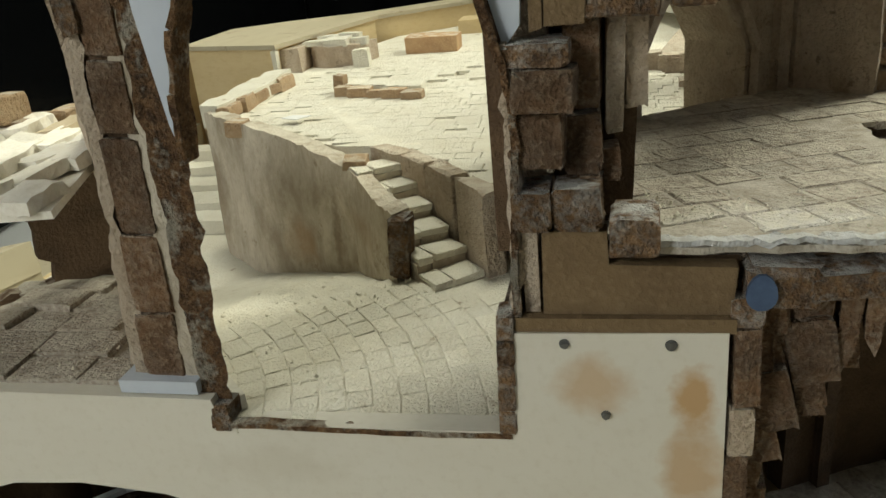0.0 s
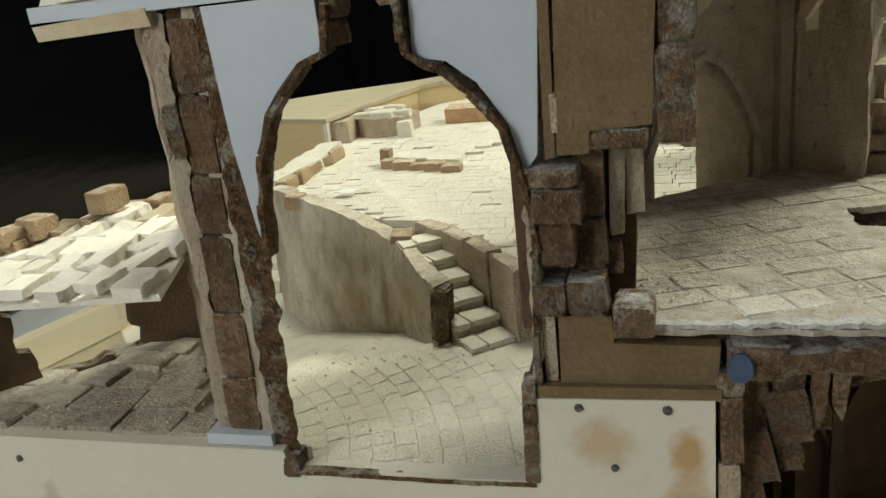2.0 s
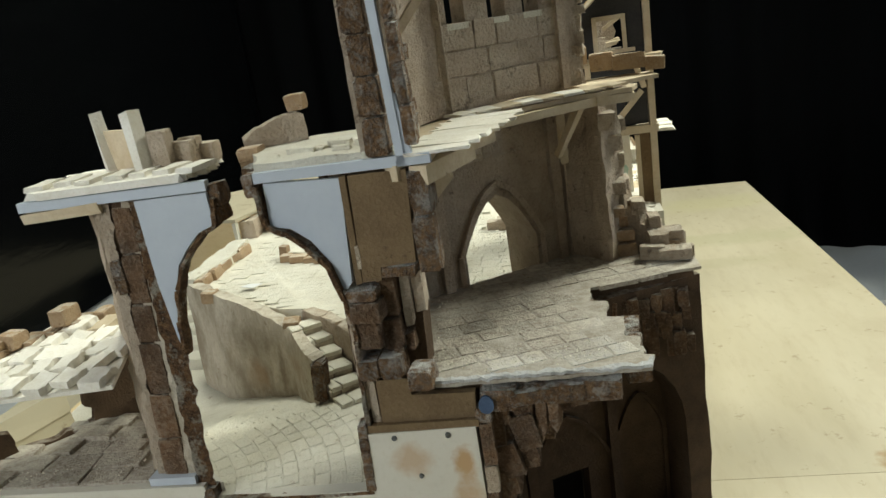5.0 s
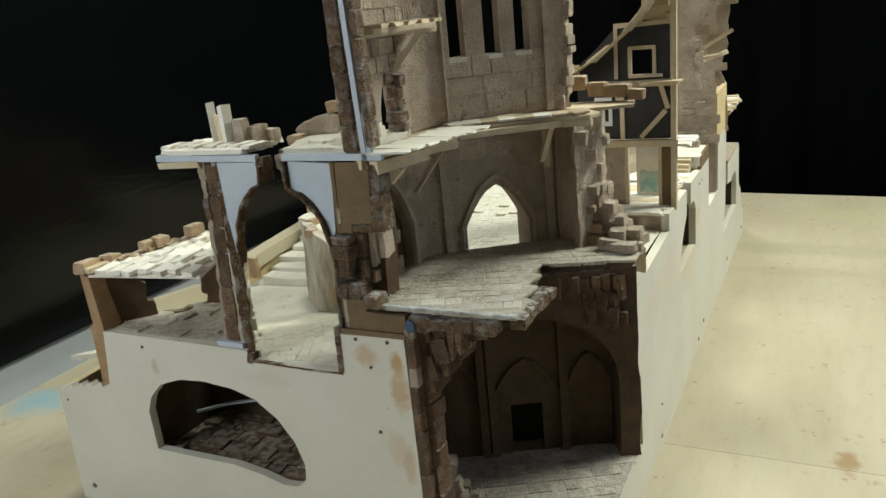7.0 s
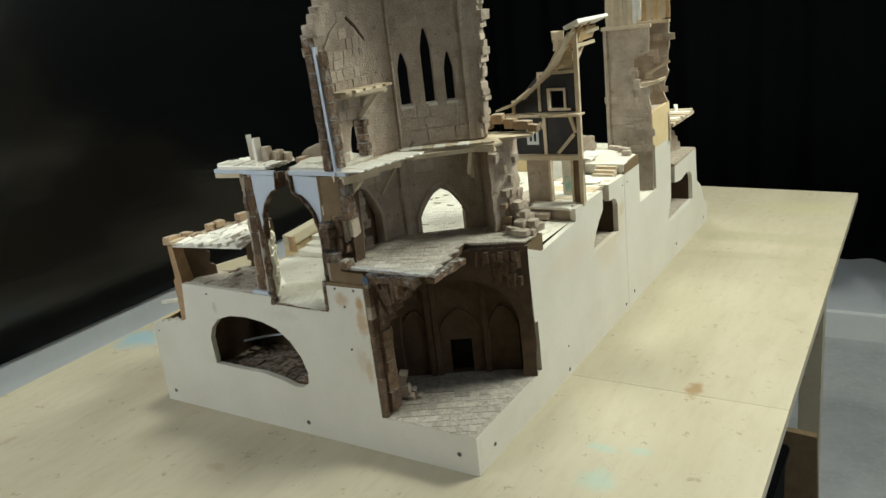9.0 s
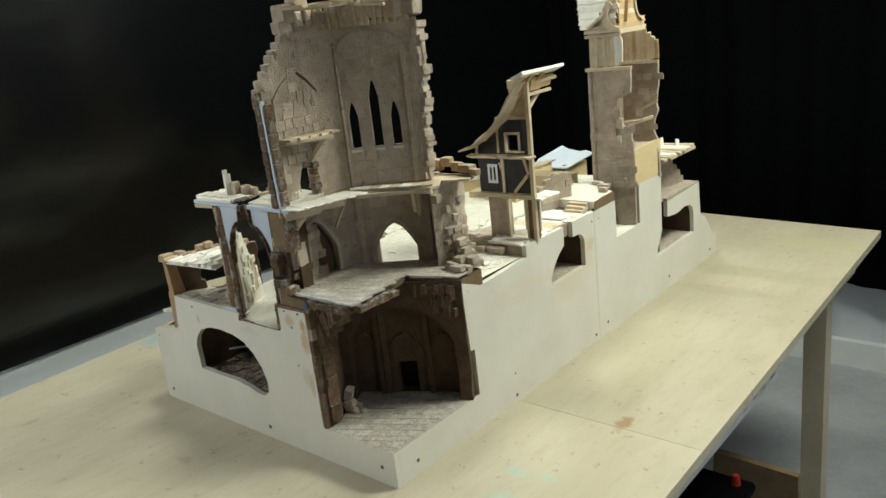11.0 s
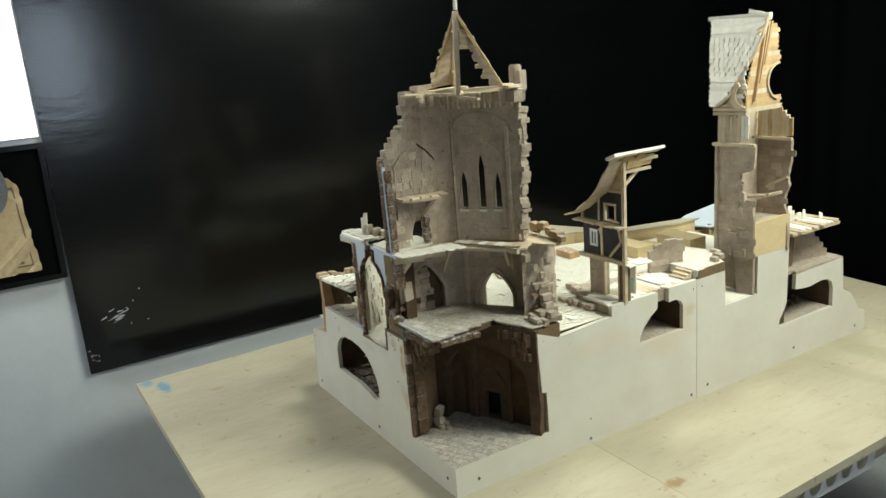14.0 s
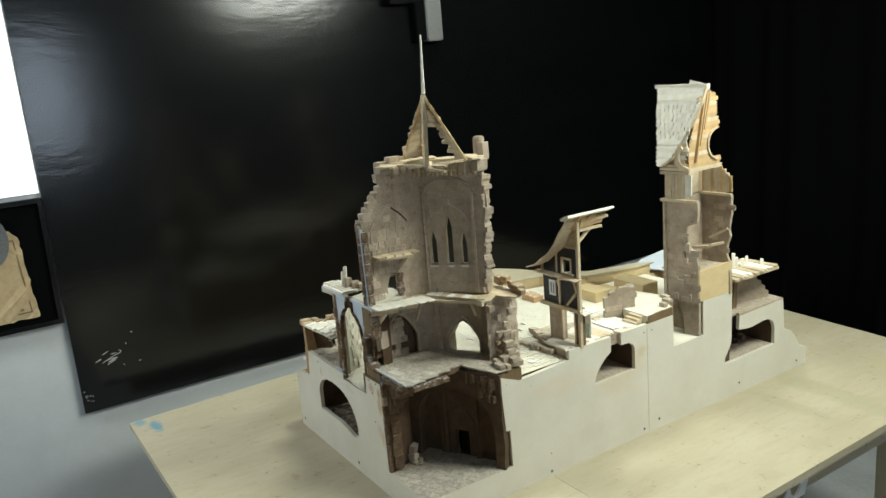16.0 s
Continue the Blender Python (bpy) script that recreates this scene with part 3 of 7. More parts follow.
thing("leaning_board", bm, BOARD, "brown offcut board standing under the table", "wooden board")

# framed picture and the light panel on the left wall
pic = root("framed_picture", (-1.12, -0.6, 0.42), "dark framed picture of a plain parchment sheet", "picture")
bm = bmesh.new()
prism(bm, [(-1.115, -0.437, 0.255), (-1.115, -0.432, 0.592), (-1.115, -0.9, 0.592), (-1.115, -0.9, 0.255)], (0.018, 0, 0), [[(-1.115, -0.45, 0.268), (-1.115, -0.445, 0.579), (-1.115, -0.887, 0.579), (-1.115, -0.887, 0.268)]])
part("frame", bm, BLACK, pic)
bm = bmesh.new()
box(bm, (-1.112, -0.89, 0.266), (-1.105, -0.44, 0.582))
part("mount", bm, CLOTH, pic)
bm = bmesh.new()
prism(bm, rough([(-1.1045, -0.49, 0.285), (-1.1045, -0.505, 0.5), (-1.1045, -0.55, 0.54), (-1.1045, -0.86, 0.54), (-1.1045, -0.86, 0.285)], 0.012, 0.0025), (0.002, 0, 0))
part("sheet", bm, PARCH, pic, "tan parchment sheet with worn edges")
bm = bmesh.new()
prism(bm, [(-1.102, -0.575 + 0.05 * math.cos(a * math.pi / 12), 0.50 + 0.07 * math.sin(a * math.pi / 12)) for a in range(24)], (0.0015, 0, 0))
part("emblem", bm, SCREW, pic)
bm = bmesh.new()
prism(bm, [(-1.1025, -0.505, 0.3), (-1.1025, -0.515, 0.495), (-1.1025, -0.85, 0.495), (-1.1025, -0.85, 0.3)], (0.0006, 0, 0), [[(-1.1025, -0.508, 0.303), (-1.1025, -0.518, 0.492), (-1.1025, -0.847, 0.492), (-1.1025, -0.847, 0.303)]])
part("border_line", bm, BOARD, pic, "thin dark brown border line")
for y in (-0.53, -0.6):
    bm = bmesh.new()
    box(bm, (-1.1024, y - 0.006, 0.308), (-1.1016, y + 0.006, 0.313))
    box(bm, (-1.1024, y - 0.002, 0.313), (-1.1016, y + 0.002, 0.324))
    part("ink_mark", bm, BOARD, pic)

glow = bpy.data.materials.new("lit_diffuser")
glow.use_nodes = True
gb = glow.node_tree.nodes["Principled BSDF"]
gb.inputs["Base Color"].default_value = (0.9, 0.9, 0.9, 1)
gb.inputs["Emission Color"].default_value = (0.93, 0.97, 1.0, 1)
gb.inputs["Emission Strength"].default_value = 1.2
# unseen emissive pane, added so the black backdrop reflects a glow
pane_glow = bpy.data.materials.new("backdrop_glow_pane")
pane_glow.use_nodes = True
sb = pane_glow.node_tree.nodes["Principled BSDF"]
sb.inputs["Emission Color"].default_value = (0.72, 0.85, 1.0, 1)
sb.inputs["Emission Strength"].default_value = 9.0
win = root("added_window", (2.98, 0.05, 0.4), "unseen glowing window in a white frame, added for the backdrop's glow", "window", kind="structure")
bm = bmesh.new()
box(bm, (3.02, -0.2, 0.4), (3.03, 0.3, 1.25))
part("pane", bm, pane_glow, win, "added emissive pane reflected in the black backdrop")
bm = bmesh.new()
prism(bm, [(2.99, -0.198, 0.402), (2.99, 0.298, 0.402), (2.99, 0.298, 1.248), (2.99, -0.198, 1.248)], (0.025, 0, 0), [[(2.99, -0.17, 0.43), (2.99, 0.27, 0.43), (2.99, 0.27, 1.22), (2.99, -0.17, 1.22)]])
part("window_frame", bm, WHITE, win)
soft = root("light_panel", (-1.12, -0.9, 0.6), "lit white diffuser light panel on the wall", "light panel")
bm = bmesh.new()
box(bm, (-1.119, -1.4, 0.606), (-1.11, -0.436, 1.5))
part("housing", bm, WHITE, soft)
bm = bmesh.new()
box(bm, (-1.1098, -1.396, 0.61), (-1.05, -0.44, 1.496))
part("diffuser", bm, glow, soft, "glowing white diffuser")


# ---- model: base box ----
base = root("model_base", (-0.3, 0.585, 0.0), "cream painted board box under the ruined town model", "model base")
FRONT = [(-0.6, 0), (0, 0), (0, 0.056), (-0.147, 0.056), (-0.148, 0.245), (-0.21, 0.2442), (-0.2125, 0.208), (-0.315, 0.2065), (-0.317, 0.2165), (-0.5035, 0.218), (-0.5125, 0.157),
         (-0.524, 0.152), (-0.526, 0.157), (-0.54, 0.15), (-0.542, 0.155), (-0.556, 0.147), (-0.558, 0.152), (-0.572, 0.143), (-0.575, 0.148), (-0.598, 0.139)]
WINDOW = [(-0.462, 0.088), (-0.463, 0.132), (-0.455, 0.15), (-0.438, 0.166), (-0.41, 0.175), (-0.38, 0.177), (-0.345, 0.174), (-0.318, 0.166), (-0.295, 0.149), (-0.279, 0.127), (-0.271, 0.104),
          (-0.273, 0.087), (-0.284, 0.078), (-0.3, 0.0765), (-0.325, 0.083), (-0.36, 0.088), (-0.41, 0.0875)]
bm = bmesh.new()
prism(bm, [(x, 0.0, z) for x, z in FRONT], (0, 0.009, 0), [[(x, 0.0, z) for x, z in WINDOW]])
front = part("front_panel", bm, CREAM, base)
SIDE1 = [(0.0092, 0), (0.5845, 0), (0.5845, 0.257), (0.507, 0.2575), (0.507, 0.229), (0.527, 0.229), (0.54, 0.223), (0.5465, 0.213), (0.546, 0.1635), (0.427, 0.162), (0.43, 0.178), (0.441, 0.195), (0.459, 0.212), (0.476, 0.223),
         (0.477, 0.256), (0.3595, 0.257), (0.359, 0.237), (0.232, 0.231), (0.184, 0.25), (0.19, 0.136), (0.2, 0.135), (0.2015, 0.0565), (0.0092, 0.056)]
bm = bmesh.new()
prism(bm, [(0.0, y, z) for y, z in SIDE1], (-0.009, 0, 0))
part("side_panel", bm, CREAM, base)
SIDE2 = [(0.5855, 0), (1.174, 0), (1.17, 0.047), (1.147, 0.054), (1.125, 0.085), (1.108, 0.105), (1.077, 0.121), (1.07, 0.2), (0.9, 0.196), (0.899, 0.162), (0.93, 0.158), (0.95, 0.157), (0.99, 0.162), (1.015, 0.16), (1.031, 0.15), (1.037, 0.133), (1.037, 0.089), (0.844, 0.087), (0.848, 0.105), (0.863, 0.125), (0.87, 0.14), (0.872, 0.265), (0.769, 0.266), (0.7695, 0.183), (0.669, 0.182), (0.668, 0.258), (0.5855, 0.257)]
bm = bmesh.new()
prism(bm, [(0.0, y, z) for y, z in SIDE2], (-0.009, 0, 0))
part("side_panel", bm, CREAM, base)
LEFT = [(0.0092, 0), (0.605, 0), (0.605, 0.262), (0.5, 0.262), (0.499, 0.178), (0.33, 0.166), (0.325, 0.142), (0.1, 0.142), (0.0092, 0.138)]
bm = bmesh.new()
prism(bm, [(-0.6, y, z) for y, z in LEFT], (0.009, 0, 0))
part("left_panel", bm, PLYRAW, base, "raw plywood board")
bm = bmesh.new()
prism(bm, [(x, 1.165, z) for x, z in [(-0.3, 0), (-0.0092, 0), (-0.0092, 0.045), (-0.15, 0.045), (-0.15, 0.19), (-0.3, 0.19)]], (0, 0.009, 0))
part("back_panel", bm, CREAM, base)
bm = bmesh.new()
prism(bm, [(-0.3095, 0.93, 0), (-0.3095, 1.1745, 0), (-0.3005, 1.1745, 0), (-0.3005, 0.93, 0)], (0, 0, 0.19))
part("back_panel", bm, PLYRAW, base)


def screw(p, n, r=0.0034):
    bm = bmesh.new()
    q = Vector(n).to_track_quat("Z", "Y").to_matrix().to_4x4()
    m = Matrix.Translation(p) @ q
    bmesh.ops.create_cone(bm, cap_ends=True, segments=14, radius1=r, radius2=r * 0.86, depth=0.0012, matrix=m)
    box(bm, (-r * 0.7, -0.0005, 0.0005), (r * 0.7, 0.0005, 0.0011), m @ Matrix.Rotation(rnd.uniform(0, 3), 4, "Z"))
    part("screw", bm, SCREW, base, "grey countersunk screw head")


for x, z, r in ((-0.578, 0.02, 0.0034), (-0.287, 0.02, 0.0038), (-0.028, 0.027, 0.0035), (-0.195, 0.241, 0.0017), (-0.164, 0.241, 0.0019), (-0.183, 0.216, 0.0016), (-0.182, 0.154, 0.0018), (-0.452, 0.206, 0.0018), (-0.586, 0.128, 0.0014)):
    screw((x, -0.0002, z), (0, -1, 0), r)
for y, z in ((0.046, 0.022), (0.299, 0.01), (0.57, 0.013), (0.618, 0.022), (0.9, 0.025), (1.131, 0.017), (0.3, 0.05), (0.575, 0.24), (0.6, 0.24)):
    screw((0.0002, y, z), (1, 0, 0), 0.0032 if z < 0.03 else 0.0016)

# floors and grounds of the town
ground = root("town_ground", (-0.35, 0.2, 0.2), "pale sandy ground of the town model with paved squares", "model ground")


def street(x, y):
    """The street falls from the gate towards the yard at the back."""
    s = 0.6 * (-0.27 - x) + 0.8 * (y - 0.06)
    return max(0.145, 0.2065 - 0.3 * max(0.0, s - 0.045))


bm = bmesh.new()
grid = {}
for i in range(42):
    for j in range(53):
        x, y = -0.59 + 0.0095 * i, 0.0092 + 0.0095 * j
        grid[i, j] = bm.verts.new((x, y, street(x, y) + 0.0008 * noise.noise(Vector((x, y, 0)) * 60)))
for i in range(41):
    for j in range(52):
        x, y = grid[i, j].co.xy
        if x < -0.5 and y < 0.012:
            continue
        if x < -0.345 and y < 0.1 and (x > -0.5):
            continue
        bm.faces.new((grid[i, j], grid[i + 1, j], grid[i + 1, j + 1], grid[i, j + 1]))
geo = bmesh.ops.extrude_face_region(bm, geom=bm.faces[:])["geom"]
bmesh.ops.translate(bm, verts=[g for g in geo if isinstance(g, bmesh.types.BMVert)], vec=(0, 0, -0.006))
part("street", bm, SAND, ground)
bm = bmesh.new()
UP = [(-0.236, 0.124), (-0.21, 0.12), (-0.207, 0.15), (-0.085, 0.245), (-0.01, 0.232), (-0.01, 0.36), (-0.01, 0.66), (-0.09, 0.67), (-0.09, 0.9), (-0.3, 0.9), (-0.32, 0.75), (-0.41, 0.66), (-0.47, 0.47), (-0.462, 0.303), (-0.42, 0.27), (-0.34, 0.222), (-0.312, 0.212), (-0.276, 0.176)]
prism(bm, [(x, y, 0.237) for x, y in UP], (0, 0, 0.008))
for v in bm.verts:
    if v.co.z > 0.24:
        v.co.z += 0.004 * noise.noise(v.co * 14) - 0.06 * max(0, v.co.x + 0.16) * (v.co.y < 0.37)
part("upper_square", bm, SAND, ground)
bm = bmesh.new()
prism(bm, [(x, y, 0.14) for x, y in [(-0.318, 0.2), (-0.34, 0.215), (-0.42, 0.264), (-0.461, 0.3), (-0.468, 0.46), (-0.456, 0.46), (-0.445, 0.32), (-0.33, 0.24)]], (0, 0, 0.0965))
part("retaining_wall", bm, STONE, ground)
bm = bmesh.new()
prism(bm, [(-0.578, 0.5, 0.001), (-0.475, 0.4665, 0.001), (-0.456, 0.54, 0.001), (-0.43, 0.64, 0.001), (-0.342, 0.725, 0.001), (-0.305, 0.87, 0.001), (-0.305, 0.925, 0.001), (-0.325, 0.9, 0.001), (-0.365, 0.75, 0.001), (-0.45, 0.677, 0.001), (-0.53, 0.642, 0.001), (-0.578, 0.607, 0.001)], (0, 0, 0.267))
part("terrace_block", bm, PLYRAW, ground, "raw plywood block")
bm = bmesh.new()
prism(bm, [(-0.583, 0.495, 0.2685), (-0.472, 0.461, 0.2685), (-0.453, 0.54, 0.2685), (-0.426, 0.64, 0.2685), (-0.338, 0.725, 0.2685), (-0.3, 0.87, 0.2685), (-0.3, 0.935, 0.2685), (-0.328, 0.9, 0.2685), (-0.368, 0.755, 0.2685), (-0.45, 0.683, 0.2685), (-0.53, 0.647, 0.2685), (-0.583, 0.611, 0.2685)], (0, 0, 0.004))
part("terrace_top", bm, PLY, ground, "pale plywood sheet")


bm = bmesh.new()
prism(bm, [(-0.602, 0.328, 0.167), (-0.578, 0.328, 0.167), (-0.578, 0.494, 0.179), (-0.602, 0.494, 0.179)], (0, 0, 0.019))
part("beam", crumble(bm, 0.02, 0.0006, 3), PLY, ground, "pale raw plywood capping beam")
bm = bmesh.new()
box(bm, (-0.585, 0.3245, 0.155), (-0.572, 0.33, 0.186), None, 0.001)
part("beam_end", bm, BRICK, ground, "orange-brown end block")
plank_bit = bmesh.new()
beam(plank_bit, (-0.606, 0.115, 0.176), (-0.566, 0.208, 0.18), 0.042, 0.02, -14, 0.0012)
beam(plank_bit, (-0.584, 0.128, 0.168), (-0.552, 0.203, 0.17), 0.012, 0.022, -8, 0.0012)
thing("loose_board", plank_bit, PLY, "pale raw plywood offcut lying in the back yard", "wooden board")


# ---- model: gatehouse ----
gate = root("gatehouse", (-0.28, 0.02, 0.208), "ruined gatehouse model with a broken arch and foam sheet section", "gatehouse model")
# left leg: layers of brick seen in section
for k, (pts, mat, y, lab, amp) in enumerate((
        ([(-0.3485, 0.221), (-0.3425, 0.221), (-0.3325, 0.392), (-0.3415, 0.392), (-0.3385, 0.34), (-0.342, 0.335), (-0.341, 0.3)], STONE, 0.007, "grey-brown crumbling rim", 0.0009),
        ([(-0.344, 0.22), (-0.329, 0.22), (-0.3225, 0.392), (-0.334, 0.392)], DARKSTONE, 0.0085, "", 0.001),
        ([(-0.3295, 0.22), (-0.3225, 0.213), (-0.3185, 0.392), (-0.3235, 0.392)], SMEAR, 0.0062, "pale plaster seam", 0.0011),
        ([(-0.3225, 0.213), (-0.3125, 0.2065), (-0.3105, 0.25), (-0.3075, 0.30), (-0.3085, 0.318), (-0.3125, 0.34), (-0.3145, 0.392), (-0.3187, 0.392)], CORK, 0.0045, "dark cork layer", 0.0009))):
    bm = bmesh.new()
    prism(bm, [(x, y, z) for x, z in rough(pts, 0.0042, 0.0012, 5)], (-0.0045, 0.0065, 0) if k == 3 else (-0.0115, 0.0145, 0))
    part("jamb_layer", crumble(bm, 0.003, amp, 2 + k), mat, gate, lab)
JP = Plane((-0.3445, 0.0085, 0.221), (1, 0, 0), (0.058, 0, 1))
z = 0.0
for i, h in enumerate((0.026, 0.029, 0.033, 0.024, 0.03, 0.027)):
    w = 0.0148 - 0.0006 * i
    piece("brick", DS[i], JP.m(0.0087 + 0.0002 * i, z + h / 2, 0.0, 0) @ Matrix.Diagonal((w, h - 0.0012, 0.006, 1)), gate)
    z += h
heap(gate, [(-0.337, 0.009, 0.35, 0.006, 0.008, 0.02)], None, CK, 6, "brick")
bm = bmesh.new()
box(bm, (-0.352, 0.0015, 0.2175), (-0.322, 0.012, 0.2225))
part("foot_plate", bm, PLASTIC, gate, "blue-white foam strip")
# wall that runs back from the left leg
WALL = Plane((-0.3095, 0.004, 0.205), (-0.66, 0.75, 0))
WOUT = [(0.026, 0), (0.075, -0.02), (0.155, -0.045), (0.155, 0.02), (0.147, 0.026), (0.143, 0.045), (0.128, 0.05), (0.122, 0.07), (0.106, 0.072), (0.1, 0.09), (0.09, 0.1), (0.078, 0.125), (0.06, 0.122), (0.05, 0.145), (0.03, 0.152), (0.027, 0.15)]
bm = bmesh.new()
prism(bm, WALL.many(rough(WOUT, 0.008, 0.0012, 2)), -WALL.n * 0.012)
gwall = part("inner_wall", bm, SAND, gate, "pale carved stone wall")
bm = bmesh.new()
prism(bm, WALL.many([(0.004, 0.0), (0.15, -0.0225), (0.15, -0.0145), (0.004, 0.008)]), WALL.n * 0.004)
part("foot_strip", bm, WHITEWOOD, gate, "chalk white foot strip")
BACKW = Plane((-0.346, 0.012, 0.2165), (-0.6, 0.8, 0))
bm = bmesh.new()
prism(bm, BACKW.many(rough([(0.012, 0), (0.11, 0), (0.1, 0.04), (0.07, 0.06), (0.055, 0.1), (0.04, 0.12), (0.036, 0.15), (0.03, 0.175), (0.014, 0.175)], 0.006, 0.0014, 3)), BACKW.n * 0.016)
outer = part("outer_wall", crumble(bm, 0.008, 0.0016, 4), STONE, gate, "pale grey stone face")
bm = bmesh.new()
box(bm, (-0.3125, -0.0004, 0.2052), (-0.2125, 0.004, 0.2072))
part("edge_line", crumble(bm, 0.004, 0.0005, 1), CORK, gate, "dark cork edge of the street")
heap(gate, [(-0.3145, 0.0045, 0.209, 0.008, 0.012, 0.0095)], None, CK, 7, "brick")
# foam plates with the arch
bm = bmesh.new()
prism(bm, [(x, 0.0035, z) for x, z in [(-0.3075, 0.3925), (-0.2735, 0.3925), (-0.2735, 0.3745), (-0.283, 0.371), (-0.292, 0.3625), (-0.299, 0.354), (-0.304, 0.34), (-0.3085, 0.318), (-0.3088, 0.305), (-0.3105, 0.312), (-0.314, 0.345), (-0.3155, 0.3925)]], (0, 0.004, 0))
part("arch_plate", bm, PLASTIC, gate, "blue-white foam sheet")
bm = bmesh.new()
prism(bm, [(x, 0.006, z) for x, z in [(-0.242, 0.393), (-0.2, 0.391), (-0.204, 0.334), (-0.2085, 0.328), (-0.213, 0.345), (-0.222, 0.359), (-0.232, 0.367), (-0.243, 0.369)]], (0, 0.004, 0))
part("arch_plate", bm, PLASTIC, gate, "blue-white foam sheet")
# cork lining along the arch
LIN = [(-0.308, 0.30), (-0.3065, 0.322), (-0.3025, 0.34), (-0.297, 0.353), (-0.2905, 0.361), (-0.282, 0.3695), (-0.2725, 0.374), (-0.2705, 0.389)]
RIN = [(-0.246, 0.392), (-0.2445, 0.37), (-0.234, 0.365), (-0.224, 0.357), (-0.2145, 0.344), (-0.2085, 0.325), (-0.2065, 0.3), (-0.2085, 0.27), (-0.209, 0.245), (-0.2115, 0.21)]
for lin in (LIN, RIN):
    for a, b in zip(lin, lin[1:]):
        bm = bmesh.new()
        beam(bm, (a[0], 0.0065, a[1]), (b[0], 0.0065, b[1]), 0.01, 0.0022, 0, 0.0005)
        part("arch_lining", crumble(bm, 0.003, 0.0008, 3), CORK, gate)
heap(gate, [(-0.2705, 0.012, 0.39, 0.009, 0.016, 0.013), (-0.272, 0.012, 0.379, 0.005, 0.014, 0.01), (-0.249, 0.014, 0.393, 0.007, 0.018, 0.016), (-0.252, 0.02, 0.398, 0.008, 0.012, 0.006), (-0.249, 0.02, 0.377, 0.005, 0.012, 0.008)], None, CK, 4, "brick")
# right leg
bm = bmesh.new()
prism(bm, [(x, 0.0045, z) for x, z in [(-0.1975, 0.3335), (-0.187, 0.3335), (-0.1865, 0.341), (-0.167, 0.342), (-0.1645, 0.392), (-0.1955, 0.392)]], (0, 0.008, 0))
part("brown_plate", bm, BOARD, gate, "smooth brown board")
bm = bmesh.new()
prism(bm, [(x, 0.005, z) for x, z in [(-0.2015, 0.332), (-0.198, 0.333), (-0.197, 0.392), (-0.2005, 0.392)]], (0, 0.008, 0))
part("edge_strip", bm, BOARD, gate)
for x0, x1, z0, z1, y, ms in ((-0.164, -0.153, 0.367, 0.391, 0.002, CK), (-0.1655, -0.154, 0.336, 0.366, 0.002, CK), (-0.1865, -0.167, 0.3345, 0.341, 0.004, CK), (-0.209, -0.191, 0.323, 0.3295, 0.002, CK), (-0.2065, -0.1895, 0.311, 0.3228, -0.001, DS),
                           (-0.2085, -0.193, 0.2945, 0.3108, 0.003, DS), (-0.209, -0.1975, 0.277, 0.2885, 0.0, CK), (-0.197, -0.183, 0.2765, 0.289, 0.001, CK), (-0.1808, -0.1672, 0.2695, 0.281, -0.002, CK), (-0.193, -0.183, 0.3083, 0.334, 0.014, DS), (-0.194, -0.183, 0.29, 0.3078, 0.012, DS),
                           (-0.1825, -0.1772, 0.3, 0.3345, 0.02, ST), (-0.177, -0.1705, 0.306, 0.341, 0.024, ST), (-0.1832, -0.1782, 0.286, 0.296, 0.017, DS), (-0.19, -0.184, 0.284, 0.29, 0.012, DS)):
    piece("brick", ms[rnd.randrange(8)], pose((x0 + x1) / 2, y + 0.009, (z0 + z1) / 2, rnd.uniform(-2, 2), rnd.uniform(-2, 2), rnd.uniform(-5, 5)) @ Matrix.Diagonal((x1 - x0, 0.018, z1 - z0, 1)), gate)
bm = bmesh.new()
prism(bm, [(x, 0.003, z) for x, z in rough([(-0.2108, 0.25), (-0.2065, 0.26), (-0.2065, 0.29), (-0.2078, 0.33), (-0.2095, 0.33)], 0.004, 0.0009, 3)], (0, 0.012, 0))
part("plaster_seam", crumble(bm, 0.004, 0.001, 7), STONE, gate, "pale plaster smear")
bm = bmesh.new()
prism(bm, [(x, 0.028, z) for x, z in [(-0.207, 0.212), (-0.175, 0.246), (-0.17, 0.39), (-0.205, 0.39)]], (0, 0.02, 0))
part("core", crumble(bm, 0.012, 0.001, 7), DARKSTONE, gate)
for i in range(5):
    piece("brick", CK[i], pose(-0.2138 + 0.0003 * i, 0.0045, 0.212 + 0.0085 * i, 0, 0, 0) @ Matrix.Diagonal((0.0055, 0.011, 0.0086, 1)), gate)
# filler board and strip under the tower floor
bm = bmesh.new()
prism(bm, [(x, 0.003, z) for x, z in [(-0.201, 0.2495), (-0.147, 0.2495), (-0.146, 0.2645), (-0.1815, 0.2655), (-0.182, 0.276), (-0.2005, 0.276)]], (0, 0.006, 0))
part("brown_plate", bm, BOARD, gate, "smooth brown board")
bm = bmesh.new()
box(bm, (-0.2095, 0.0005, 0.2446), (-0.146, 0.0085, 0.2492))
part("edge_strip", bm, BOARD, gate)
bm = bmesh.new()
box(bm, (-0.2065, 0.0045, 0.2494), (-0.202, 0.01, 0.2765))
part("edge_strip", bm, STONE, gate)
# foam strips
bm = bmesh.new()
beam(bm, (-0.246, 0.006, 0.3965), (-0.151, 0.006, 0.3965), 0.005, 0.0055)
part("foam_strip", bm, PLASTIC, gate, "blue-white foam strip")
bm = bmesh.new()
beam(bm, (-0.385, 0.006, 0.396), (-0.273, 0.006, 0.396), 0.005, 0.0055)
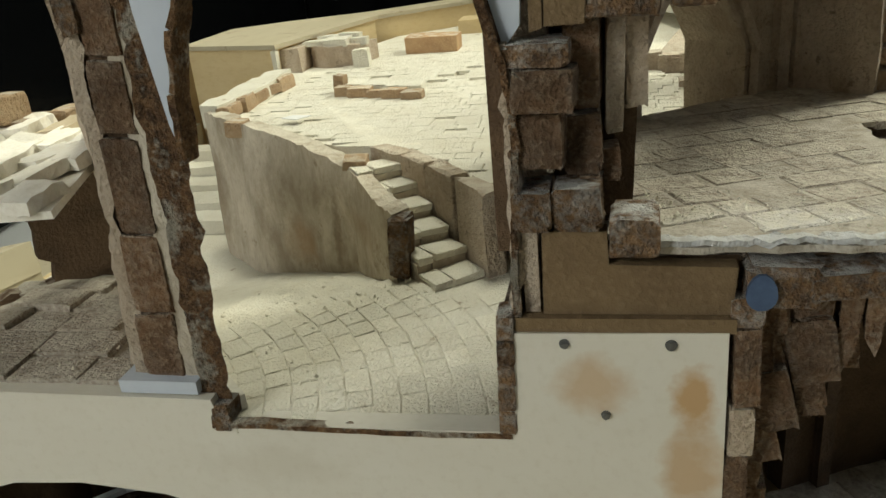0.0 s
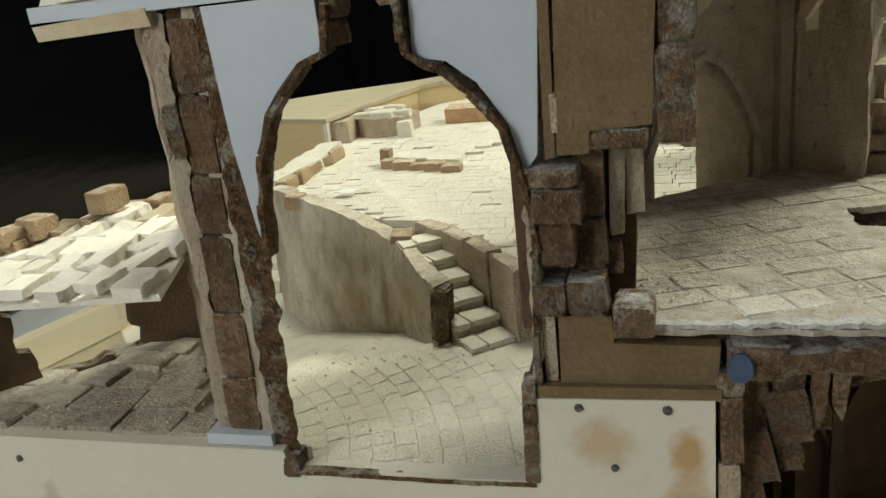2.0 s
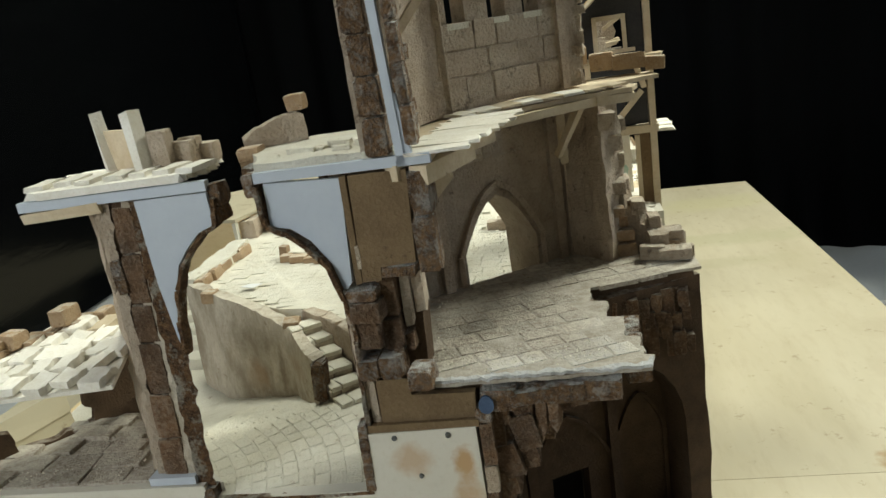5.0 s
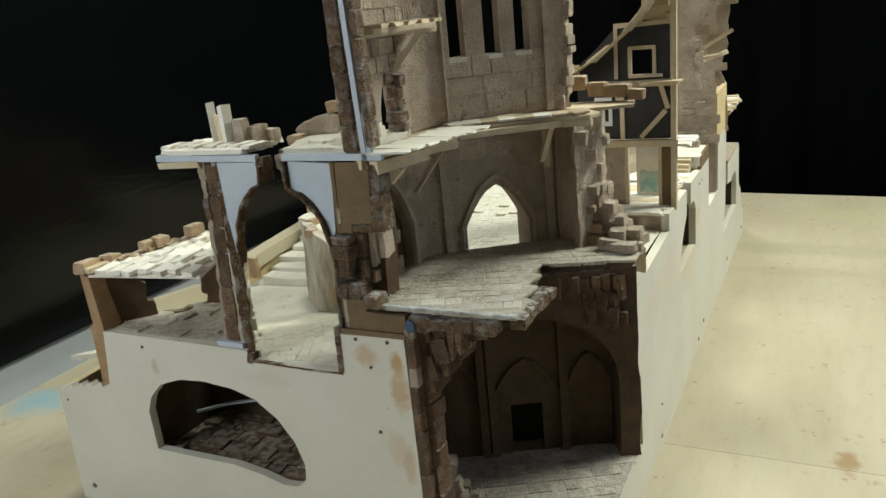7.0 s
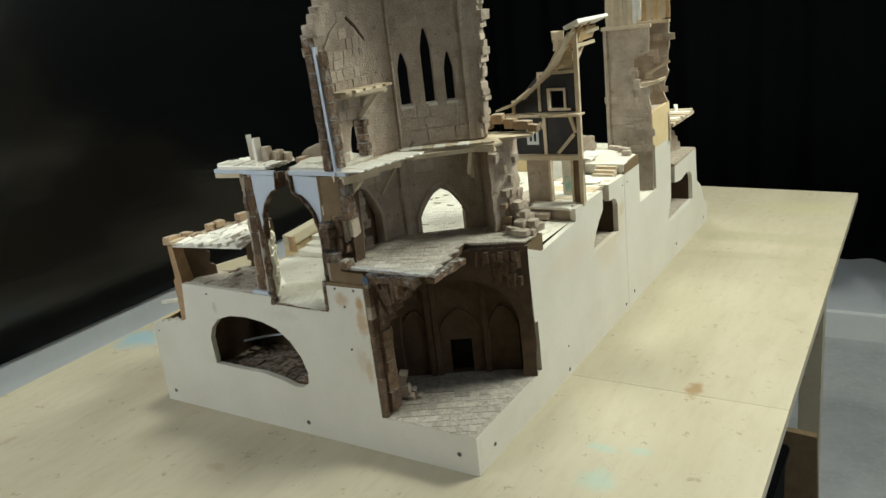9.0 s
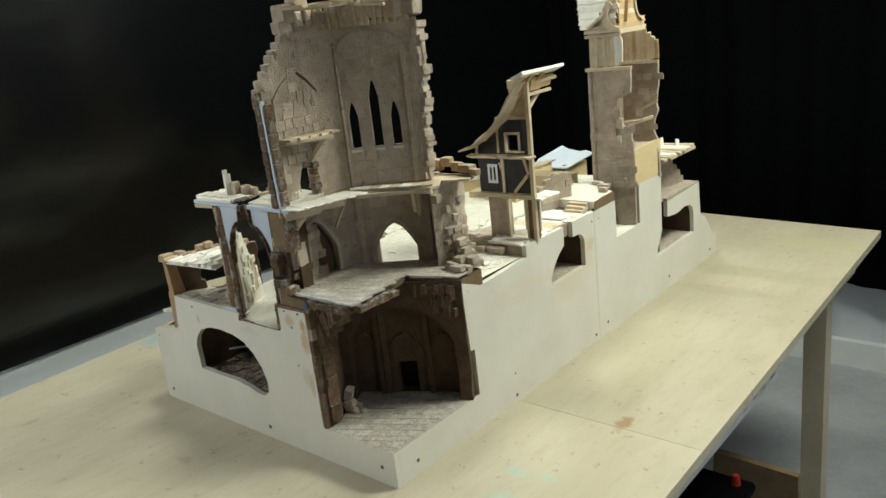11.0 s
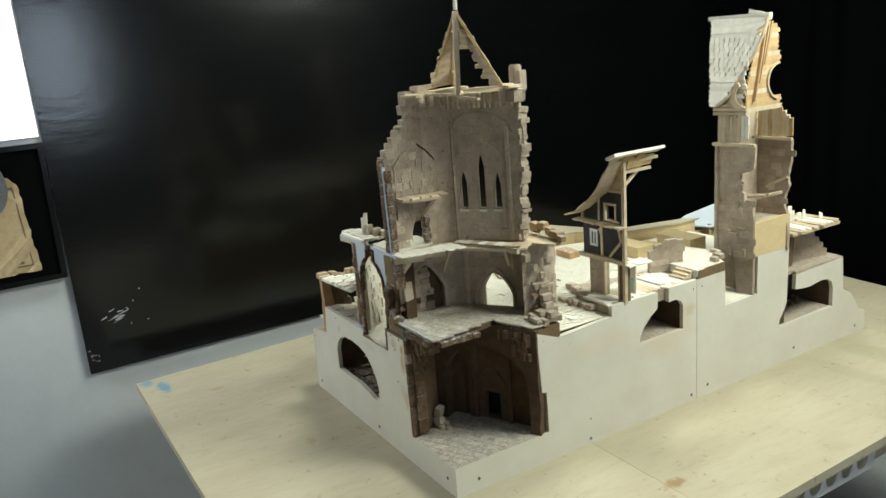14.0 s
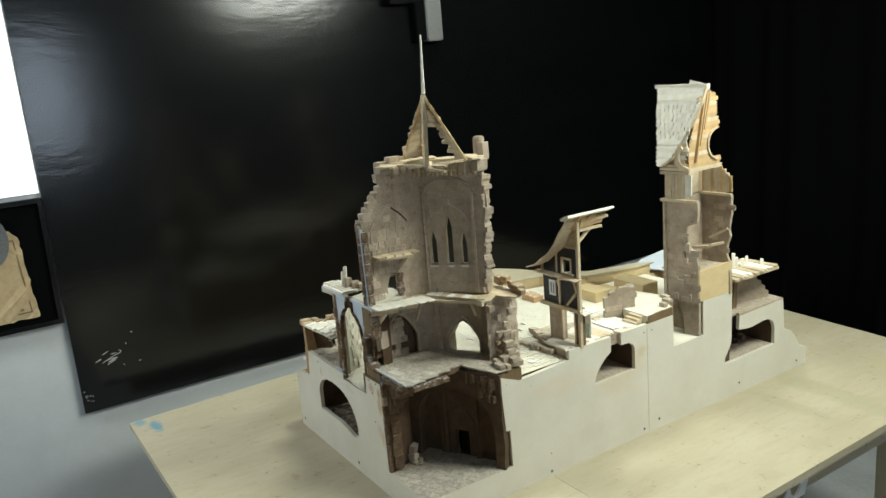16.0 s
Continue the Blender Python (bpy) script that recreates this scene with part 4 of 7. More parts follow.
part("foam_strip", bm, PLASTIC, gate, "blue-white foam strip")
# deck over the arch
bm = bmesh.new()
prism(bm, rough([(-0.246, 0.008, 0.3985), (-0.17, 0.008, 0.3985), (-0.17, 0.09, 0.3985), (-0.236, 0.096, 0.3985), (-0.272, 0.066, 0.3985), (-0.254, 0.036, 0.3985)], 0.01, 0.0008, 8), (0, 0, 0.005))
part("deck", bm, SAND, gate, "dusty pale deck")
bm = bmesh.new()
prism(bm, [(-0.2685, 0.0615, 0.403), (-0.2365, 0.0795, 0.403), (-0.2365, 0.0795, 0.418), (-0.241, 0.077, 0.4205), (-0.251, 0.0715, 0.42), (-0.262, 0.065, 0.416), (-0.269, 0.061, 0.411)], (-0.006, 0.011, 0))
part("wall_chunk", crumble(bm, 0.005, 0.0016, 9), STONE, gate, "broken brown wall chunk")
heap(gate, [(-0.2425, 0.0855, 0.4265, 0.0115, 0.011, 0.0115), (-0.265, 0.055, 0.403, 0.014, 0.012, 0.007), (-0.268, 0.061, 0.397, 0.013, 0.014, 0.008)], None, BR, 9, "brick", 2, 3)
heap(gate, [(-0.186, 0.05, 0.408, 0.02, 0.012, 0.009), (-0.182, 0.046, 0.414, 0.014, 0.01, 0.006), (-0.225, 0.028, 0.4045, 0.014, 0.008, 0.004)], None, SD, 19)
heap(gate, [(-0.2, 0.02, 0.4045, 0.01, 0.006, 0.003), (-0.215, 0.03, 0.4045, 0.008, 0.008, 0.003), (-0.19, 0.03, 0.405, 0.009, 0.006, 0.004), (-0.205, 0.035, 0.405, 0.012, 0.007, 0.004)], None, SD, 10)
# white boards over the left leg
for i in range(9):
    y = 0.006 + i * 0.0068
    piece("plank", WP[i % 6], pose(-0.332 - rnd.uniform(0, 0.004), y, 0.4015, 0, 0, 180 + rnd.uniform(-2, 2)) @ Matrix.Diagonal((0.112 - 0.003 * abs(4 - i), 0.0064, 0.0045, 1)), gate)
for i in range(7):
    piece("plank", WP[(i + 2) % 6], pose(-0.375 + i * 0.0155, 0.02 + rnd.uniform(-0.002, 0.006), 0.405, 0, 0, 85 + rnd.uniform(-8, 8)) @ Matrix.Diagonal((0.026, 0.0105, 0.003, 1)), gate)
bm = bmesh.new()
beam(bm, (-0.384, 0.007, 0.389), (-0.337, 0.007, 0.391), 0.007, 0.006, 0, 0.0008)
part("bearer", bm, WOOD, gate)
bm = bmesh.new()
beam(bm, (-0.346, 0.043, 0.404), (-0.3525, 0.049, 0.4385), 0.007, 0.005, 0, 0.0008)
part("upright", bm, WHITEWOOD, gate)
bm = bmesh.new()
beam(bm, (-0.3165, 0.026, 0.404), (-0.3195, 0.029, 0.438), 0.009, 0.006, 30, 0.0008)
part("upright", bm, WHITEWOOD, gate)
bm = bmesh.new()
prism(bm, [(-0.346, 0.044, 0.405), (-0.3175, 0.028, 0.405), (-0.3195, 0.03, 0.428), (-0.349, 0.046, 0.428)], (0.001, 0.003, 0))
part("infill_panel", bm, WOOD, gate)
heap(gate, [(-0.3075, 0.033, 0.4135, 0.011, 0.011, 0.02), (-0.3, 0.041, 0.41, 0.016, 0.012, 0.014), (-0.2905, 0.051, 0.408, 0.014, 0.012, 0.012), (-0.296, 0.045, 0.416, 0.014, 0.01, 0.006)], None, ST, 11)
# ---- model: small house beside the gate ----
lh = root("lean_to_house", (-0.43, 0.04, 0.218), "low ruined house model with a white plank roof", "house model")
bm = bmesh.new()
prism(bm, rough([(-0.504, 0.0095, 0.2085), (-0.352, 0.0095, 0.2085), (-0.402, 0.1, 0.2085), (-0.426, 0.104, 0.2085), (-0.504, 0.03, 0.2085)], 0.012, 0.0008, 3), (0, 0, 0.0075))
part("floor_slab", bm, MORTAR, lh)
bm = bmesh.new()
prism(bm, [(-0.5125, 0.0, 0.157), (-0.5035, 0.0, 0.218), (-0.5015, 0.0, 0.219), (-0.507, 0.0, 0.277), (-0.518, 0.0, 0.279), (-0.516, 0.0, 0.225), (-0.5205, 0.0, 0.222), (-0.522, 0.0, 0.157)], (0, 0.03, 0))
part("end_wall", bm, BRICK, lh, "tan foam wall edge")
LBW = Plane((-0.506, 0.018, 0.21), (0.66, 0.75, 0))
bm = bmesh.new()
prism(bm, LBW.many(rough([(0, 0), (0.14, 0), (0.14, 0.08), (0.076, 0.08), (0.078, 0.062), (0.088, 0.058), (0.086, 0.045), (0.093, 0.04), (0.092, 0.022), (0.098, 0.018), (0.096, 0.009), (0.06, 0.008), (0.044, 0.0085), (0.042, 0.024), (0.036, 0.026), (0.038, 0.045), (0.034, 0.047), (0.036, 0.074), (0, 0.073)], 0.005, 0.0014, 6)), -LBW.n * 0.008)
part("back_wall", bm, DARKSTONE, lh)
ROOF = Plane((-0.505, -0.004, 0.2795), (1, 0, 0.05), (0.0, 1, 0.1))
ROUT = [(-0.006, 0), (0.152, 0.0), (0.128, 0.08), (0.078, 0.098), (0.055, 0.086), (-0.004, 0.016)]
for row in range(6):
    for i in range(9):
        u = 0.0185 * (i + 0.3) + (0.008 if row % 2 else 0) + rnd.uniform(-0.0015, 0.0015)
        v = 0.011 + 0.0195 * row
        if inside((u, v), ROUT):
            piece("shingle", (WP + WP + PL)[rnd.randrange(15)], ROOF.m(u, v, 0.0025 - 0.0003 * row + rnd.uniform(0, 0.0028), 84 + rnd.uniform(-13, 13)) @ Matrix.Rotation(radians(rnd.uniform(-7, 7)), 4, "X") @ Matrix.Rotation(radians(rnd.uniform(-5, 5)), 4, "Y") @ Matrix.Diagonal((0.024 * rnd.uniform(0.7, 1.15), 0.0155 * rnd.uniform(0.8, 1.1), 0.0048, 1)), lh)
bm = bmesh.new()
prism(bm, ROOF.many([(0.0, 0.003), (0.148, 0.004), (0.126, 0.08), (0.078, 0.098), (0.055, 0.086), (0.0, 0.018)], -0.003), ROOF.n * 0.0028)
part("roof_deck", bm, WHITEWOOD, lh)
bk = [(-0.51, 0.006, 0.2865, 0.017, 0.022, 0.011), (-0.497, 0.024, 0.288, 0.018, 0.013, 0.01)]
for i in range(7):
    p = LBW.at(0.022 + 0.0165 * i, 0.0, 0.006)
    bk.append((p.x, p.y, 0.2865 + 0.0014 * i, 0.011, 0.019, 0.0095))
for u, dz in ((0.05, 0.0065), (0.061, 0.007), (0.096, 0.0105)):
    p = LBW.at(u, 0.0, 0.006)
    bk.append((p.x, p.y, 0.2885 + dz + 0.05 * u, 0.012, 0.018, 0.0105))
heap(lh, bk, None, BR, 12, "brick")
FLO = Plane((-0.515, 0.006, 0.2165), (1, 0, 0), (0, 1, 0))
stones_on(lh, FLO, [(0.01, 0), (0.165, 0), (0.114, 0.092), (0.088, 0.096), (0.012, 0.025)], 0.017, 0.025, 0.005, TS, 0.97, 5, 0.0012, lean=4, name="flagstone")


# ---- model: ruined round-ended tower ----
tower = root("ruined_tower", (-0.12, 0.12, 0.262), "ruined stone tower model cut open, with lancet windows", "tower model")
C40, S40 = math.cos(radians(40)), math.sin(radians(40))
# lower storey
LA = Plane((-0.198, 0.012, 0.262), (0, 1, 0))          # faces +x
LB = Plane((-0.198, 0.155, 0.262), (0.793, 0.609, 0))      # faces the open corner
LC = Plane((-0.083, 0.245, 0.262), (1, -0.33, 0))
FL = [(-0.206, 0.018), (-0.174, 0.014), (-0.167, 0.004), (-0.1, 0.004), (-0.05, 0.006), (-0.047, 0.022), (-0.053, 0.024), (-0.052, 0.05), (-0.061, 0.053), (-0.059, 0.084), (-0.069, 0.087), (-0.067, 0.116), (-0.078, 0.119), (-0.077, 0.147), (-0.05, 0.153), (-0.03, 0.164), (0.003, 0.173), (0.003, 0.205), (-0.08, 0.245), (-0.2, 0.155), (-0.21, 0.05)]
bm = bmesh.new()
prism(bm, [(x, y, 0.2655) for x, y in rough(FL, 0.006, 0.0012, 4)], (0, 0, 0.0022))
for v in bm.verts:
    v.co.z += 0.003 - 0.035 * v.co.y
slabf = part("floor_slab", bm, MORTAR, tower)
NICHE = arch(0.07, 0.0, 0.043, 0.045, 0.098)
bm = bmesh.new()
prism(bm, LA.many([(0.006, 0), (0.0265, 0)] + list(reversed(NICHE)) + [(0.1135, 0), (0.126, 0), (0.126, 0.134), (0.006, 0.134)]), -LA.n * 0.012)
wa = part("wall_left", bm, STONE, tower)
bm = bmesh.new()
prism(bm, LA.many([(0.01, 0), (0.14, 0), (0.14, 0.134), (0.01, 0.134)], -0.0125), -LA.n * 0.006)
part("wall_core", bm, DARKSTONE, tower)
DOOR = arch(0.073, 0.0, 0.033, 0.026, 0.066)
bm = bmesh.new()
prism(bm, LB.many([(-0.012, -0.02), (0.0395, -0.02)] + list(reversed(DOOR)) + [(0.1065, -0.02), (0.152, -0.02), (0.152, 0.134), (-0.012, 0.134)]), -LB.n * 0.044)
wb = part("wall_back", bm, STONE, tower)
bm = bmesh.new()
prism(bm, [(x, y, 0.262) for x, y in [(-0.088, 0.238), (-0.057, 0.203), (-0.05, 0.222), (-0.042, 0.24), (-0.046, 0.27), (-0.1, 0.262)]], (0, 0, 0.132))
wc = part("wall_right", crumble(bm, 0.007, 0.0028, 6), STONE, tower)
STEPS = [(-0.004, 0), (0.083, 0), (0.083, 0.01), (0.066, 0.012), (0.065, 0.021), (0.054, 0.023), (0.053, 0.034), (0.043, 0.037), (0.042, 0.052), (0.033, 0.054), (0.034, 0.075), (0.028, 0.078), (0.029, 0.105), (0.02, 0.108), (0.021, 0.132), (-0.004, 0.132)]
bm = bmesh.new()
prism(bm, LC.many(rough(STEPS, 0.006, 0.0011, 9), 0.004), -LC.n * 0.026)
ws = part("wall_stub", crumble(bm, 0.01, 0.0009, 3), STONE, tower, "stepped broken end of the wall")
stub_spots = [(*LC.at(u, v, -0.006), w * 0.8, 0.017, h * 0.85) for u, v, w, h in ((0.076, 0.012, 0.016, 0.012), (0.062, 0.024, 0.014, 0.011), (0.05, 0.036, 0.013, 0.01), (0.04, 0.056, 0.011, 0.01), (0.031, 0.08, 0.01, 0.012), (0.026, 0.11, 0.011, 0.01), (0.056, 0.008, 0.022, 0.014), (0.046, 0.02, 0.016, 0.012))]
heap(tower, stub_spots, None, ST, 46, "stone", 3, 5)
bm = bmesh.new()
prism(bm, [(-0.0005, 0.186, 0.232), (-0.0005, 0.236, 0.232), (-0.08, 0.252, 0.232), (-0.08, 0.2, 0.232)], (0, 0, 0.024))
part("footing", crumble(bm, 0.01, 0.001, 2), BOARD, tower, "brown board footing")


def rib(plane, pts, w, d, mat, parent, name="rib"):
    bm = bmesh.new()
    for a, b in zip(pts, pts[1:]):
        pa, pb = plane.at(*a, d * 0.3), plane.at(*b, d * 0.3)
        beam(bm, pa, pb + (pb - pa) * 0.04, w, d)
    return part(name, bm, mat, parent)


rib(LA, NICHE, 0.006, 0.005, STONE, tower, "arch_rib")
rib(LB, arch(0.073, 0.0, 0.038, 0.026, 0.075), 0.005, 0.004, STONE, tower, "arch_rib")
for u in (0.021, 0.128, 0.14):
    bm = bmesh.new()
    prism(bm, LB.many([(u - 0.004, 0), (u + 0.004, 0), (u + 0.0045, 0.134), (u - 0.0045, 0.134)]), LB.n * 0.005)
    part("pilaster", bm, STONE, tower)
# upper storeys
UA = Plane((-0.176, 0.008, 0.4), (0, 1, 0))
UB = Plane((-0.176, 0.124, 0.4), (C40, S40, 0))
AOUT = [(0, 0), (0.046, 0), (0.046, 0.025), (0.052, 0.043), (0.062, 0.053), (0.072, 0.045), (0.074, 0.02), (0.078, 0.0), (0.119, 0), (0.119, 0.245), (0.1, 0.25), (0.066, 0.25), (0.065, 0.235), (0.052, 0.233), (0.05, 0.217), (0.033, 0.215), (0.032, 0.2), (0.02, 0.198), (0.019, 0.178), (0.006, 0.176), (0.004, 0.155), (-0.003, 0.15)]
bm = bmesh.new()
prism(bm, UA.many(rough(AOUT, 0.012, 0.001, 3)), -UA.n * 0.011)
ua = part("wall_left_upper", bm, STONE, tower)
LANC = [arch(0.039, 0.057, 0.0074, 0.105, 0.128), arch(0.0725, 0.057, 0.0075, 0.13, 0.158), arch(0.1015, 0.057, 0.007, 0.1, 0.124)]
BOUT = [(-0.002, 0), (0.146, 0), (0.141, 0.02), (0.145, 0.04), (0.144, 0.075), (0.15, 0.1), (0.149, 0.14), (0.155, 0.16), (0.154, 0.19), (0.151, 0.21), (0.148, 0.24), (-0.002, 0.245)]
bm = bmesh.new()
prism(bm, UB.many(rough(BOUT, 0.02, 0.001, 4)), -UB.n * 0.016, [UB.many(h) for h in LANC])
ub = part("wall_back_upper", bm, STONE, tower)
# sills in sand colour stand for backlight at each lancet's foot
for h in LANC:
    u0, u1 = min(p[0] for p in h), max(p[0] for p in h)
    bm = bmesh.new()
    prism(bm, UB.many([(u0 - 0.001, 0.053), (u1 + 0.001, 0.053), (u1 + 0.001, 0.057), (u0 - 0.001, 0.057)], -0.018), UB.n * 0.02)
    part("window_sill", bm, SAND, tower, "pale sill, backlight put into its colour")
def cove(plane_a, ua_, plane_b, ub_, corner, z0, z1, name):
    """A curved wall that rounds the inner corner of two walls."""
    a, b, c = plane_a.at(ua_, 0, 0.0004), plane_b.at(ub_, 0, 0.0004), Vector(corner)
    curve = [a * (1 - k) ** 2 + c * 2 * k * (1 - k) + b * k * k for k in [i / 14 for i in range(15)]]
    back = c + (c - (a + b) / 2).normalized() * 0.004
    bm = bmesh.new()
    prism(bm, [(p.x, p.y, z0) for p in curve] + [(back.x, back.y, z0)], (0, 0, z1 - z0))
    return part(name, crumble(bm, 0.016, 0.0006, 4), STONE, tower)


cove(UA, 0.081, UB, 0.024, (-0.1755, 0.124, 0.4), 0.3985, 0.646, "curved_wall")
cove(LA, 0.122, LB, 0.02, (-0.1975, 0.156, 0.262), 0.262, 0.394, "curved_wall")
rib(UA, [(0.021, 0.05), (0.021, 0.148), (0.035, 0.165), (0.052, 0.176), (0.068, 0.183)], 0.0032, 0.003, STONE, tower, "vault_rib")
rib(UA, [(0.068, 0.183), (0.085, 0.17), (0.1, 0.153), (0.119, 0.128)], 0.0032, 0.003, DARKSTONE, tower, "vault_rib")
rib(UB, [(0.024, 0.0), (0.024, 0.2), (0.032, 0.218), (0.05, 0.228), (0.075, 0.23), (0.1, 0.226), (0.125, 0.212), (0.132, 0.198)], 0.004, 0.004, STONE, tower, "vault_rib")
rib(UB, [(0.022, 0.13), (0.042, 0.162), (0.072, 0.182), (0.1, 0.165), (0.128, 0.13)], 0.0032, 0.003, STONE, tower, "vault_rib")
for u in (0.124,):
    bm = bmesh.new()
    prism(bm, UB.many([(u - 0.0035, 0.0), (u + 0.0035, 0.0), (u + 0.003, 0.2), (u - 0.003, 0.2)]), UB.n * 0.0045)
    part("pilaster", bm, STONE, tower)
# section strips up the cut edge of the left wall
bm = bmesh.new()
beam(bm, (-0.166, 0.006, 0.394), (-0.171, 0.006, 0.552), 0.005, 0.0045)
part("foam_strip", bm, PLASTIC, tower, "blue-white foam strip")
bm = bmesh.new()
beam(bm, (-0.162, 0.0065, 0.398), (-0.166, 0.0065, 0.43), 0.004, 0.0042)
part("foam_strip", bm, PLASTIC, tower, "blue-white foam strip")
for i in range(8):
    z = 0.41 + i * 0.0205
    piece("brick", CK[i], pose(-0.1755 - i * 0.0005 - rnd.uniform(0, 0.002), 0.01, z, 0, rnd.uniform(-3, 3), 0) @ Matrix.Diagonal((0.012, 0.016, 0.0195, 1)), tower)
    if i < 7:
        piece("brick", CK[(i + 3) % 8], pose(-0.1595 - i * 0.0005, 0.009, z + 0.004, 0, rnd.uniform(-3, 3), 0) @ Matrix.Diagonal((0.006, 0.012, 0.0195, 1)), tower)
# upper plank floor round the wall
DECK = [(-0.176, 0.004), (-0.152, 0.004), (-0.148, 0.05), (-0.134, 0.088), (-0.125, 0.108), (-0.136, 0.123), (-0.11, 0.146), (-0.071, 0.17), (-0.035, 0.178), (-0.03, 0.195), (-0.05, 0.222), (-0.01, 0.24), (-0.015, 0.268), (-0.11, 0.265), (-0.176, 0.16)]
bm = bmesh.new()
prism(bm, [(x, y, 0.3945) for x, y in rough(DECK, 0.01, 0.0012, 12)], (0, 0, 0.003))
part("upper_deck", bm, WOOD, tower)
for i in range(7):
    piece("plank", WP[i % 6], pose(-0.15 + i * 0.003, 0.012 + i * 0.0165, 0.3988 + rnd.uniform(0, 0.0008), rnd.uniform(-2, 2), 0, 180 + rnd.uniform(-7, 7)) @ Matrix.Diagonal((0.04 + 0.002 * i, 0.0165, 0.0018, 1)), tower)
for i in range(8):
    p = Vector((-0.15, 0.136, 0.3995)).lerp(Vector((-0.05, 0.19, 0.3995)), i / 7)
    piece("plank", (WP + PL)[(i * 5) % 12], pose(*p, 0, 0, 125 + rnd.uniform(-14, 14)) @ Matrix.Diagonal((0.024, 0.016, 0.0018, 1)), tower)
for a, b, w in (((-0.158, 0.003, 0.388), (-0.138, 0.052, 0.389), 0.0095), ((-0.172, 0.004, 0.39), (-0.128, 0.09, 0.391), 0.008), ((-0.138, 0.118, 0.391), (-0.06, 0.18, 0.391), 0.006), ((-0.06, 0.178, 0.391), (-0.034, 0.18, 0.391), 0.006),
                ((-0.19, 0.016, 0.342), (-0.148, 0.024, 0.386), 0.012), ((-0.186, 0.118, 0.34), (-0.146, 0.11, 0.388), 0.004), ((-0.09, 0.2, 0.352), (-0.072, 0.178, 0.389), 0.005), ((-0.086, 0.206, 0.345), (-0.086, 0.206, 0.385), 0.006)):
    bm = bmesh.new()
    beam(bm, a, b, w, w, 0, 0.0005)
    part("timber", bm, WOOD, tower)
# little balcony inside the left wall
bm = bmesh.new()
prism(bm, [(-0.177, 0.022, 0.487), (-0.158, 0.026, 0.487), (-0.138, 0.095, 0.487), (-0.16, 0.108, 0.487), (-0.177, 0.125, 0.487)], (0, 0, 0.004))
part("balcony_board", bm, WOOD, tower)
for i in range(5):
    piece("plank", PL[i], pose(-0.165 + i * 0.003, 0.035 + i * 0.018, 0.4925, 0, 0, rnd.uniform(-8, 8)) @ Matrix.Diagonal((0.028, 0.016, 0.003, 1)), tower)
for a, b in (((-0.175, 0.08, 0.455), (-0.15, 0.092, 0.486)), ((-0.175, 0.022, 0.487), (-0.142, 0.1, 0.486))):
    bm = bmesh.new()
    beam(bm, a, b, 0.005, 0.005)
    part("timber", bm, WOOD, tower)
# ragged bricks beside the window in the left wall and on the broken rims
heap(tower, [(-0.178, 0.084, 0.405 + i * 0.0105, 0.014, 0.01, 0.01) for i in range(5)] + [(-0.178, 0.07, 0.45, 0.012, 0.01, 0.008)], None, CK, 15, "brick")
rim = []
for (u, v), (u2, v2) in zip(AOUT[10:], AOUT[11:]):
    p = UA.at((u + u2) / 2, (v + v2) / 2 - 0.002, -0.007)
    rim.append((p.x, p.y + 0.003, p.z - 0.004, 0.0185, 0.0165, 0.014))
heap(tower, rim, None, ST, 16)
r = random.Random(31)
edge = [(*UB.at(0.1425 + r.uniform(-0.003, 0.004) + 0.0003 * i, 0.006 + i * 0.0093, -0.0065), r.uniform(0.009, 0.016), 0.0175, r.uniform(0.008, 0.012)) for i in range(25)]
heap(tower, edge, None, ST, 17)
cap = [(*UB.at(0.004 + i * 0.0155, 0.254 + r.uniform(-0.002, 0.003), -0.004), 0.017, 0.022, 0.02) for i in range(10)]
cap += [(*UA.at(0.072 + i * 0.016, 0.256 + r.uniform(-0.002, 0.003), -0.006), 0.02, 0.016, 0.02) for i in range(4)]
heap(tower, cap, None, ST, 18)
bm = bmesh.new()
bmesh.ops.create_cone(bm, cap_ends=True, segments=12, radius1=0.0115, radius2=0.0105, depth=0.05, matrix=Matrix.Translation((-0.1, 0.243, 0.678)))
bmesh.ops.bevel(bm, geom=[e for e in bm.edges if all(v.co.z > 0.7 for v in e.verts)], offset=0.002, segments=2, affect="EDGES")
part("turret_column", crumble(bm, 0.008, 0.0007, 5), STONE, tower)
heap(tower, [(-0.082, 0.24, 0.676, 0.013, 0.014, 0.034), (-0.062, 0.21, 0.655, 0.024, 0.022, 0.026), (-0.08, 0.195, 0.655, 0.018, 0.022, 0.024), (-0.16, 0.06, 0.662, 0.024, 0.022, 0.022), (-0.154, 0.08, 0.676, 0.02, 0.02, 0.012), (-0.158, 0.05, 0.645, 0.022, 0.02, 0.014), (-0.07, 0.22, 0.65, 0.02, 0.02, 0.022), (-0.085, 0.2, 0.652, 0.02, 0.018, 0.014)], None, ST, 19)
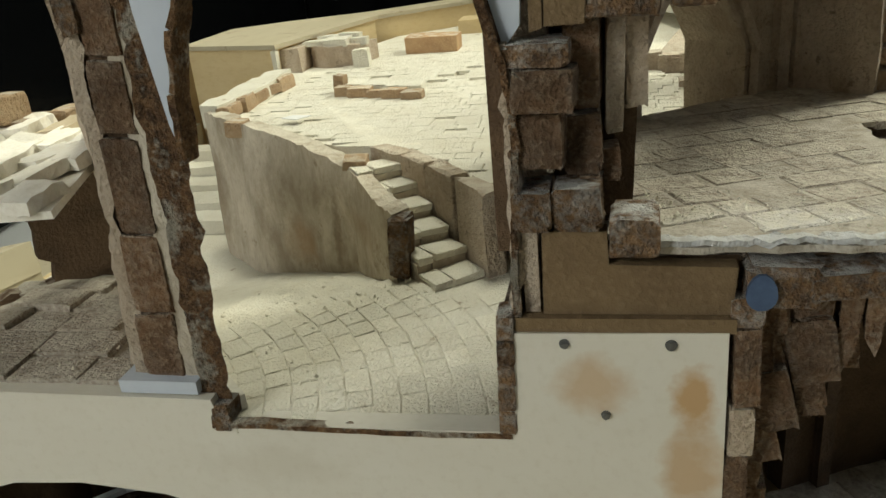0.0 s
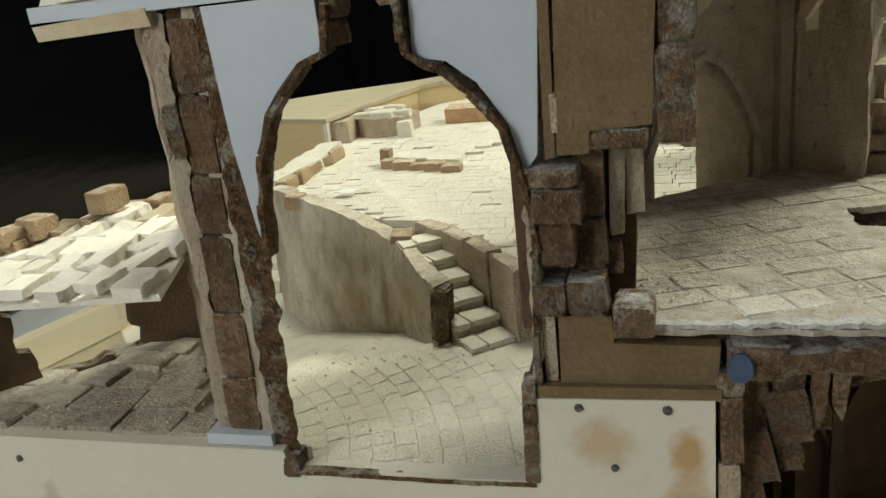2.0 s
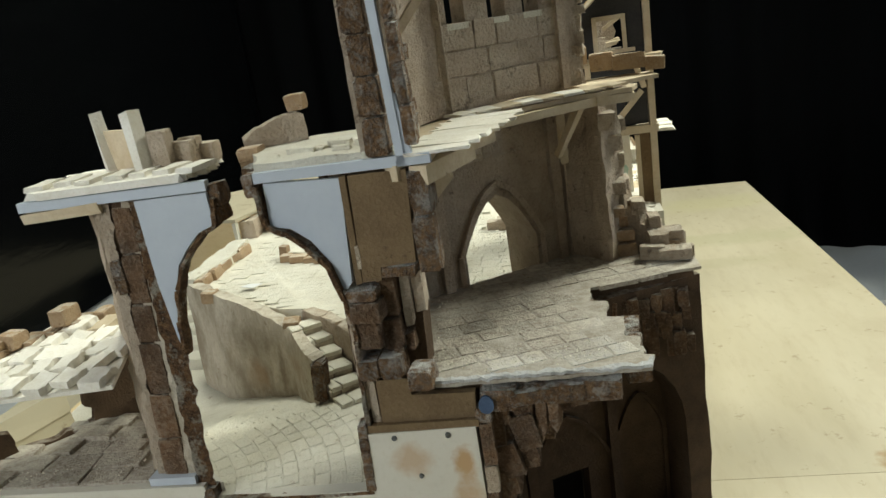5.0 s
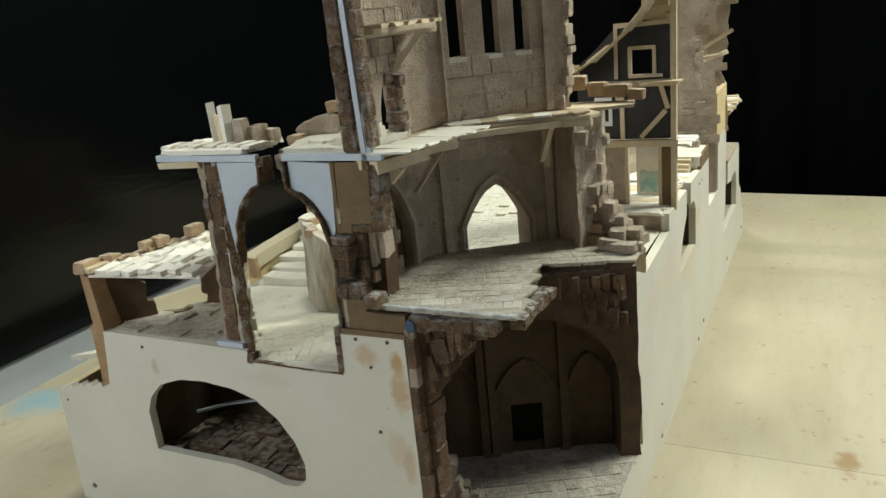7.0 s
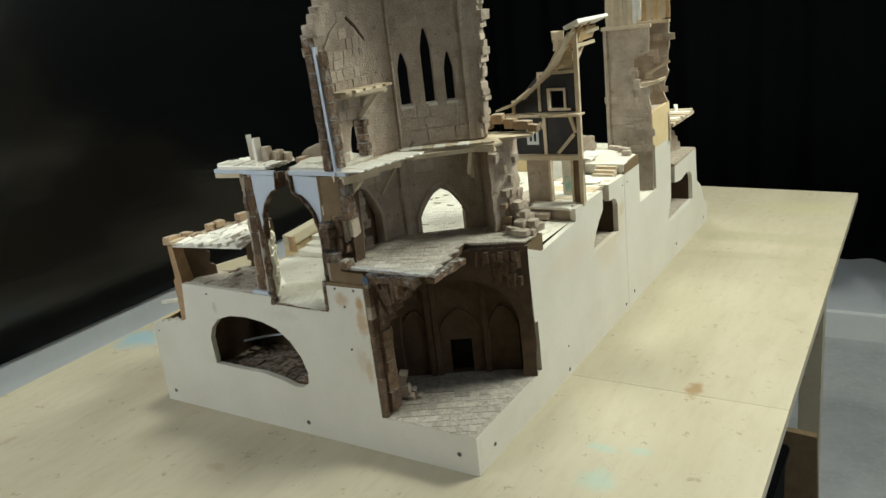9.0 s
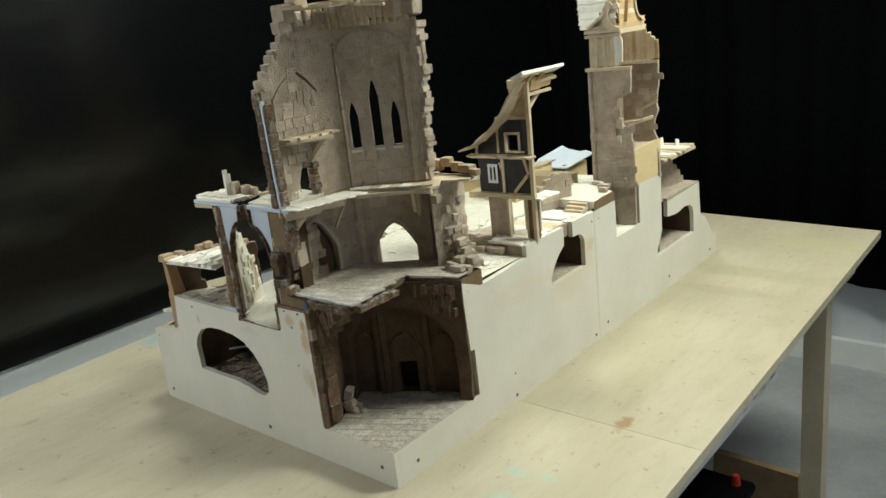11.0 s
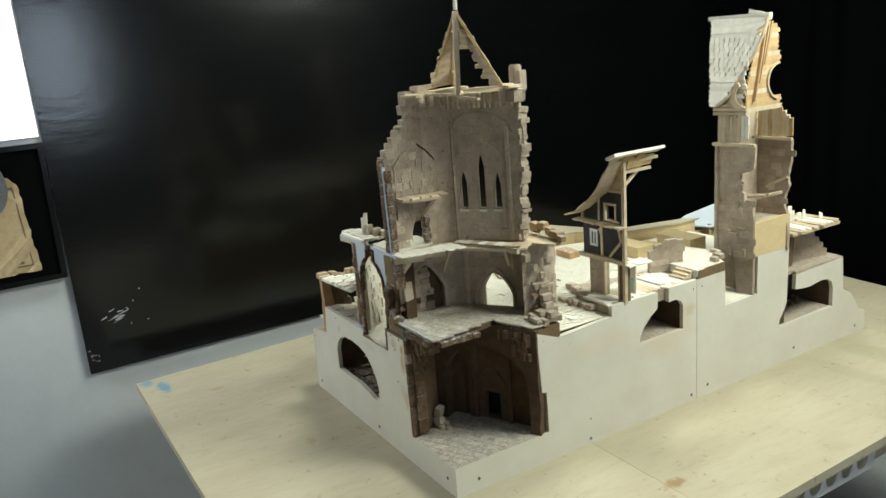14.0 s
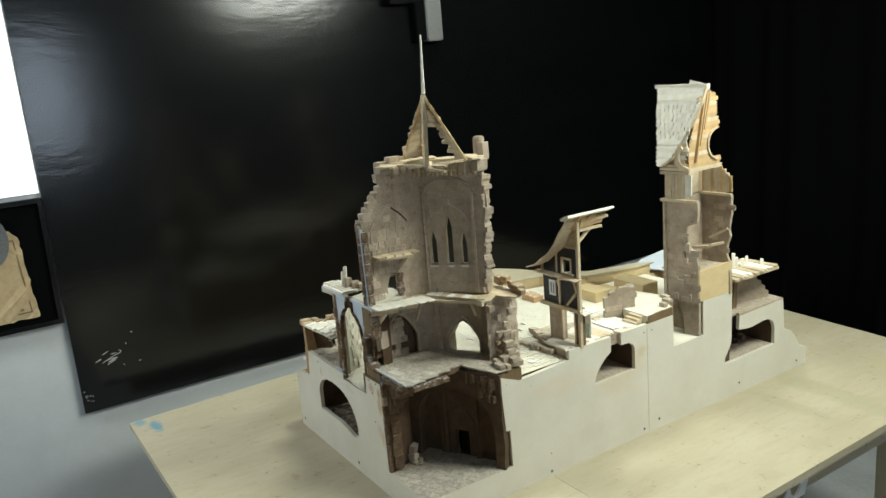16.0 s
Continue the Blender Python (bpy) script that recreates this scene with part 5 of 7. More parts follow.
# broken end of the right wall
heap(tower, [(-0.046, 0.224, 0.268, 0.014, 0.016, 0.01), (-0.034, 0.238, 0.266, 0.016, 0.016, 0.011), (-0.046, 0.226, 0.279, 0.014, 0.018, 0.009), (-0.038, 0.244, 0.278, 0.013, 0.016, 0.01), (-0.047, 0.232, 0.289, 0.012, 0.018, 0.009), (-0.041, 0.25, 0.288, 0.012, 0.014, 0.009), (-0.05, 0.222, 0.299, 0.011, 0.012, 0.008), (-0.045, 0.242, 0.299, 0.01, 0.016, 0.009), (-0.046, 0.254, 0.308, 0.01, 0.012, 0.008)], None, BR, 20, "brick")
heap(tower, [(-0.042, 0.246, 0.295, 0.014, 0.02, 0.014), (-0.043, 0.252, 0.312, 0.012, 0.018, 0.016), (-0.05, 0.226, 0.318, 0.014, 0.016, 0.01), (-0.045, 0.238, 0.336, 0.012, 0.014, 0.011), (-0.05, 0.222, 0.352, 0.014, 0.012, 0.01), (-0.044, 0.25, 0.362, 0.013, 0.02, 0.012), (-0.054, 0.21, 0.372, 0.012, 0.012, 0.012)], None, ST, 21)
heap(tower, [(-0.012, 0.194, 0.27, 0.02, 0.015, 0.011), (-0.028, 0.2, 0.27, 0.016, 0.014, 0.012), (-0.004, 0.206, 0.266, 0.014, 0.012, 0.009), (-0.022, 0.214, 0.275, 0.014, 0.014, 0.012)], None, ST, 22)
heap(tower, [(-0.03, 0.262, 0.408, 0.02, 0.015, 0.01), (-0.05, 0.264, 0.41, 0.022, 0.014, 0.014), (-0.07, 0.264, 0.417, 0.014, 0.014, 0.018), (-0.09, 0.262, 0.412, 0.018, 0.012, 0.016), (-0.01, 0.256, 0.405, 0.012, 0.012, 0.008)], None, BR, 23)
# spire: post, rafters, boards and rod
APEX = Vector((-0.038, 0.089, 0.798))
bm = bmesh.new()
bmesh.ops.create_cone(bm, cap_ends=True, segments=8, radius1=0.0032, radius2=0.0016, depth=0.1, matrix=Matrix.Translation((-0.0405, 0.0935, 0.846)) @ pose(0, 0, 0, -4, -3, 0))
part("rod", bm, WHITEWOOD, tower, "thin pale spire rod")
feet = [(-0.056, 0.095, 0.668), (-0.12, 0.086, 0.678), (-0.118, 0.124, 0.681), (0.004, 0.14, 0.676)]
for i, f in enumerate(feet):
    bm = bmesh.new()
    w = 0.008 if i == 0 else 0.0042
    beam(bm, f, APEX - Vector((0, 0, 0.004)), w, w, 0, 0.0006)
    part("rafter", bm, WOOD if i == 0 else HONEY, tower)


def boards(f1, f2, t0, t1, n, meshes, seed, ragged=0.2, span=1.0):
    r = random.Random(seed)
    f1, f2 = Vector(f1), Vector(f2)
    for i in range(n):
        t = t0 + (t1 - t0) * (i + 0.5) / n
        a, b = f1.lerp(APEX, t), f2.lerp(APEX, t)
        b = a.lerp(b, span * (1 - r.uniform(0, ragged)))
        up = (APEX - (f1 + f2) / 2).normalized()
        x = (b - a).normalized()
        nrm = x.cross(up).normalized()
        y = nrm.cross(x)
        m = Matrix((x, y, nrm)).transposed().to_4x4()
        h = (APEX - f1).length * (t1 - t0) / n * r.uniform(0.85, 1.02)
        piece("board", r.choice(meshes), Matrix.Translation((a + b) / 2 + nrm * r.uniform(-0.001, 0.001)) @ m @ Matrix.Rotation(radians(r.uniform(-4, 4)), 4, "Z") @ Matrix.Rotation(radians(r.uniform(4, 12)), 4, "X") @ Matrix.Diagonal(((b - a).length * r.uniform(1.05, 1.25), h, 0.0032, 1)), tower)


boards(feet[2], feet[1], 0.0, 0.72, 14, PL, 3, 0.25, 1.35)
boards(feet[2], feet[3], 0.5, 0.97, 9, PL, 5, 0.1)
boards(feet[3], feet[2], 0.02, 0.5, 11, PL, 6, 0.6, 0.42)
boards(feet[2], feet[0], 0.0, 0.2, 3, HP, 7, 0.5, 0.4)
# plank ring under the spire
for i in range(2, 13):
    a = radians(75 + i * 11.5)
    c = Vector((-0.04 + 0.098 * math.cos(a), 0.1 + 0.098 * math.sin(a), 0.671 + rnd.uniform(-0.003, 0.003)))
    piece("plank", PL[i % 6], pose(*c, 0, 0, math.degrees(a) + 90 + rnd.uniform(-12, 12)) @ Matrix.Diagonal((0.032, 0.03, 0.004, 1)), tower)
for a, b in (((-0.15, 0.05, 0.669), (-0.03, 0.12, 0.666)), ((-0.13, 0.15, 0.668), (-0.03, 0.085, 0.667)), ((-0.075, 0.07, 0.667), (-0.05, 0.21, 0.668)), ((-0.05, 0.09, 0.664), (-0.012, 0.105, 0.66)), ((-0.16, 0.06, 0.666), (-0.07, 0.21, 0.668)), ((-0.14, 0.08, 0.67), (-0.04, 0.2, 0.671))):
    bm = bmesh.new()
    beam(bm, a, b, 0.006, 0.004, 0, 0.0005)
    part("timber", bm, WOOD, tower)
for i in range(14):
    p = UB.at(0.012 + i * 0.0095, 0.237, 0.004)
    bm = bmesh.new()
    box(bm, (p.x - 0.004, p.y - 0.002, 0.636), (p.x + 0.004, p.y + 0.002, 0.668), None, 0.0008)
    part("batten", bm, WOOD, tower)

# ---- model: vault under the tower ----
vault = root("open_vault", (-0.08, 0.1, 0.056), "dark stone vault model open at the corner under the tower", "vault model")
VP = [(-0.001, 0.001), (-0.001, 0.2), (-0.05, 0.186), (-0.2, 0.107), (-0.16, 0.08), (-0.15, 0.06), (-0.146, 0.001)]
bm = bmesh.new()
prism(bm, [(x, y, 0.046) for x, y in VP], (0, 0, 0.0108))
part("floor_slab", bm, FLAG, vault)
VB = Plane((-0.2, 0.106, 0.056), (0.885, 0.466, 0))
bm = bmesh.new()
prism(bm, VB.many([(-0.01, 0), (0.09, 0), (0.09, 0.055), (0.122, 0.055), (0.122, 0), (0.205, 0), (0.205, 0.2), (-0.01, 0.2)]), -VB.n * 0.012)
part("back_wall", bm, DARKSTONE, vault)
# near-black sheet stands in for the shade deep inside the doorway
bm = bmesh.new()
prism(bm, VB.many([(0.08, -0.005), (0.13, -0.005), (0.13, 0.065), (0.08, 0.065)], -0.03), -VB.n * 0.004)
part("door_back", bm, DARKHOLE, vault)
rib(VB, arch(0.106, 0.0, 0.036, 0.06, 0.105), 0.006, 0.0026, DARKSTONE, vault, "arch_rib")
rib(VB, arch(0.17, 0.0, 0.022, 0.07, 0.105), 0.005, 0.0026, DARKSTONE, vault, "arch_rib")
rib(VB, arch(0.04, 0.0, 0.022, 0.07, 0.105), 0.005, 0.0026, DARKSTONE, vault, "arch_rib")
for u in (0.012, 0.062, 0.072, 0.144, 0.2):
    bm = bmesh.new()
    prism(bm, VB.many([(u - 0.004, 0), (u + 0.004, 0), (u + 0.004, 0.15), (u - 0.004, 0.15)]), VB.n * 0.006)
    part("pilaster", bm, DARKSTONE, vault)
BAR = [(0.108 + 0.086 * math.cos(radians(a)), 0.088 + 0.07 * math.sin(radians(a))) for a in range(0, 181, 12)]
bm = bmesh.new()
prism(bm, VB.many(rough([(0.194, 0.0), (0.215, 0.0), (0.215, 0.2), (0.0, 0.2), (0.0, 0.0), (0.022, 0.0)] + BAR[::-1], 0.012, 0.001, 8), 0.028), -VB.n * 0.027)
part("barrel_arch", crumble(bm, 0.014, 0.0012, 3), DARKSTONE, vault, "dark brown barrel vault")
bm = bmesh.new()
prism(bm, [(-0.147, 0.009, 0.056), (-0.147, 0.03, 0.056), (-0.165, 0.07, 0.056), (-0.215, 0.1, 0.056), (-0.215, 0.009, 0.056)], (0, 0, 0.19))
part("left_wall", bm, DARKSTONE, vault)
r = random.Random(52)
z = 0.0565
while z < 0.245:
    h = r.uniform(0.014, 0.03)
    piece("edge_stone", (DS + DS + ST)[r.randrange(24)], pose(-0.1435 + r.uniform(-0.0012, 0.0016), 0.009, z + h / 2, 0, r.uniform(-2, 2), r.uniform(-6, 6)) @ Matrix.Diagonal((0.0075, 0.018, h, 1)), vault)
    piece("edge_stone", DS[r.randrange(8)], pose(-0.1375 + r.uniform(-0.001, 0.003), 0.02, z + h / 2 + 0.006, 0, r.uniform(-3, 3), r.uniform(-8, 8)) @ Matrix.Diagonal((0.009, 0.02, h, 1)), vault)
    z += h
z = 0.192
while z < 0.248:
    h = r.uniform(0.011, 0.018)
    reach = -0.137 + 0.056 * ((z - 0.185) / 0.062) ** 1.6
    x = -0.139
    while x < reach:
        w = r.uniform(0.008, 0.015)
        piece("corbel_stone", DS[r.randrange(8)], pose(x + w / 2, 0.026 + 0.35 * (x + 0.139) + r.uniform(-0.003, 0.003), min(z + h / 2, 0.247), r.uniform(-4, 4), r.uniform(-14, -2), r.uniform(-6, 6)) @ Matrix.Diagonal((w, 0.03, h * r.uniform(1.0, 1.5), 1)), vault)
        x += w
    z += h
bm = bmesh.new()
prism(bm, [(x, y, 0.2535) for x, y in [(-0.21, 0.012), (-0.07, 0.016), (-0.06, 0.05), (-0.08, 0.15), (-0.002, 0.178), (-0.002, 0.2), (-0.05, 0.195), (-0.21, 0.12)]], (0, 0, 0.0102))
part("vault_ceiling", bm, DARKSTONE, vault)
heap(vault, [(-0.148, 0.06, 0.067, 0.016, 0.016, 0.02), (-0.152, 0.064, 0.085, 0.016, 0.016, 0.018), (-0.144, 0.068, 0.062, 0.016, 0.013, 0.012), (-0.136, 0.058, 0.06, 0.01, 0.01, 0.008), (-0.126, 0.066, 0.059, 0.007, 0.009, 0.006)], None, ST, 26, "stone", 14, 30)
r = random.Random(51)
sp = []
for i in range(11):
    f = i / 11
    low_z = 0.238 - 0.04 * f ** 1.6
    z = 0.25
    while z > low_z:
        h = r.uniform(0.009, 0.02)
        if r.random() < 0.9:
            sp.append((-0.077 + 0.074 * f + r.uniform(-0.0015, 0.0015), 0.15 + 0.026 * f + r.uniform(-0.003, 0.004), z - h / 2, r.uniform(0.006, 0.0095), 0.016, h * 1.1))
        z -= h
heap(vault, sp, None, DS, 24)
for x, w, h, tip in ((-0.124, 0.007, 0.034, 0.002), (-0.1155, 0.0065, 0.03, -0.002), (-0.1085, 0.006, 0.022, 0.001)):
    bm = bmesh.new()
    prism(bm, [(x, 0.014, 0.2515), (x + w, 0.014, 0.2515), (x + w * 0.9, 0.014, 0.2515 - h * 0.6), (x + w * 0.5 + tip, 0.014, 0.2515 - h), (x + w * 0.1, 0.014, 0.2515 - h * 0.7)], (0.003, 0.016, 0))
    part("hanging_stone", crumble(bm, 0.006, 0.0007, 5), WORN_DARKSTONE, vault)
bm = bmesh.new()
prism(bm, rough([(-0.168, 0.0035, 0.2705), (-0.05, 0.0052, 0.2705), (-0.048, 0.016, 0.2705), (-0.055, 0.0095, 0.2705), (-0.09, 0.0078, 0.2705), (-0.12, 0.0095, 0.2705), (-0.168, 0.0082, 0.2705)], 0.003, 0.0009, 6), (0, 0, 0.0018))
part("dust_rim", crumble(bm, 0.003, 0.0004, 5), CHALK, vault, "blue-white chalky rim on the floor edge")
fr = [(-0.134 + 0.019 * i, 0.009 + 0.0006 * i, 0.2585 + 0.0006 * i, 0.021, 0.013, 0.0105) for i in range(4)]
fr += [(-0.143, 0.006, 0.2505, 0.011, 0.012, 0.009)]
fr += [(-0.056, 0.03 + 0.016 * i, 0.2575, 0.012, 0.014, 0.009) for i in range(5)]
heap(vault, fr, None, CK, 25, "brick")
bm = bmesh.new()
prism(bm, [(-0.1402 + 0.0042 * math.cos(a * math.pi / 7), -0.0016, 0.2575 + 0.0055 * math.sin(a * math.pi / 7) * (1.2 if a < 7 else 0.8)) for a in range(14)], (0, 0.0015, 0))
part("paint_blot", bm, BLUEPAINT, vault, "blue paint blot")
# pavings
PF = Plane((-0.21, 0.0, 0.2685), Vector((0.93, 0.36, -0.0126)), Vector((-0.36, 0.93, -0.0326)))
FLI = [(x * 0.985 - 0.002, max(y, 0.011)) for x, y in FL]
poly = [((Vector((x, y, 0)) - Vector((-0.21, 0, 0))).dot(PF.r), (Vector((x, y, 0)) - Vector((-0.21, 0, 0))).dot(PF.u)) for x, y in FLI]
stones_on(slabf, PF, poly, 0.0165, 0.0225, 0.0038, TS, 0.96, 33, 0.0013, lean=3, name="flagstone", vary=(0.85, 1.12), proud=0.0002, whole=True)
PV = Plane((-0.2, 0.0, 0.0558), Vector((0.885, 0.466, 0)), Vector((-0.466, 0.885, 0)))
poly = [((Vector((x, y, 0)) - Vector((-0.2, 0, 0))).dot(PV.r), (Vector((x, y, 0)) - Vector((-0.2, 0, 0))).dot(PV.u)) for x, y in VP]
stones_on(vault, PV, poly, 0.0155, 0.019, 0.003, TS, 0.97, 34, 0.0009, lean=2.5, proud=-0.0002, name="flagstone", vary=(0.8, 1.2), whole=True)
# blocks on the walls
stones_on(ua, UA, [(0.01, 0.004), (0.115, 0.004), (0.115, 0.15), (0.07, 0.178), (0.023, 0.14), (0.01, 0.14)], 0.0125, 0.019, 0.0024, ST, 0.7, 61, 0.001, holes=[[(0.04, 0), (0.085, 0), (0.085, 0.06), (0.04, 0.06)]])
stones_on(ub, UB, [(0.004, 0.004), (0.14, 0.004), (0.14, 0.052), (0.004, 0.052)], 0.0165, 0.03, 0.0024, ST, 0.85, 62, 0.001)
stones_on(ub, UB, [(0.03, 0.16), (0.12, 0.16), (0.11, 0.215), (0.07, 0.225), (0.035, 0.215)], 0.014, 0.022, 0.0018, ST, 0.4, 68, 0.001)
stones_on(ua, UA, [(0.06, 0.18), (0.11, 0.15), (0.115, 0.24), (0.07, 0.24)], 0.0125, 0.02, 0.0018, ST, 0.45, 69, 0.001)
stones_on(wa, LA, [(0.0, 0.004), (0.122, 0.004), (0.122, 0.128), (0.0, 0.128)], 0.0125, 0.017, 0.0018, ST, 0.45, 63, 0.0008, holes=[[(0.02, 0), (0.12, 0), (0.12, 0.06), (0.07, 0.105), (0.02, 0.06)]])
stones_on(wa, Plane((-0.2045, 0.012, 0.262), (0, 1, 0)), [(0.028, 0.0), (0.082, 0.0), (0.085, 0.03), (0.08, 0.05), (0.082, 0.07), (0.072, 0.088), (0.045, 0.075), (0.028, 0.05)], 0.011, 0.014, 0.011, ST, 0.95, 67, 0.0004, vary=(0.8, 1.1))
stones_on(wb, LB, [(0.004, 0.004), (0.145, 0.004), (0.145, 0.128), (0.004, 0.128)], 0.018, 0.03, 0.002, ST, 0.5, 64, 0.001, holes=[[(0.033, -0.01), (0.113, -0.01), (0.113, 0.085), (0.033, 0.085)]])
stones_on(gwall, WALL, [(0.032, 0.004)] + WOUT[3:-1], 0.0115, 0.0125, 0.005, SD, 0.42, 65, 0.001, lean=1.5)


# ---- model: stair and square ----
stair = root("outdoor_stair", (-0.28, 0.15, 0.207), "worn stone stair model between two low walls", "stair model")
SD_D, SD_N = Vector((-0.62, 0.785, 0)), Vector((0.785, 0.62, 0))
S0 = Vector((-0.264, 0.1, 0.2065))
for i in range(6):
    a = S0 + SD_D * (0.0165 * i)
    m = Matrix.Translation((*a.xy, 0.2)) @ Matrix(((SD_D.x, SD_N.x, 0, 0), (SD_D.y, SD_N.y, 0, 0), (0, 0, 1, 0), (0, 0, 0, 1)))
    cuts = [0.0055, 0.016 + rnd.uniform(-0.003, 0.003), 0.032]
    for c0, c1 in zip(cuts, cuts[1:]):
        bm = bmesh.new()
        box(bm, (0, c0, 0), (0.024, c1 - 0.0005, 0.0075 + 0.0067 * i), m, 0.0006)
        part("step", crumble(bm, 0.005, 0.0009, i), SMEAR, stair, "worn pale stone step")
        tilt_m = Matrix.Rotation(radians(rnd.uniform(-3, 3)), 4, "X") @ Matrix.Rotation(radians(rnd.uniform(-2, 3)), 4, "Y") @ Matrix.Rotation(radians(rnd.uniform(-5, 5)), 4, "Z")
        piece("tread", TC[rnd.randrange(8)], m @ Matrix.Translation((0.0085, (c0 + c1) / 2, 0.0085 + 0.0067 * i)) @ tilt_m @ Matrix.Diagonal((0.0175, c1 - c0 - 0.0008, 0.0036, 1)), stair)
SW = [(-0.281, 0.122), (-0.297, 0.142), (-0.321, 0.18), (-0.36, 0.213), (-0.41, 0.25), (-0.434, 0.274), (-0.463, 0.298)]
ST_TOP = [0.238, 0.2395, 0.2435, 0.249, 0.252, 0.251, 0.252]
bm = bmesh.new()
cols = []
r = random.Random(8)
for k in range(49):
    t = k / 48 * 6
    i = min(5, int(t))
    f = t - i
    x, y = SW[i][0] + (SW[i + 1][0] - SW[i][0]) * f, SW[i][1] + (SW[i + 1][1] - SW[i][1]) * f
    zt = ST_TOP[i] + (ST_TOP[i + 1] - ST_TOP[i]) * f + r.uniform(-0.0009, 0.0009)
    if 35 < k < 40:
        zt -= 0.006
    zb = street(x, y) - 0.004
    cols.append([bm.verts.new((x + 0.002 * noise.noise(Vector((x * 60, z * 60, 0))), y - 0.004 * (1 - j / 5) + 0.0035 * noise.noise(Vector((x * 45, z * 45, 3))), z)) for j in range(6) for z in [zb + (zt - zb) * j / 5]] + [bm.verts.new((x + 0.006, y + 0.01, zt)), bm.verts.new((x + 0.006, y + 0.01, zb))])
for a, b in zip(cols, cols[1:]):
    for j in range(7):
        bm.faces.new((a[j], b[j], b[j + 1], a[j + 1]))
bm.faces.new(cols[0])
bm.faces.new(cols[-1])
part("stair_wall", bm, SMEAR, stair, "smeared grey plaster wall")
heap(stair, [(-0.2785, 0.1245, 0.2215, 0.008, 0.014, 0.03)], None, CK, 70, "brick", 3, 4)
heap(stair, [(-0.317, 0.187, 0.2445, 0.014, 0.013, 0.007), (-0.4215, 0.264, 0.2475, 0.016, 0.014, 0.01)] + [(-0.4475 + 0.001 * i, 0.308 + 0.023 * i, 0.25, 0.009, 0.027, 0.01) for i in range(5)], None, BR, 71, "brick")
bm = bmesh.new()
prism(bm, rough([(-0.466, 0.3, 0.24), (-0.45, 0.296, 0.24), (-0.441, 0.36, 0.24), (-0.447, 0.43, 0.24), (-0.464, 0.43, 0.24)], 0.012, 0.0012, 6), (0, 0, 0.0165))
part("parapet", crumble(bm, 0.012, 0.001, 5), SAND, stair, "dust-covered parapet")
RAIL = [(-0.312, 0.203), (-0.293, 0.187), (-0.274, 0.167), (-0.255, 0.144), (-0.234, 0.116)]
for a, b in zip(RAIL, RAIL[1:]):
    piece("kerb_block", ST[rnd.randrange(8)], pose((a[0] + b[0]) / 2 + 0.003, (a[1] + b[1]) / 2 + 0.003, 0.2245, 0, 0, math.degrees(math.atan2(b[1] - a[1], b[0] - a[0]))) @ Matrix.Diagonal((0.0285, 0.011, 0.048, 1)), stair)
for i in range(5):
    bm = bmesh.new()
    box(bm, (-0.571, 0.33 + 0.026 * i, 0.14), (-0.485, 0.36 + 0.026 * i, 0.156 + 0.0075 * i), None, 0.003)
    part("yard_step", crumble(bm, 0.01, 0.0016, i), SAND, stair, "pale stone step up from the yard")

rubble = root("rubble_wall", (-0.37, 0.36, 0.246), "low broken brick wall on the dusty square", "rubble wall")
heap(rubble, [(-0.379 + 0.0148 * i, 0.361 - 0.0058 * i, 0.2475 + 0.001 * (i % 2), 0.0145, 0.012, 0.008) for i in range(5)] + [(-0.385, 0.374, 0.253, 0.011, 0.011, 0.015)], None, BR, 72, "brick")
heap(rubble, [(-0.374 + 0.012 * i, 0.381 - 0.004 * i, 0.2475, 0.014, 0.022, 0.008) for i in range(5)], None, SD, 73)
hut = root("stone_hut", (-0.43, 0.52, 0.246), "small ruined stone hut with a dusty top", "hut model")
bm = bmesh.new()
prism(bm, rough([(-0.453, 0.497, 0.243), (-0.431, 0.486, 0.243), (-0.404, 0.492, 0.243), (-0.398, 0.53, 0.243), (-0.446, 0.545, 0.243)], 0.01, 0.001, 4), (0, 0, 0.021))
part("body", crumble(bm, 0.008, 0.0014, 3), STONE, hut)
bm = bmesh.new()
box(bm, (-0.4735, 0.4725, 0.243), (-0.4545, 0.505, 0.2665), None, 0.0008)
part("side_panel", bm, STONE, hut, "plain brown side panel")
bm = bmesh.new()
box(bm, (-0.477, 0.461, 0.243), (-0.4725, 0.468, 0.268), None, 0.0006)
part("edge_strip", bm, SAND, hut)
heap(hut, [(-0.447, 0.502, 0.2665, 0.02, 0.018, 0.006), (-0.425, 0.497, 0.267, 0.024, 0.018, 0.007), (-0.408, 0.502, 0.2655, 0.018, 0.016, 0.006), (-0.418, 0.515, 0.2675, 0.022, 0.016, 0.008), (-0.401, 0.486, 0.252, 0.014, 0.012, 0.016), (-0.439, 0.518, 0.2675, 0.02, 0.018, 0.006)], None, SD, 74)
paper = thing("paper_scrap", (lambda b: (prism(b, [(-0.396, 0.277, 0.2492), (-0.383, 0.271, 0.2492), (-0.376, 0.281, 0.2492), (-0.39, 0.284, 0.2492)], (0, 0, 0.0005)), b)[1])(bmesh.new()), WHITE, "small white paper scrap on the square", "paper scrap")
paper = thing("paper_scrap", (lambda b: (prism(b, [(-0.048, 0.288, 0.241), (-0.034, 0.29, 0.2405), (-0.033, 0.302, 0.2405), (-0.047, 0.3, 0.241)], (0, 0, 0.0006)), b)[1])(bmesh.new()), WHITE, "small white paper scrap on the square", "paper scrap")
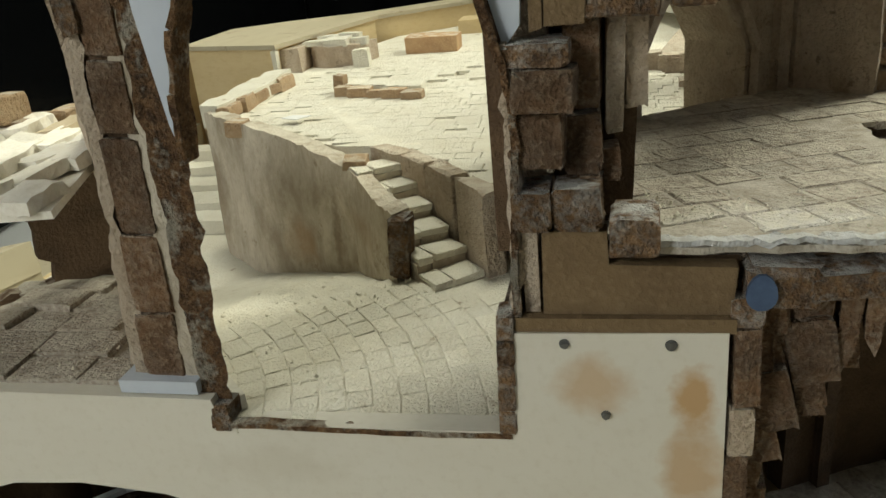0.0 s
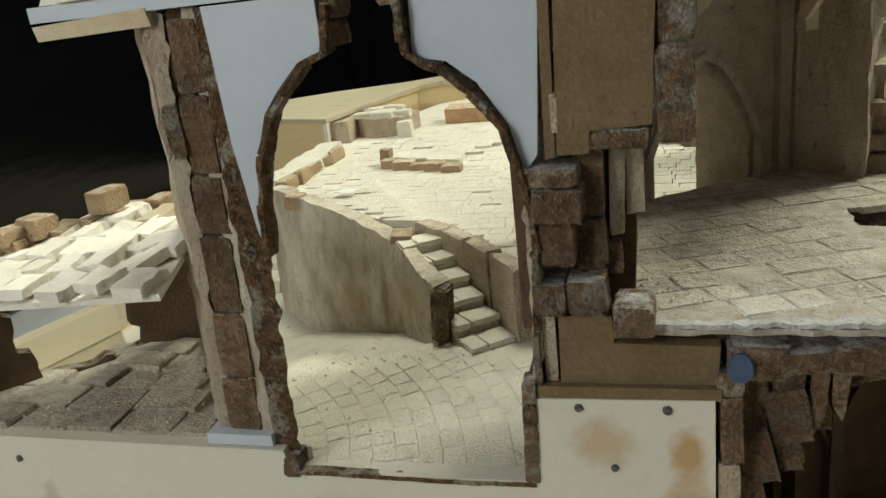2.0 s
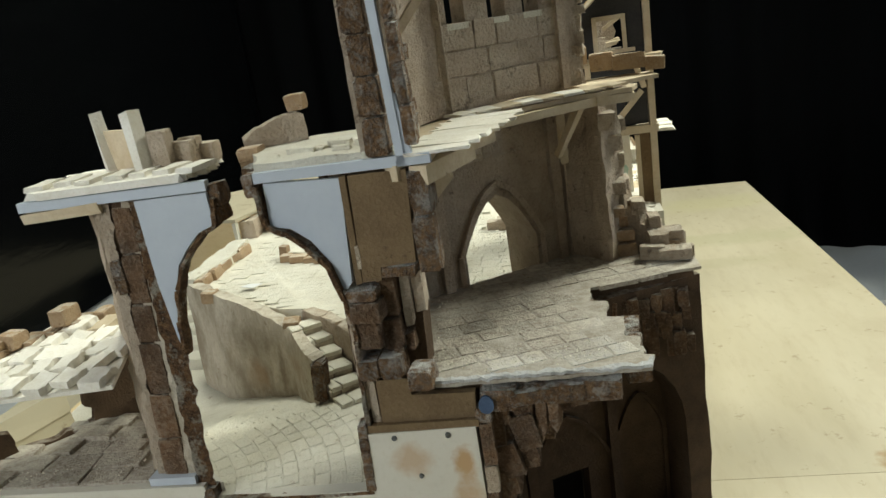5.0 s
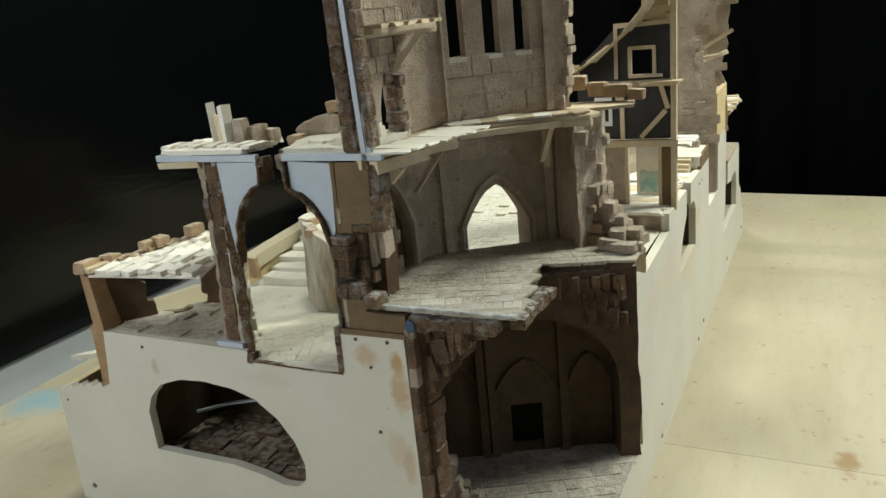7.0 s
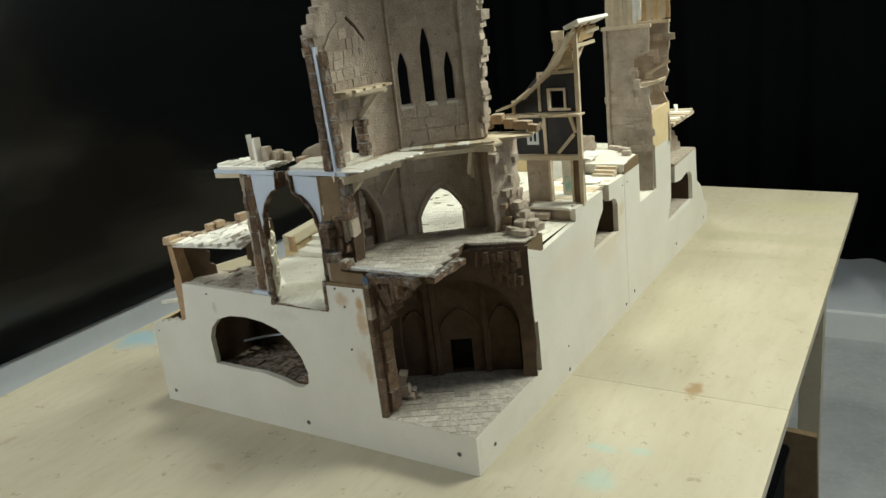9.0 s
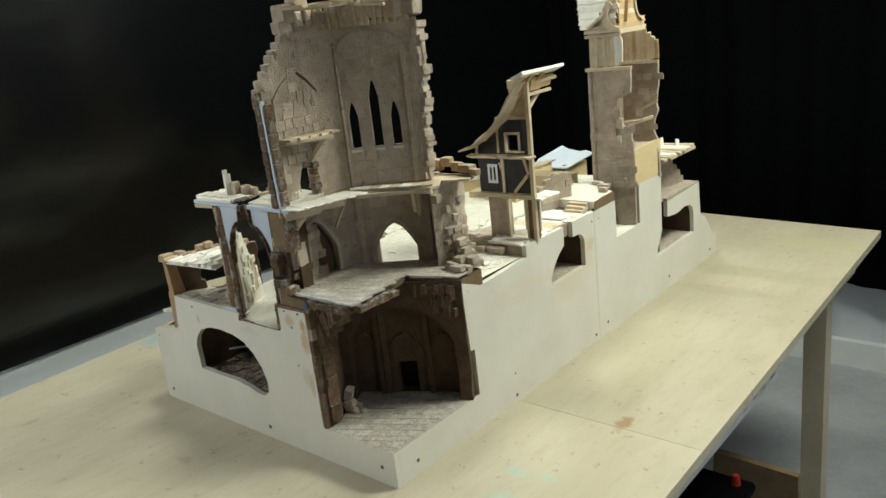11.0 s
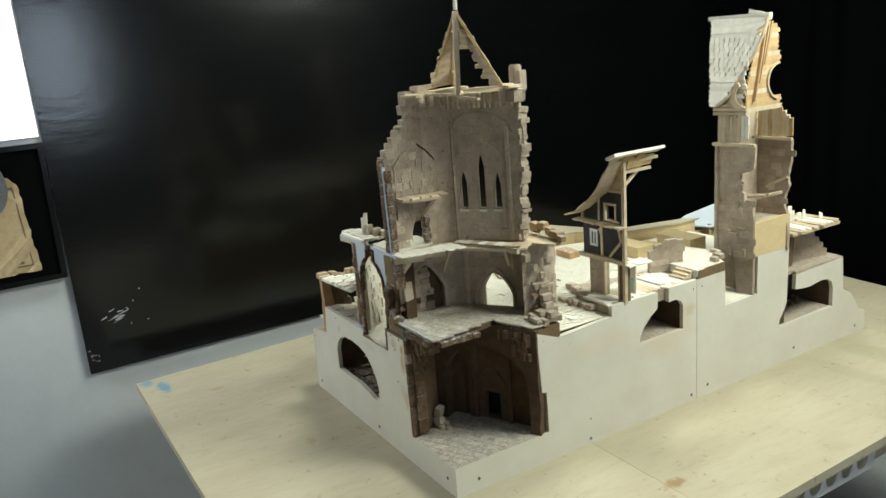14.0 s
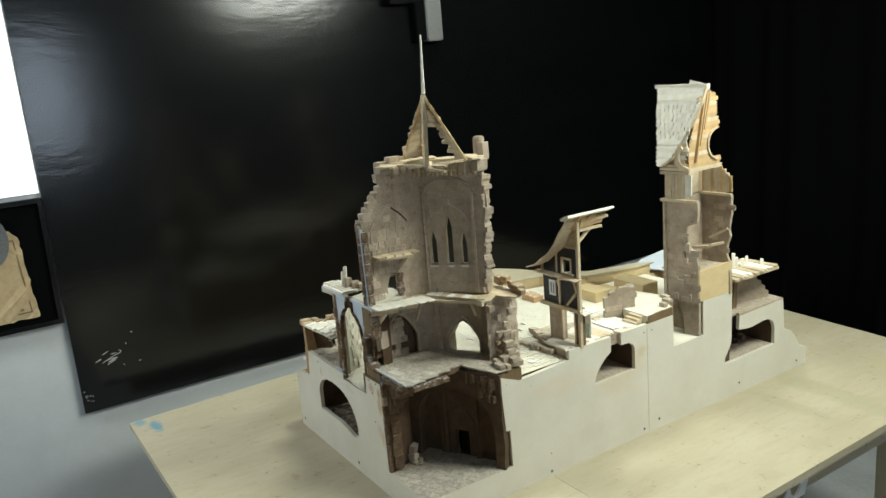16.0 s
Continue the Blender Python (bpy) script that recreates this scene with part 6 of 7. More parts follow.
for i, (x, y, w, d, h) in enumerate(((-0.347, 0.549, 0.05, 0.03, 0.0165), (-0.31, 0.66, 0.06, 0.035, 0.017), (-0.25, 0.72, 0.07, 0.03, 0.015))):
    bm = bmesh.new()
    box(bm, (x - w / 2, y - d / 2, 0.244), (x + w / 2, y + d / 2, 0.244 + h), None, 0.001)
    thing("timber_block", bm, PLYRAW if i else BRICK, "small raw plywood block standing on the square", "wooden block", "blocks on the square")
# ---- model: timber-framed house ----
house = root("timber_house", (-0.056, 0.4, 0.258), "half-timbered house front model with dark panels and a swept roof", "house model")
H = Plane((-0.112, 0.392, 0.258), (1, 0.03, 0))


def flat(plane, pts, thick, mat, parent, name, label="", holes=(), d=0.0):
    bm = bmesh.new()
    prism(bm, plane.many(pts, d), -plane.n * thick, [plane.many(h, d) for h in holes])
    return part(name, bm, mat, parent, label)


def rect(u0, v0, u1, v1):
    return [(u0, v0), (u1, v0), (u1, v1), (u0, v1)]


flat(H, rect(0.018, -0.01, 0.058, 0.069), 0.012, STONE, house, "ground_wall")
flat(H, rect(0.098, -0.012, 0.112, 0.069), 0.012, BOARD, house, "corner_post", "dark brown post")
flat(H, rect(0.056, -0.004, 0.06, 0.067), 0.006, WOOD, house, "door_frame", d=0.002)
flat(H, rect(0.094, -0.004, 0.098, 0.067), 0.006, WOOD, house, "door_frame", d=0.002)
flat(H, rect(0.003, 0.078, 0.108, 0.138), 0.006, BLACKPANEL, house, "panel_first_floor", "charcoal painted infill panel")
flat(H, [(0.003, 0.145), (0.108, 0.145), (0.108, 0.205), (0.05, 0.205), (0.025, 0.18), (0.003, 0.162)], 0.006, BLACKPANEL, house, "panel_second_floor", "charcoal painted infill panel", [rect(0.066, 0.151, 0.09, 0.178)])
for nm, a, b, w in (("beam", (-0.006, 0.073), (0.116, 0.073), 0.008), ("beam", (-0.01, 0.141), (0.114, 0.141), 0.007), ("beam", (0.048, 0.205), (0.11, 0.206), 0.005), ("post", (0.111, -0.005), (0.113, 0.272), 0.0065), ("post", (0.004, 0.145), (0.004, 0.165), 0.005),
                    ("post", (0.0545, 0.078), (0.0545, 0.138), 0.005), ("brace", (0.047, 0.13), (0.0545, 0.115), 0.004), ("brace", (0.075, 0.08), (0.103, 0.11), 0.005), ("brace", (0.098, 0.138), (0.106, 0.112), 0.005), ("post", (0.049, 0.147), (0.049, 0.203), 0.004),
                    ("window_frame", (0.0645, 0.149), (0.0645, 0.181), 0.004), ("window_frame", (0.0915, 0.149), (0.0915, 0.181), 0.004), ("window_frame", (0.063, 0.18), (0.093, 0.18), 0.004), ("window_frame", (0.063, 0.149), (0.1, 0.149), 0.004)):
    bm = bmesh.new()
    beam(bm, H.at(*a, 0.001), H.at(*b, 0.001), w, w, 0, 0.0004)
    part(nm, bm, WOOD, house)
flat(H, rect(0.023, 0.094, 0.043, 0.127), 0.002, WHITE, house, "small_window", "white window frame", [rect(0.027, 0.099, 0.0315, 0.122), rect(0.0345, 0.099, 0.039, 0.122)], d=0.0025)
for i in range(4):
    piece("board", PL[i], H.m(0.096 - 0.004 * i, 0.216 + 0.0145 * i, -0.002, 180 + rnd.uniform(-2, 2)) @ Matrix.Diagonal((0.034 - 0.004 * i, 0.0138, 0.003, 1)), house)
flat(H, rect(0.06, -0.002, 0.0935, 0.064), 0.003, WHITEWOOD, house, "rear_panel", "chalky white panel", d=-0.045)
flat(H, rough(rect(0.064, 0.004, 0.088, 0.03), 0.004, 0.002, 2), 0.001, GREENPAINT, house, "paint_patch", "smeared turquoise paint", d=-0.0435)
CURVE = [(-0.124, 0.411), (-0.105, 0.417), (-0.086, 0.427), (-0.066, 0.441), (-0.046, 0.458), (-0.028, 0.477), (-0.012, 0.499), (0.002, 0.52), (0.012, 0.533)]
for i, (a, b) in enumerate(zip(CURVE, CURVE[1:])):
    for j in range(3 if i > 5 else 2):
        y0 = 0.372 + 0.03 * j
        a3, b3 = Vector((a[0], y0 + rnd.uniform(-0.003, 0.002), a[1])), Vector((b[0] + 0.003, y0, b[1] + 0.003))
        bm = bmesh.new()
        beam(bm, a3, b3, 0.0275, 0.0018, rnd.uniform(-4, 4), 0.0012)
        part("roof_board", bm, WOOD if j == 0 else HONEY, house)
bm = bmesh.new()
beam(bm, (0.013, 0.352, 0.534), (0.013, 0.474, 0.534), 0.024, 0.005, -22, 0.0008)
part("ridge_board", bm, WHITEWOOD, house, "chalk white ridge board")
for a, b in (((0.0, 0.4, 0.5), (0.006, 0.455, 0.502)), ((0.0, 0.392, 0.515), (0.008, 0.47, 0.52)), ((-0.005, 0.394, 0.47), (-0.003, 0.43, 0.498))):
    bm = bmesh.new()
    beam(bm, a, b, 0.005, 0.005)
    part("purlin", bm, WOOD, house)
bm = bmesh.new()
prism(bm, [(0.004, 0.4, 0.506), (0.004, 0.458, 0.508), (0.008, 0.465, 0.526), (0.008, 0.4, 0.526)], (-0.003, 0, 0))
part("soffit", bm, HONEY, house)
for i in range(6):
    piece("plank", PL[i], pose(-0.11 + i * 0.022, 0.385 + rnd.uniform(-0.002, 0.002), 0.4005, 0, 0, rnd.uniform(-6, 6)) @ Matrix.Diagonal((0.024, 0.02, 0.003, 1)), house)
# deck in front of the house
deck = root("timber_deck", (-0.04, 0.4, 0.237), "weathered plank deck on a low grey wall", "deck model")
bm = bmesh.new()
prism(bm, [(-0.078, 0.361, 0.232), (-0.0095, 0.361, 0.232), (-0.0095, 0.583, 0.232), (-0.11, 0.583, 0.232), (-0.15, 0.39, 0.232)], (0, 0, 0.0225))
part("support_wall", bm, STONE, deck)
for i in range(13):
    y = 0.366 + i * 0.0165
    w = 0.075 + 0.004 * min(i, 8)
    piece("plank", (WP + WP + PL)[(i * 5) % 18], pose(-0.004 - w / 2, y, 0.2565, 0, 0, rnd.uniform(-2, 2)) @ Matrix.Diagonal((w, 0.016, 0.0035, 1)), deck)
low = root("low_wall", (-0.13, 0.39, 0.245), "low crumbled stone wall at the edge of the deck", "rubble wall")
heap(low, [(-0.166 + 0.013 * i, 0.4 - 0.004 * i, 0.25 + 0.0015 * (i % 2), 0.014, 0.012, 0.012) for i in range(8)], None, ST, 75)
heap(low, [(-0.13 + 0.016 * i, 0.337 + 0.003 * i, 0.246, 0.015, 0.011, 0.009) for i in range(6)], None, ST, 76)
for i in range(3):
    piece("plank", WP[i], pose(0.004, 0.4 + 0.018 * i, 0.3285 + 0.0005 * i, 0, 0, rnd.uniform(-6, 6)) @ Matrix.Diagonal((0.034, 0.017, 0.0025, 1)), house)
for i in range(5):
    piece("plank", WP[i], pose(-0.052 + 0.0005 * i, 0.545 - 0.009 * i, 0.2585 + 0.0006 * i, 0, 0, rnd.uniform(-8, 8)) @ Matrix.Diagonal((0.075, 0.012, 0.002, 1)), deck)
# wall stub and terrace beside the deck
stub = root("wall_stub", (-0.075, 0.585, 0.262), "broken stone house wall standing on the terrace", "wall model")
WS = Plane((-0.09, 0.548, 0.2585), (0.34, 0.94, 0))
SO = [(0, 0), (0.074, 0), (0.075, 0.062), (0.055, 0.066), (0.036, 0.066), (0.033, 0.058), (0.014, 0.057), (0.012, 0.048), (0.0, 0.046)]
sw = flat(WS, rough(SO, 0.008, 0.001, 2), 0.01, STONE, stub, "wall")
WS2 = Plane(tuple(WS.at(0.074, 0, -0.0105)), (-1, 0.36, 0))
flat(WS2, rough([(0, 0), (0.03, 0), (0.03, 0.03), (0.0, 0.046)], 0.008, 0.001, 2), 0.008, STONE, stub, "wall")
stones_on(sw, WS, SO, 0.013, 0.017, 0.0014, ST, 0.3, 77)
terr = root("upper_terrace", (-0.05, 0.63, 0.258), "dusty pale terrace model with plank edge and steps", "terrace model")
bm = bmesh.new()
prism(bm, [(-0.0005, 0.587, 0.258), (-0.0005, 0.667, 0.258), (-0.09, 0.72, 0.258), (-0.16, 0.7, 0.258), (-0.12, 0.59, 0.258)], (0, 0, 0.0165))
part("top_slab", bm, SAND, terr)
bm = bmesh.new()
prism(bm, [(0.0005, 0.586, 0.257), (0.0005, 0.667, 0.258), (0.0005, 0.666, 0.276), (0.0005, 0.59, 0.274)], (-0.004, 0, 0))
part("fascia", bm, BOARD, terr, "brown timber edge")
for i in range(3):
    bm = bmesh.new()
    box(bm, (-0.05, 0.56 + 0.009 * i, 0.257), (-0.012, 0.59, 0.2625 + 0.005 * i), None, 0.0006)
    part("step", bm, WOOD, terr)
heap(terr, [(-0.02, 0.66, 0.278, 0.014, 0.014, 0.01), (-0.035, 0.69, 0.278, 0.02, 0.012, 0.01), (-0.06, 0.71, 0.278, 0.02, 0.012, 0.009), (-0.14, 0.66, 0.28, 0.02, 0.02, 0.014), (-0.15, 0.69, 0.283, 0.02, 0.02, 0.02)], None, ST, 78)
for x, y, w, d, z in ((-0.25, 0.66, 0.08, 0.05, 0.272), (-0.2, 0.76, 0.1, 0.05, 0.28)):
    bm = bmesh.new()
    box(bm, (x - w / 2, y - d / 2, 0.244), (x + w / 2, y + d / 2, z), None, 0.001)
    thing("timber_block", bm, PLYRAW, "raw plywood block behind the terrace", "wooden block", "blocks on the square")
shed = root("white_roofed_shed", (-0.33, 1.0, 0.0), "shed model with a sloping white sheet roof", "shed model")
bm = bmesh.new()
box(bm, (-0.37, 0.93, 0.0), (-0.312, 1.1, 0.236))
part("body", bm, PLYRAW, shed)
bm = bmesh.new()
prism(bm, [(-0.343, 0.9, 0.256), (-0.288, 0.965, 0.242), (-0.29, 1.1, 0.252), (-0.312, 1.1, 0.258), (-0.314, 1.075, 0.26), (-0.337, 1.06, 0.268), (-0.357, 1.06, 0.277), (-0.36, 0.95, 0.264)], (0, 0, 0.003))
part("roof_sheet", bm, PLASTIC, shed, "smooth white foam roof sheet")
for x, y in ((-0.335, 0.915), (-0.298, 0.97)):
    bm = bmesh.new()
    box(bm, (x - 0.004, y - 0.004, 0.19), (x + 0.004, y + 0.004, 0.251))
    part("post", bm, WOOD, shed)

# ---- model: watch tower ----
wt = root("watch_tower", (-0.04, 0.79, 0.266), "tall ruined watch tower model with a plank storey and shingle roof", "tower model")
TF = Plane((-0.079, 0.737, 0.262), (1, 0.22, 0))
TFO = [(0, 0), (0.08, 0), (0.08, 0.09), (0.077, 0.1), (0.079, 0.121), (0.062, 0.124), (0.058, 0.135), (0.05, 0.145), (0.05, 0.178), (0.066, 0.183), (0.078, 0.19), (0.08, 0.236), (0, 0.236)]
fw = flat(TF, rough(TFO, 0.01, 0.0008, 2), 0.009, STONE, wt, "front_wall")
flat(TF, [(0.045, -0.078), (0.08, -0.078), (0.08, 0), (0.03, 0), (0.04, -0.02)], 0.01, STONE, wt, "lower_wall", "grey-brown wall under the tower", d=-0.001)
TL = Plane((-0.079, 0.86, 0.262), (0, -1, 0))
flat(TL, rect(0, 0, 0.122, 0.236), 0.009, STONE, wt, "left_wall", d=-0.0005)
TB = Plane((-0.07, 0.852, 0.262), (1, 0.1, 0))
TBO = [(0, 0), (0.075, 0), (0.07, 0.08), (0.062, 0.1), (0.066, 0.12), (0.074, 0.14), (0.07, 0.16), (0.076, 0.19), (0.076, 0.236), (0, 0.236)]
bw = flat(TB, rough(TBO, 0.009, 0.0012, 7), 0.009, STONE, wt, "back_wall")
stones_on(fw, TF, TFO, 0.0135, 0.02, 0.0012, ST, 0.35, 81, lean=0.5)
for u, v, w, h in ((0.036, 0.05, 0.02, 0.006), (0.028, 0.052, 0.005, 0.014), (0.05, 0.1, 0.014, 0.012), (0.045, 0.112, 0.006, 0.02), (0.052, 0.15, 0.012, 0.014), (0.028, 0.012, 0.008, 0.016), (0.062, 0.012, 0.006, 0.016), (0.056, 0.062, 0.02, 0.006), (0.055, 0.13, 0.012, 0.02)):
    piece("stone", ST[rnd.randrange(8)], TF.m(u, v, 0.001) @ Matrix.Diagonal((w, h, 0.008, 1)), fw)
stones_on(bw, TB, TBO, 0.014, 0.02, 0.002, ST, 0.25, 82)
bm = bmesh.new()
beam(bm, TF.at(-0.001, 0, 0.002), TF.at(-0.001, 0.236, 0.002), 0.005, 0.006)
part("corner_trim", bm, STONE, wt)
# storey box at the foot
bm = bmesh.new()
prism(bm, [(0.0, 0.757, 0.266), (0.0, 0.872, 0.266), (0.0, 0.872, 0.34), (0.0, 0.757, 0.337)], (-0.006, 0, 0))
part("foot_panel", bm, PLYRAW, wt, "plain orange-tan board")
bm = bmesh.new()
prism(bm, [(-0.006, 0.75, 0.332), (-0.006, 0.872, 0.332), (-0.075, 0.872, 0.332), (-0.075, 0.75, 0.332)], (0, 0, 0.004))
part("floor_board", bm, STONE, wt)
for a, b, w in (((-0.084, 0.729, 0.5005), (0.006, 0.745, 0.5005), 0.008), ((-0.072, 0.846, 0.5005), (0.01, 0.854, 0.5005), 0.007), ((-0.079, 0.73, 0.501), (-0.079, 0.855, 0.501), 0.007), ((-0.035, 0.8, 0.38), (0.005, 0.835, 0.392), 0.005), ((-0.03, 0.83, 0.4), (0.012, 0.84, 0.425), 0.005), ((-0.06, 0.76, 0.385), (-0.002, 0.79, 0.39), 0.005), ((-0.062, 0.775, 0.385), (0.0, 0.8, 0.392), 0.004)):
    bm = bmesh.new()
    beam(bm, a, b, w, 0.006, 0, 0.0006)
    part("timber", bm, WOOD, wt)
P2 = Plane((-0.077, 0.736, 0.503), (1, 0.2, 0))
for i in range(8):
    piece("plank", (PL if i < 6 else WP)[i % 6], P2.m(0.004 + 0.0082 * i, 0.031 + rnd.uniform(-0.002, 0.002), 0, 90 + rnd.uniform(-1, 1)) @ Matrix.Diagonal((0.062 - 0.012 * (i > 6), 0.0078, 0.0035, 1)), wt)
P3 = Plane((-0.068, 0.85, 0.503), (1, 0.1, 0))
for i in range(10):
    piece("plank", (PL if i % 3 else HP)[i % 6], P3.m(0.004 + 0.0078 * i, 0.032 - 0.0035 * max(0, i - 6), 0, 90 + rnd.uniform(-1.5, 1.5)) @ Matrix.Diagonal((0.066 - 0.009 * max(0, i - 6), 0.0075, 0.0035, 1)), wt)
P4 = Plane((-0.077, 0.86, 0.503), (0, -1, 0))
flat(P4, rect(0, 0, 0.122, 0.064), 0.004, WOOD, wt, "plank_side")
for i in range(6):
    piece("plank", PL[i % 6], P2.m(0.032, 0.066 + 0.0062 * i, 0.004, rnd.uniform(-1, 1)) @ Matrix.Diagonal((0.07 - 0.002 * i, 0.006, 0.004, 1)), wt)
for i in range(3):
    bm = bmesh.new()
    beam(bm, (-0.08, 0.725, 0.564 + 0.008 * i), (-0.012, 0.74, 0.564 + 0.008 * i), 0.007, 0.006, 0, 0.0005)
    part("timber", bm, WOOD, wt)
# gable boards with a round gap, and the swept shingle slope


def swept(v):
    """The front slope: left, right, y and z at height v from eave to ridge."""
    xr = [-0.071, -0.047, -0.038, -0.0296, -0.02, -0.013, -0.006, 0.0, 0.004, 0.006, 0.008]
    k = min(9, int(v * 10))
    return -0.084 - 0.048 * v, xr[k] + (xr[k + 1] - xr[k]) * (v * 10 - k), 0.72 + 0.055 * v, 0.579 + 0.17 * v


rr_ = random.Random(9)
for i in range(18):
    v0, v1 = i / 18, (i + 1.15) / 18
    a = swept((i + 0.5) / 18)
    w = a[1] - a[0]
    k = max(1, round(w / 0.012)) if 6 <= i <= 13 else 1
    sl = Plane((a[0], a[2], a[3]), (1, 0.0, 0), (0, 0.055, 0.17))
    for j in range(k):
        piece("shingle", WP[rr_.randrange(6)], sl.m(w / k * (j + 0.5) + rr_.uniform(-0.001, 0.001), 0, 0.001 + rr_.uniform(0, 0.0012), rr_.uniform(-2, 2)) @ Matrix.Diagonal((w / k * 0.99 + (0.004 if k == 1 else 0), 0.0118, 0.0028, 1)), wt)
for i in range(10):
    a, b = swept(i / 10), swept((i + 1) / 10 - 0.001)
    bm = bmesh.new()
    beam(bm, (a[1] + 0.001, a[2] - 0.001, a[3]), (b[1] + 0.001, b[2] - 0.001, b[3] + 0.001), 0.006, 0.005, 0, 0.0004)
    part("barge_board", bm, WOOD, wt)
bm = bmesh.new()
beam(bm, (-0.136, 0.777, 0.75), (0.01, 0.777, 0.75), 0.009, 0.009, 0, 0.0008)
part("ridge_board", bm, WHITEWOOD, wt, "chalk white ridge board")
for k, (x, z, a) in enumerate(((-0.018, 0.7555, 14), (-0.012, 0.749, 4), (-0.006, 0.743, -10))):
    piece("board", WP[k], pose(x, 0.774 + 0.004 * k, z, 80, a, 0) @ Matrix.Diagonal((0.042 - 0.006 * k, 0.0085, 0.003, 1)), wt)
# clapboards under the swept edge and the crescent beside the round gap
for i in range(15):
    v = 0.004 + 0.0088 * i
    f = min(0.99, max(0.0, v / 0.17))
    e = swept(f)
    x0, x1 = max(-0.078, e[1] - 0.002), -0.012 - 0.003 * math.sin(i * 1.3)
    if x1 - x0 > 0.006:
        piece("board", (PL + WP)[(i * 5) % 12], pose((x0 + x1) / 2, 0.732 + 0.0009 * i, 0.578 + v, 90, rr_.uniform(-1, 1), 0) @ Matrix.Diagonal((x1 - x0, 0.0088, 0.003, 1)), wt)
bm = bmesh.new()
cres = [(0.026 * math.cos(radians(a)), 0.026 * math.sin(radians(a))) for a in range(100, 301, 20)] + [(0.010 + 0.021 * math.cos(radians(a)), 0.021 * math.sin(radians(a))) for a in range(270, 119, -25)]
prism(bm, [(-0.02 + u, 0.728, 0.6 + v) for u, v in cres], (0, 0.004, 0))
part("crescent", bm, WOOD, wt, "pale curved timber crescent")
GP = Plane((-0.012, 0.735, 0.566), (0, 1, 0))
for i in range(19):
    v = 0.004 + 0.0088 * i
    f = min(0.99, max(0.0, (v + 0.566 - 0.579) / 0.17))
    u0 = max(0.0, swept(f)[2] - 0.735 + 0.004)
    u1 = 0.118 - 0.0012 * i + rr_.uniform(-0.003, 0.003)
    cu, cv, cr = 0.098, 0.055, 0.033
    if abs(v - cv) < cr:
        u1 = min(u1, cu - math.sqrt(cr * cr - (v - cv) ** 2))
    if u1 - u0 > 0.004:
        piece("board", HP[i % 6] if i % 4 else PL[i % 6], GP.m((u0 + u1) / 2, v, 0, rr_.uniform(-0.6, 0.6)) @ Matrix.Diagonal((u1 - u0, 0.009, 0.003, 1)), wt)
ring = [GP.at(0.098 + 0.035 * math.cos(radians(95 + i * 19)), 0.055 + 0.035 * math.sin(radians(95 + i * 19)), 0.003) for i in range(10)]
bm = bmesh.new()
for a, b in zip(ring, ring[1:]):
    beam(bm, a, b, 0.005, 0.0035)
part("round_window_frame", bm, WOOD, wt)
for k in range(3):
    bm = bmesh.new()
    beam(bm, GP.at(0.02 + 0.014 * k, 0.02 + 0.035 * k, 0.005), GP.at(0.052 + 0.008 * k, 0.172, 0.005), 0.006, 0.004, 0, 0.0006)
    part("rafter", bm, HONEY, wt)

# ---- model: end house ----
eh = root("end_house", (-0.06, 0.96, 0.088), "ruined end house model with a cellar and splintered plank roof", "house model")
for nm, pts, z0, h, mat in (("cellar_floor", [(-0.0095, 0.842), (-0.0095, 1.04), (-0.13, 1.04), (-0.13, 0.842)], 0.078, 0.0095, STONE), ("upper_floor", [(-0.0095, 0.9), (-0.0005, 0.9), (-0.0005, 1.07), (-0.12, 1.08), (-0.12, 0.875), (-0.0095, 0.875)], 0.1965, 0.006, STONE), ("cellar_wall", [(-0.11, 0.83), (-0.11, 1.05), (-0.125, 1.05), (-0.125, 0.83)], 0.07, 0.127, DARKSTONE), ("cellar_wall", [(-0.0095, 1.0395), (-0.0095, 1.05), (-0.125, 1.05), (-0.125, 1.0395)], 0.07, 0.127, DARKSTONE), ("cellar_wall", [(-0.0095, 0.86), (-0.0095, 0.875), (-0.1, 0.86), (-0.1, 0.845)], 0.088, 0.175, DARKSTONE)):
    bm = bmesh.new()
    prism(bm, [(x, y, z0) for x, y in pts], (0, 0, h))
    part(nm, bm, mat, eh)
EW = Plane((-0.07, 0.9, 0.2025), (0.25, 1, 0))
ew = flat(EW, rough([(0, 0), (0.16, 0), (0.16, 0.016), (0.15, 0.018), (0.148, 0.032), (0.138, 0.034), (0.136, 0.046), (0.124, 0.05), (0.122, 0.062), (0.112, 0.066), (0.11, 0.08), (0.0, 0.08)], 0.008, 0.001, 5), 0.01, STONE, eh, "upper_wall")
bm = bmesh.new()
beam(bm, (-0.04, 0.925, 0.2), (-0.035, 0.925, 0.285), 0.012, 0.012, 0, 0.001)
part("post", bm, BOARD, eh)
for i in range(9):
    piece("plank", (PL + WP)[(i * 3) % 12], pose(-0.045 + rnd.uniform(-0.006, 0.006), 0.885 + i * 0.0185, 0.292 + 0.0012 * (i % 3), 0, 0, 180 + rnd.uniform(-5, 5)) @ Matrix.Diagonal((0.11, 0.018, 0.0035, 1)), eh)
for x, y, h in ((-0.015, 0.875, 0.046), (-0.06, 0.955, 0.034), (-0.06, 0.967, 0.022), (-0.052, 0.978, 0.018), (-0.055, 1.0, 0.02), (-0.02, 0.887, 0.02), (-0.03, 1.025, 0.012)):
    bm = bmesh.new()
    beam(bm, (x, y, 0.291), (x - 0.002, y + 0.002, 0.296 + h), 0.007, 0.007, 0, 0.0012)
    part("broken_post", bm, WHITEWOOD, eh)
bm = bmesh.new()
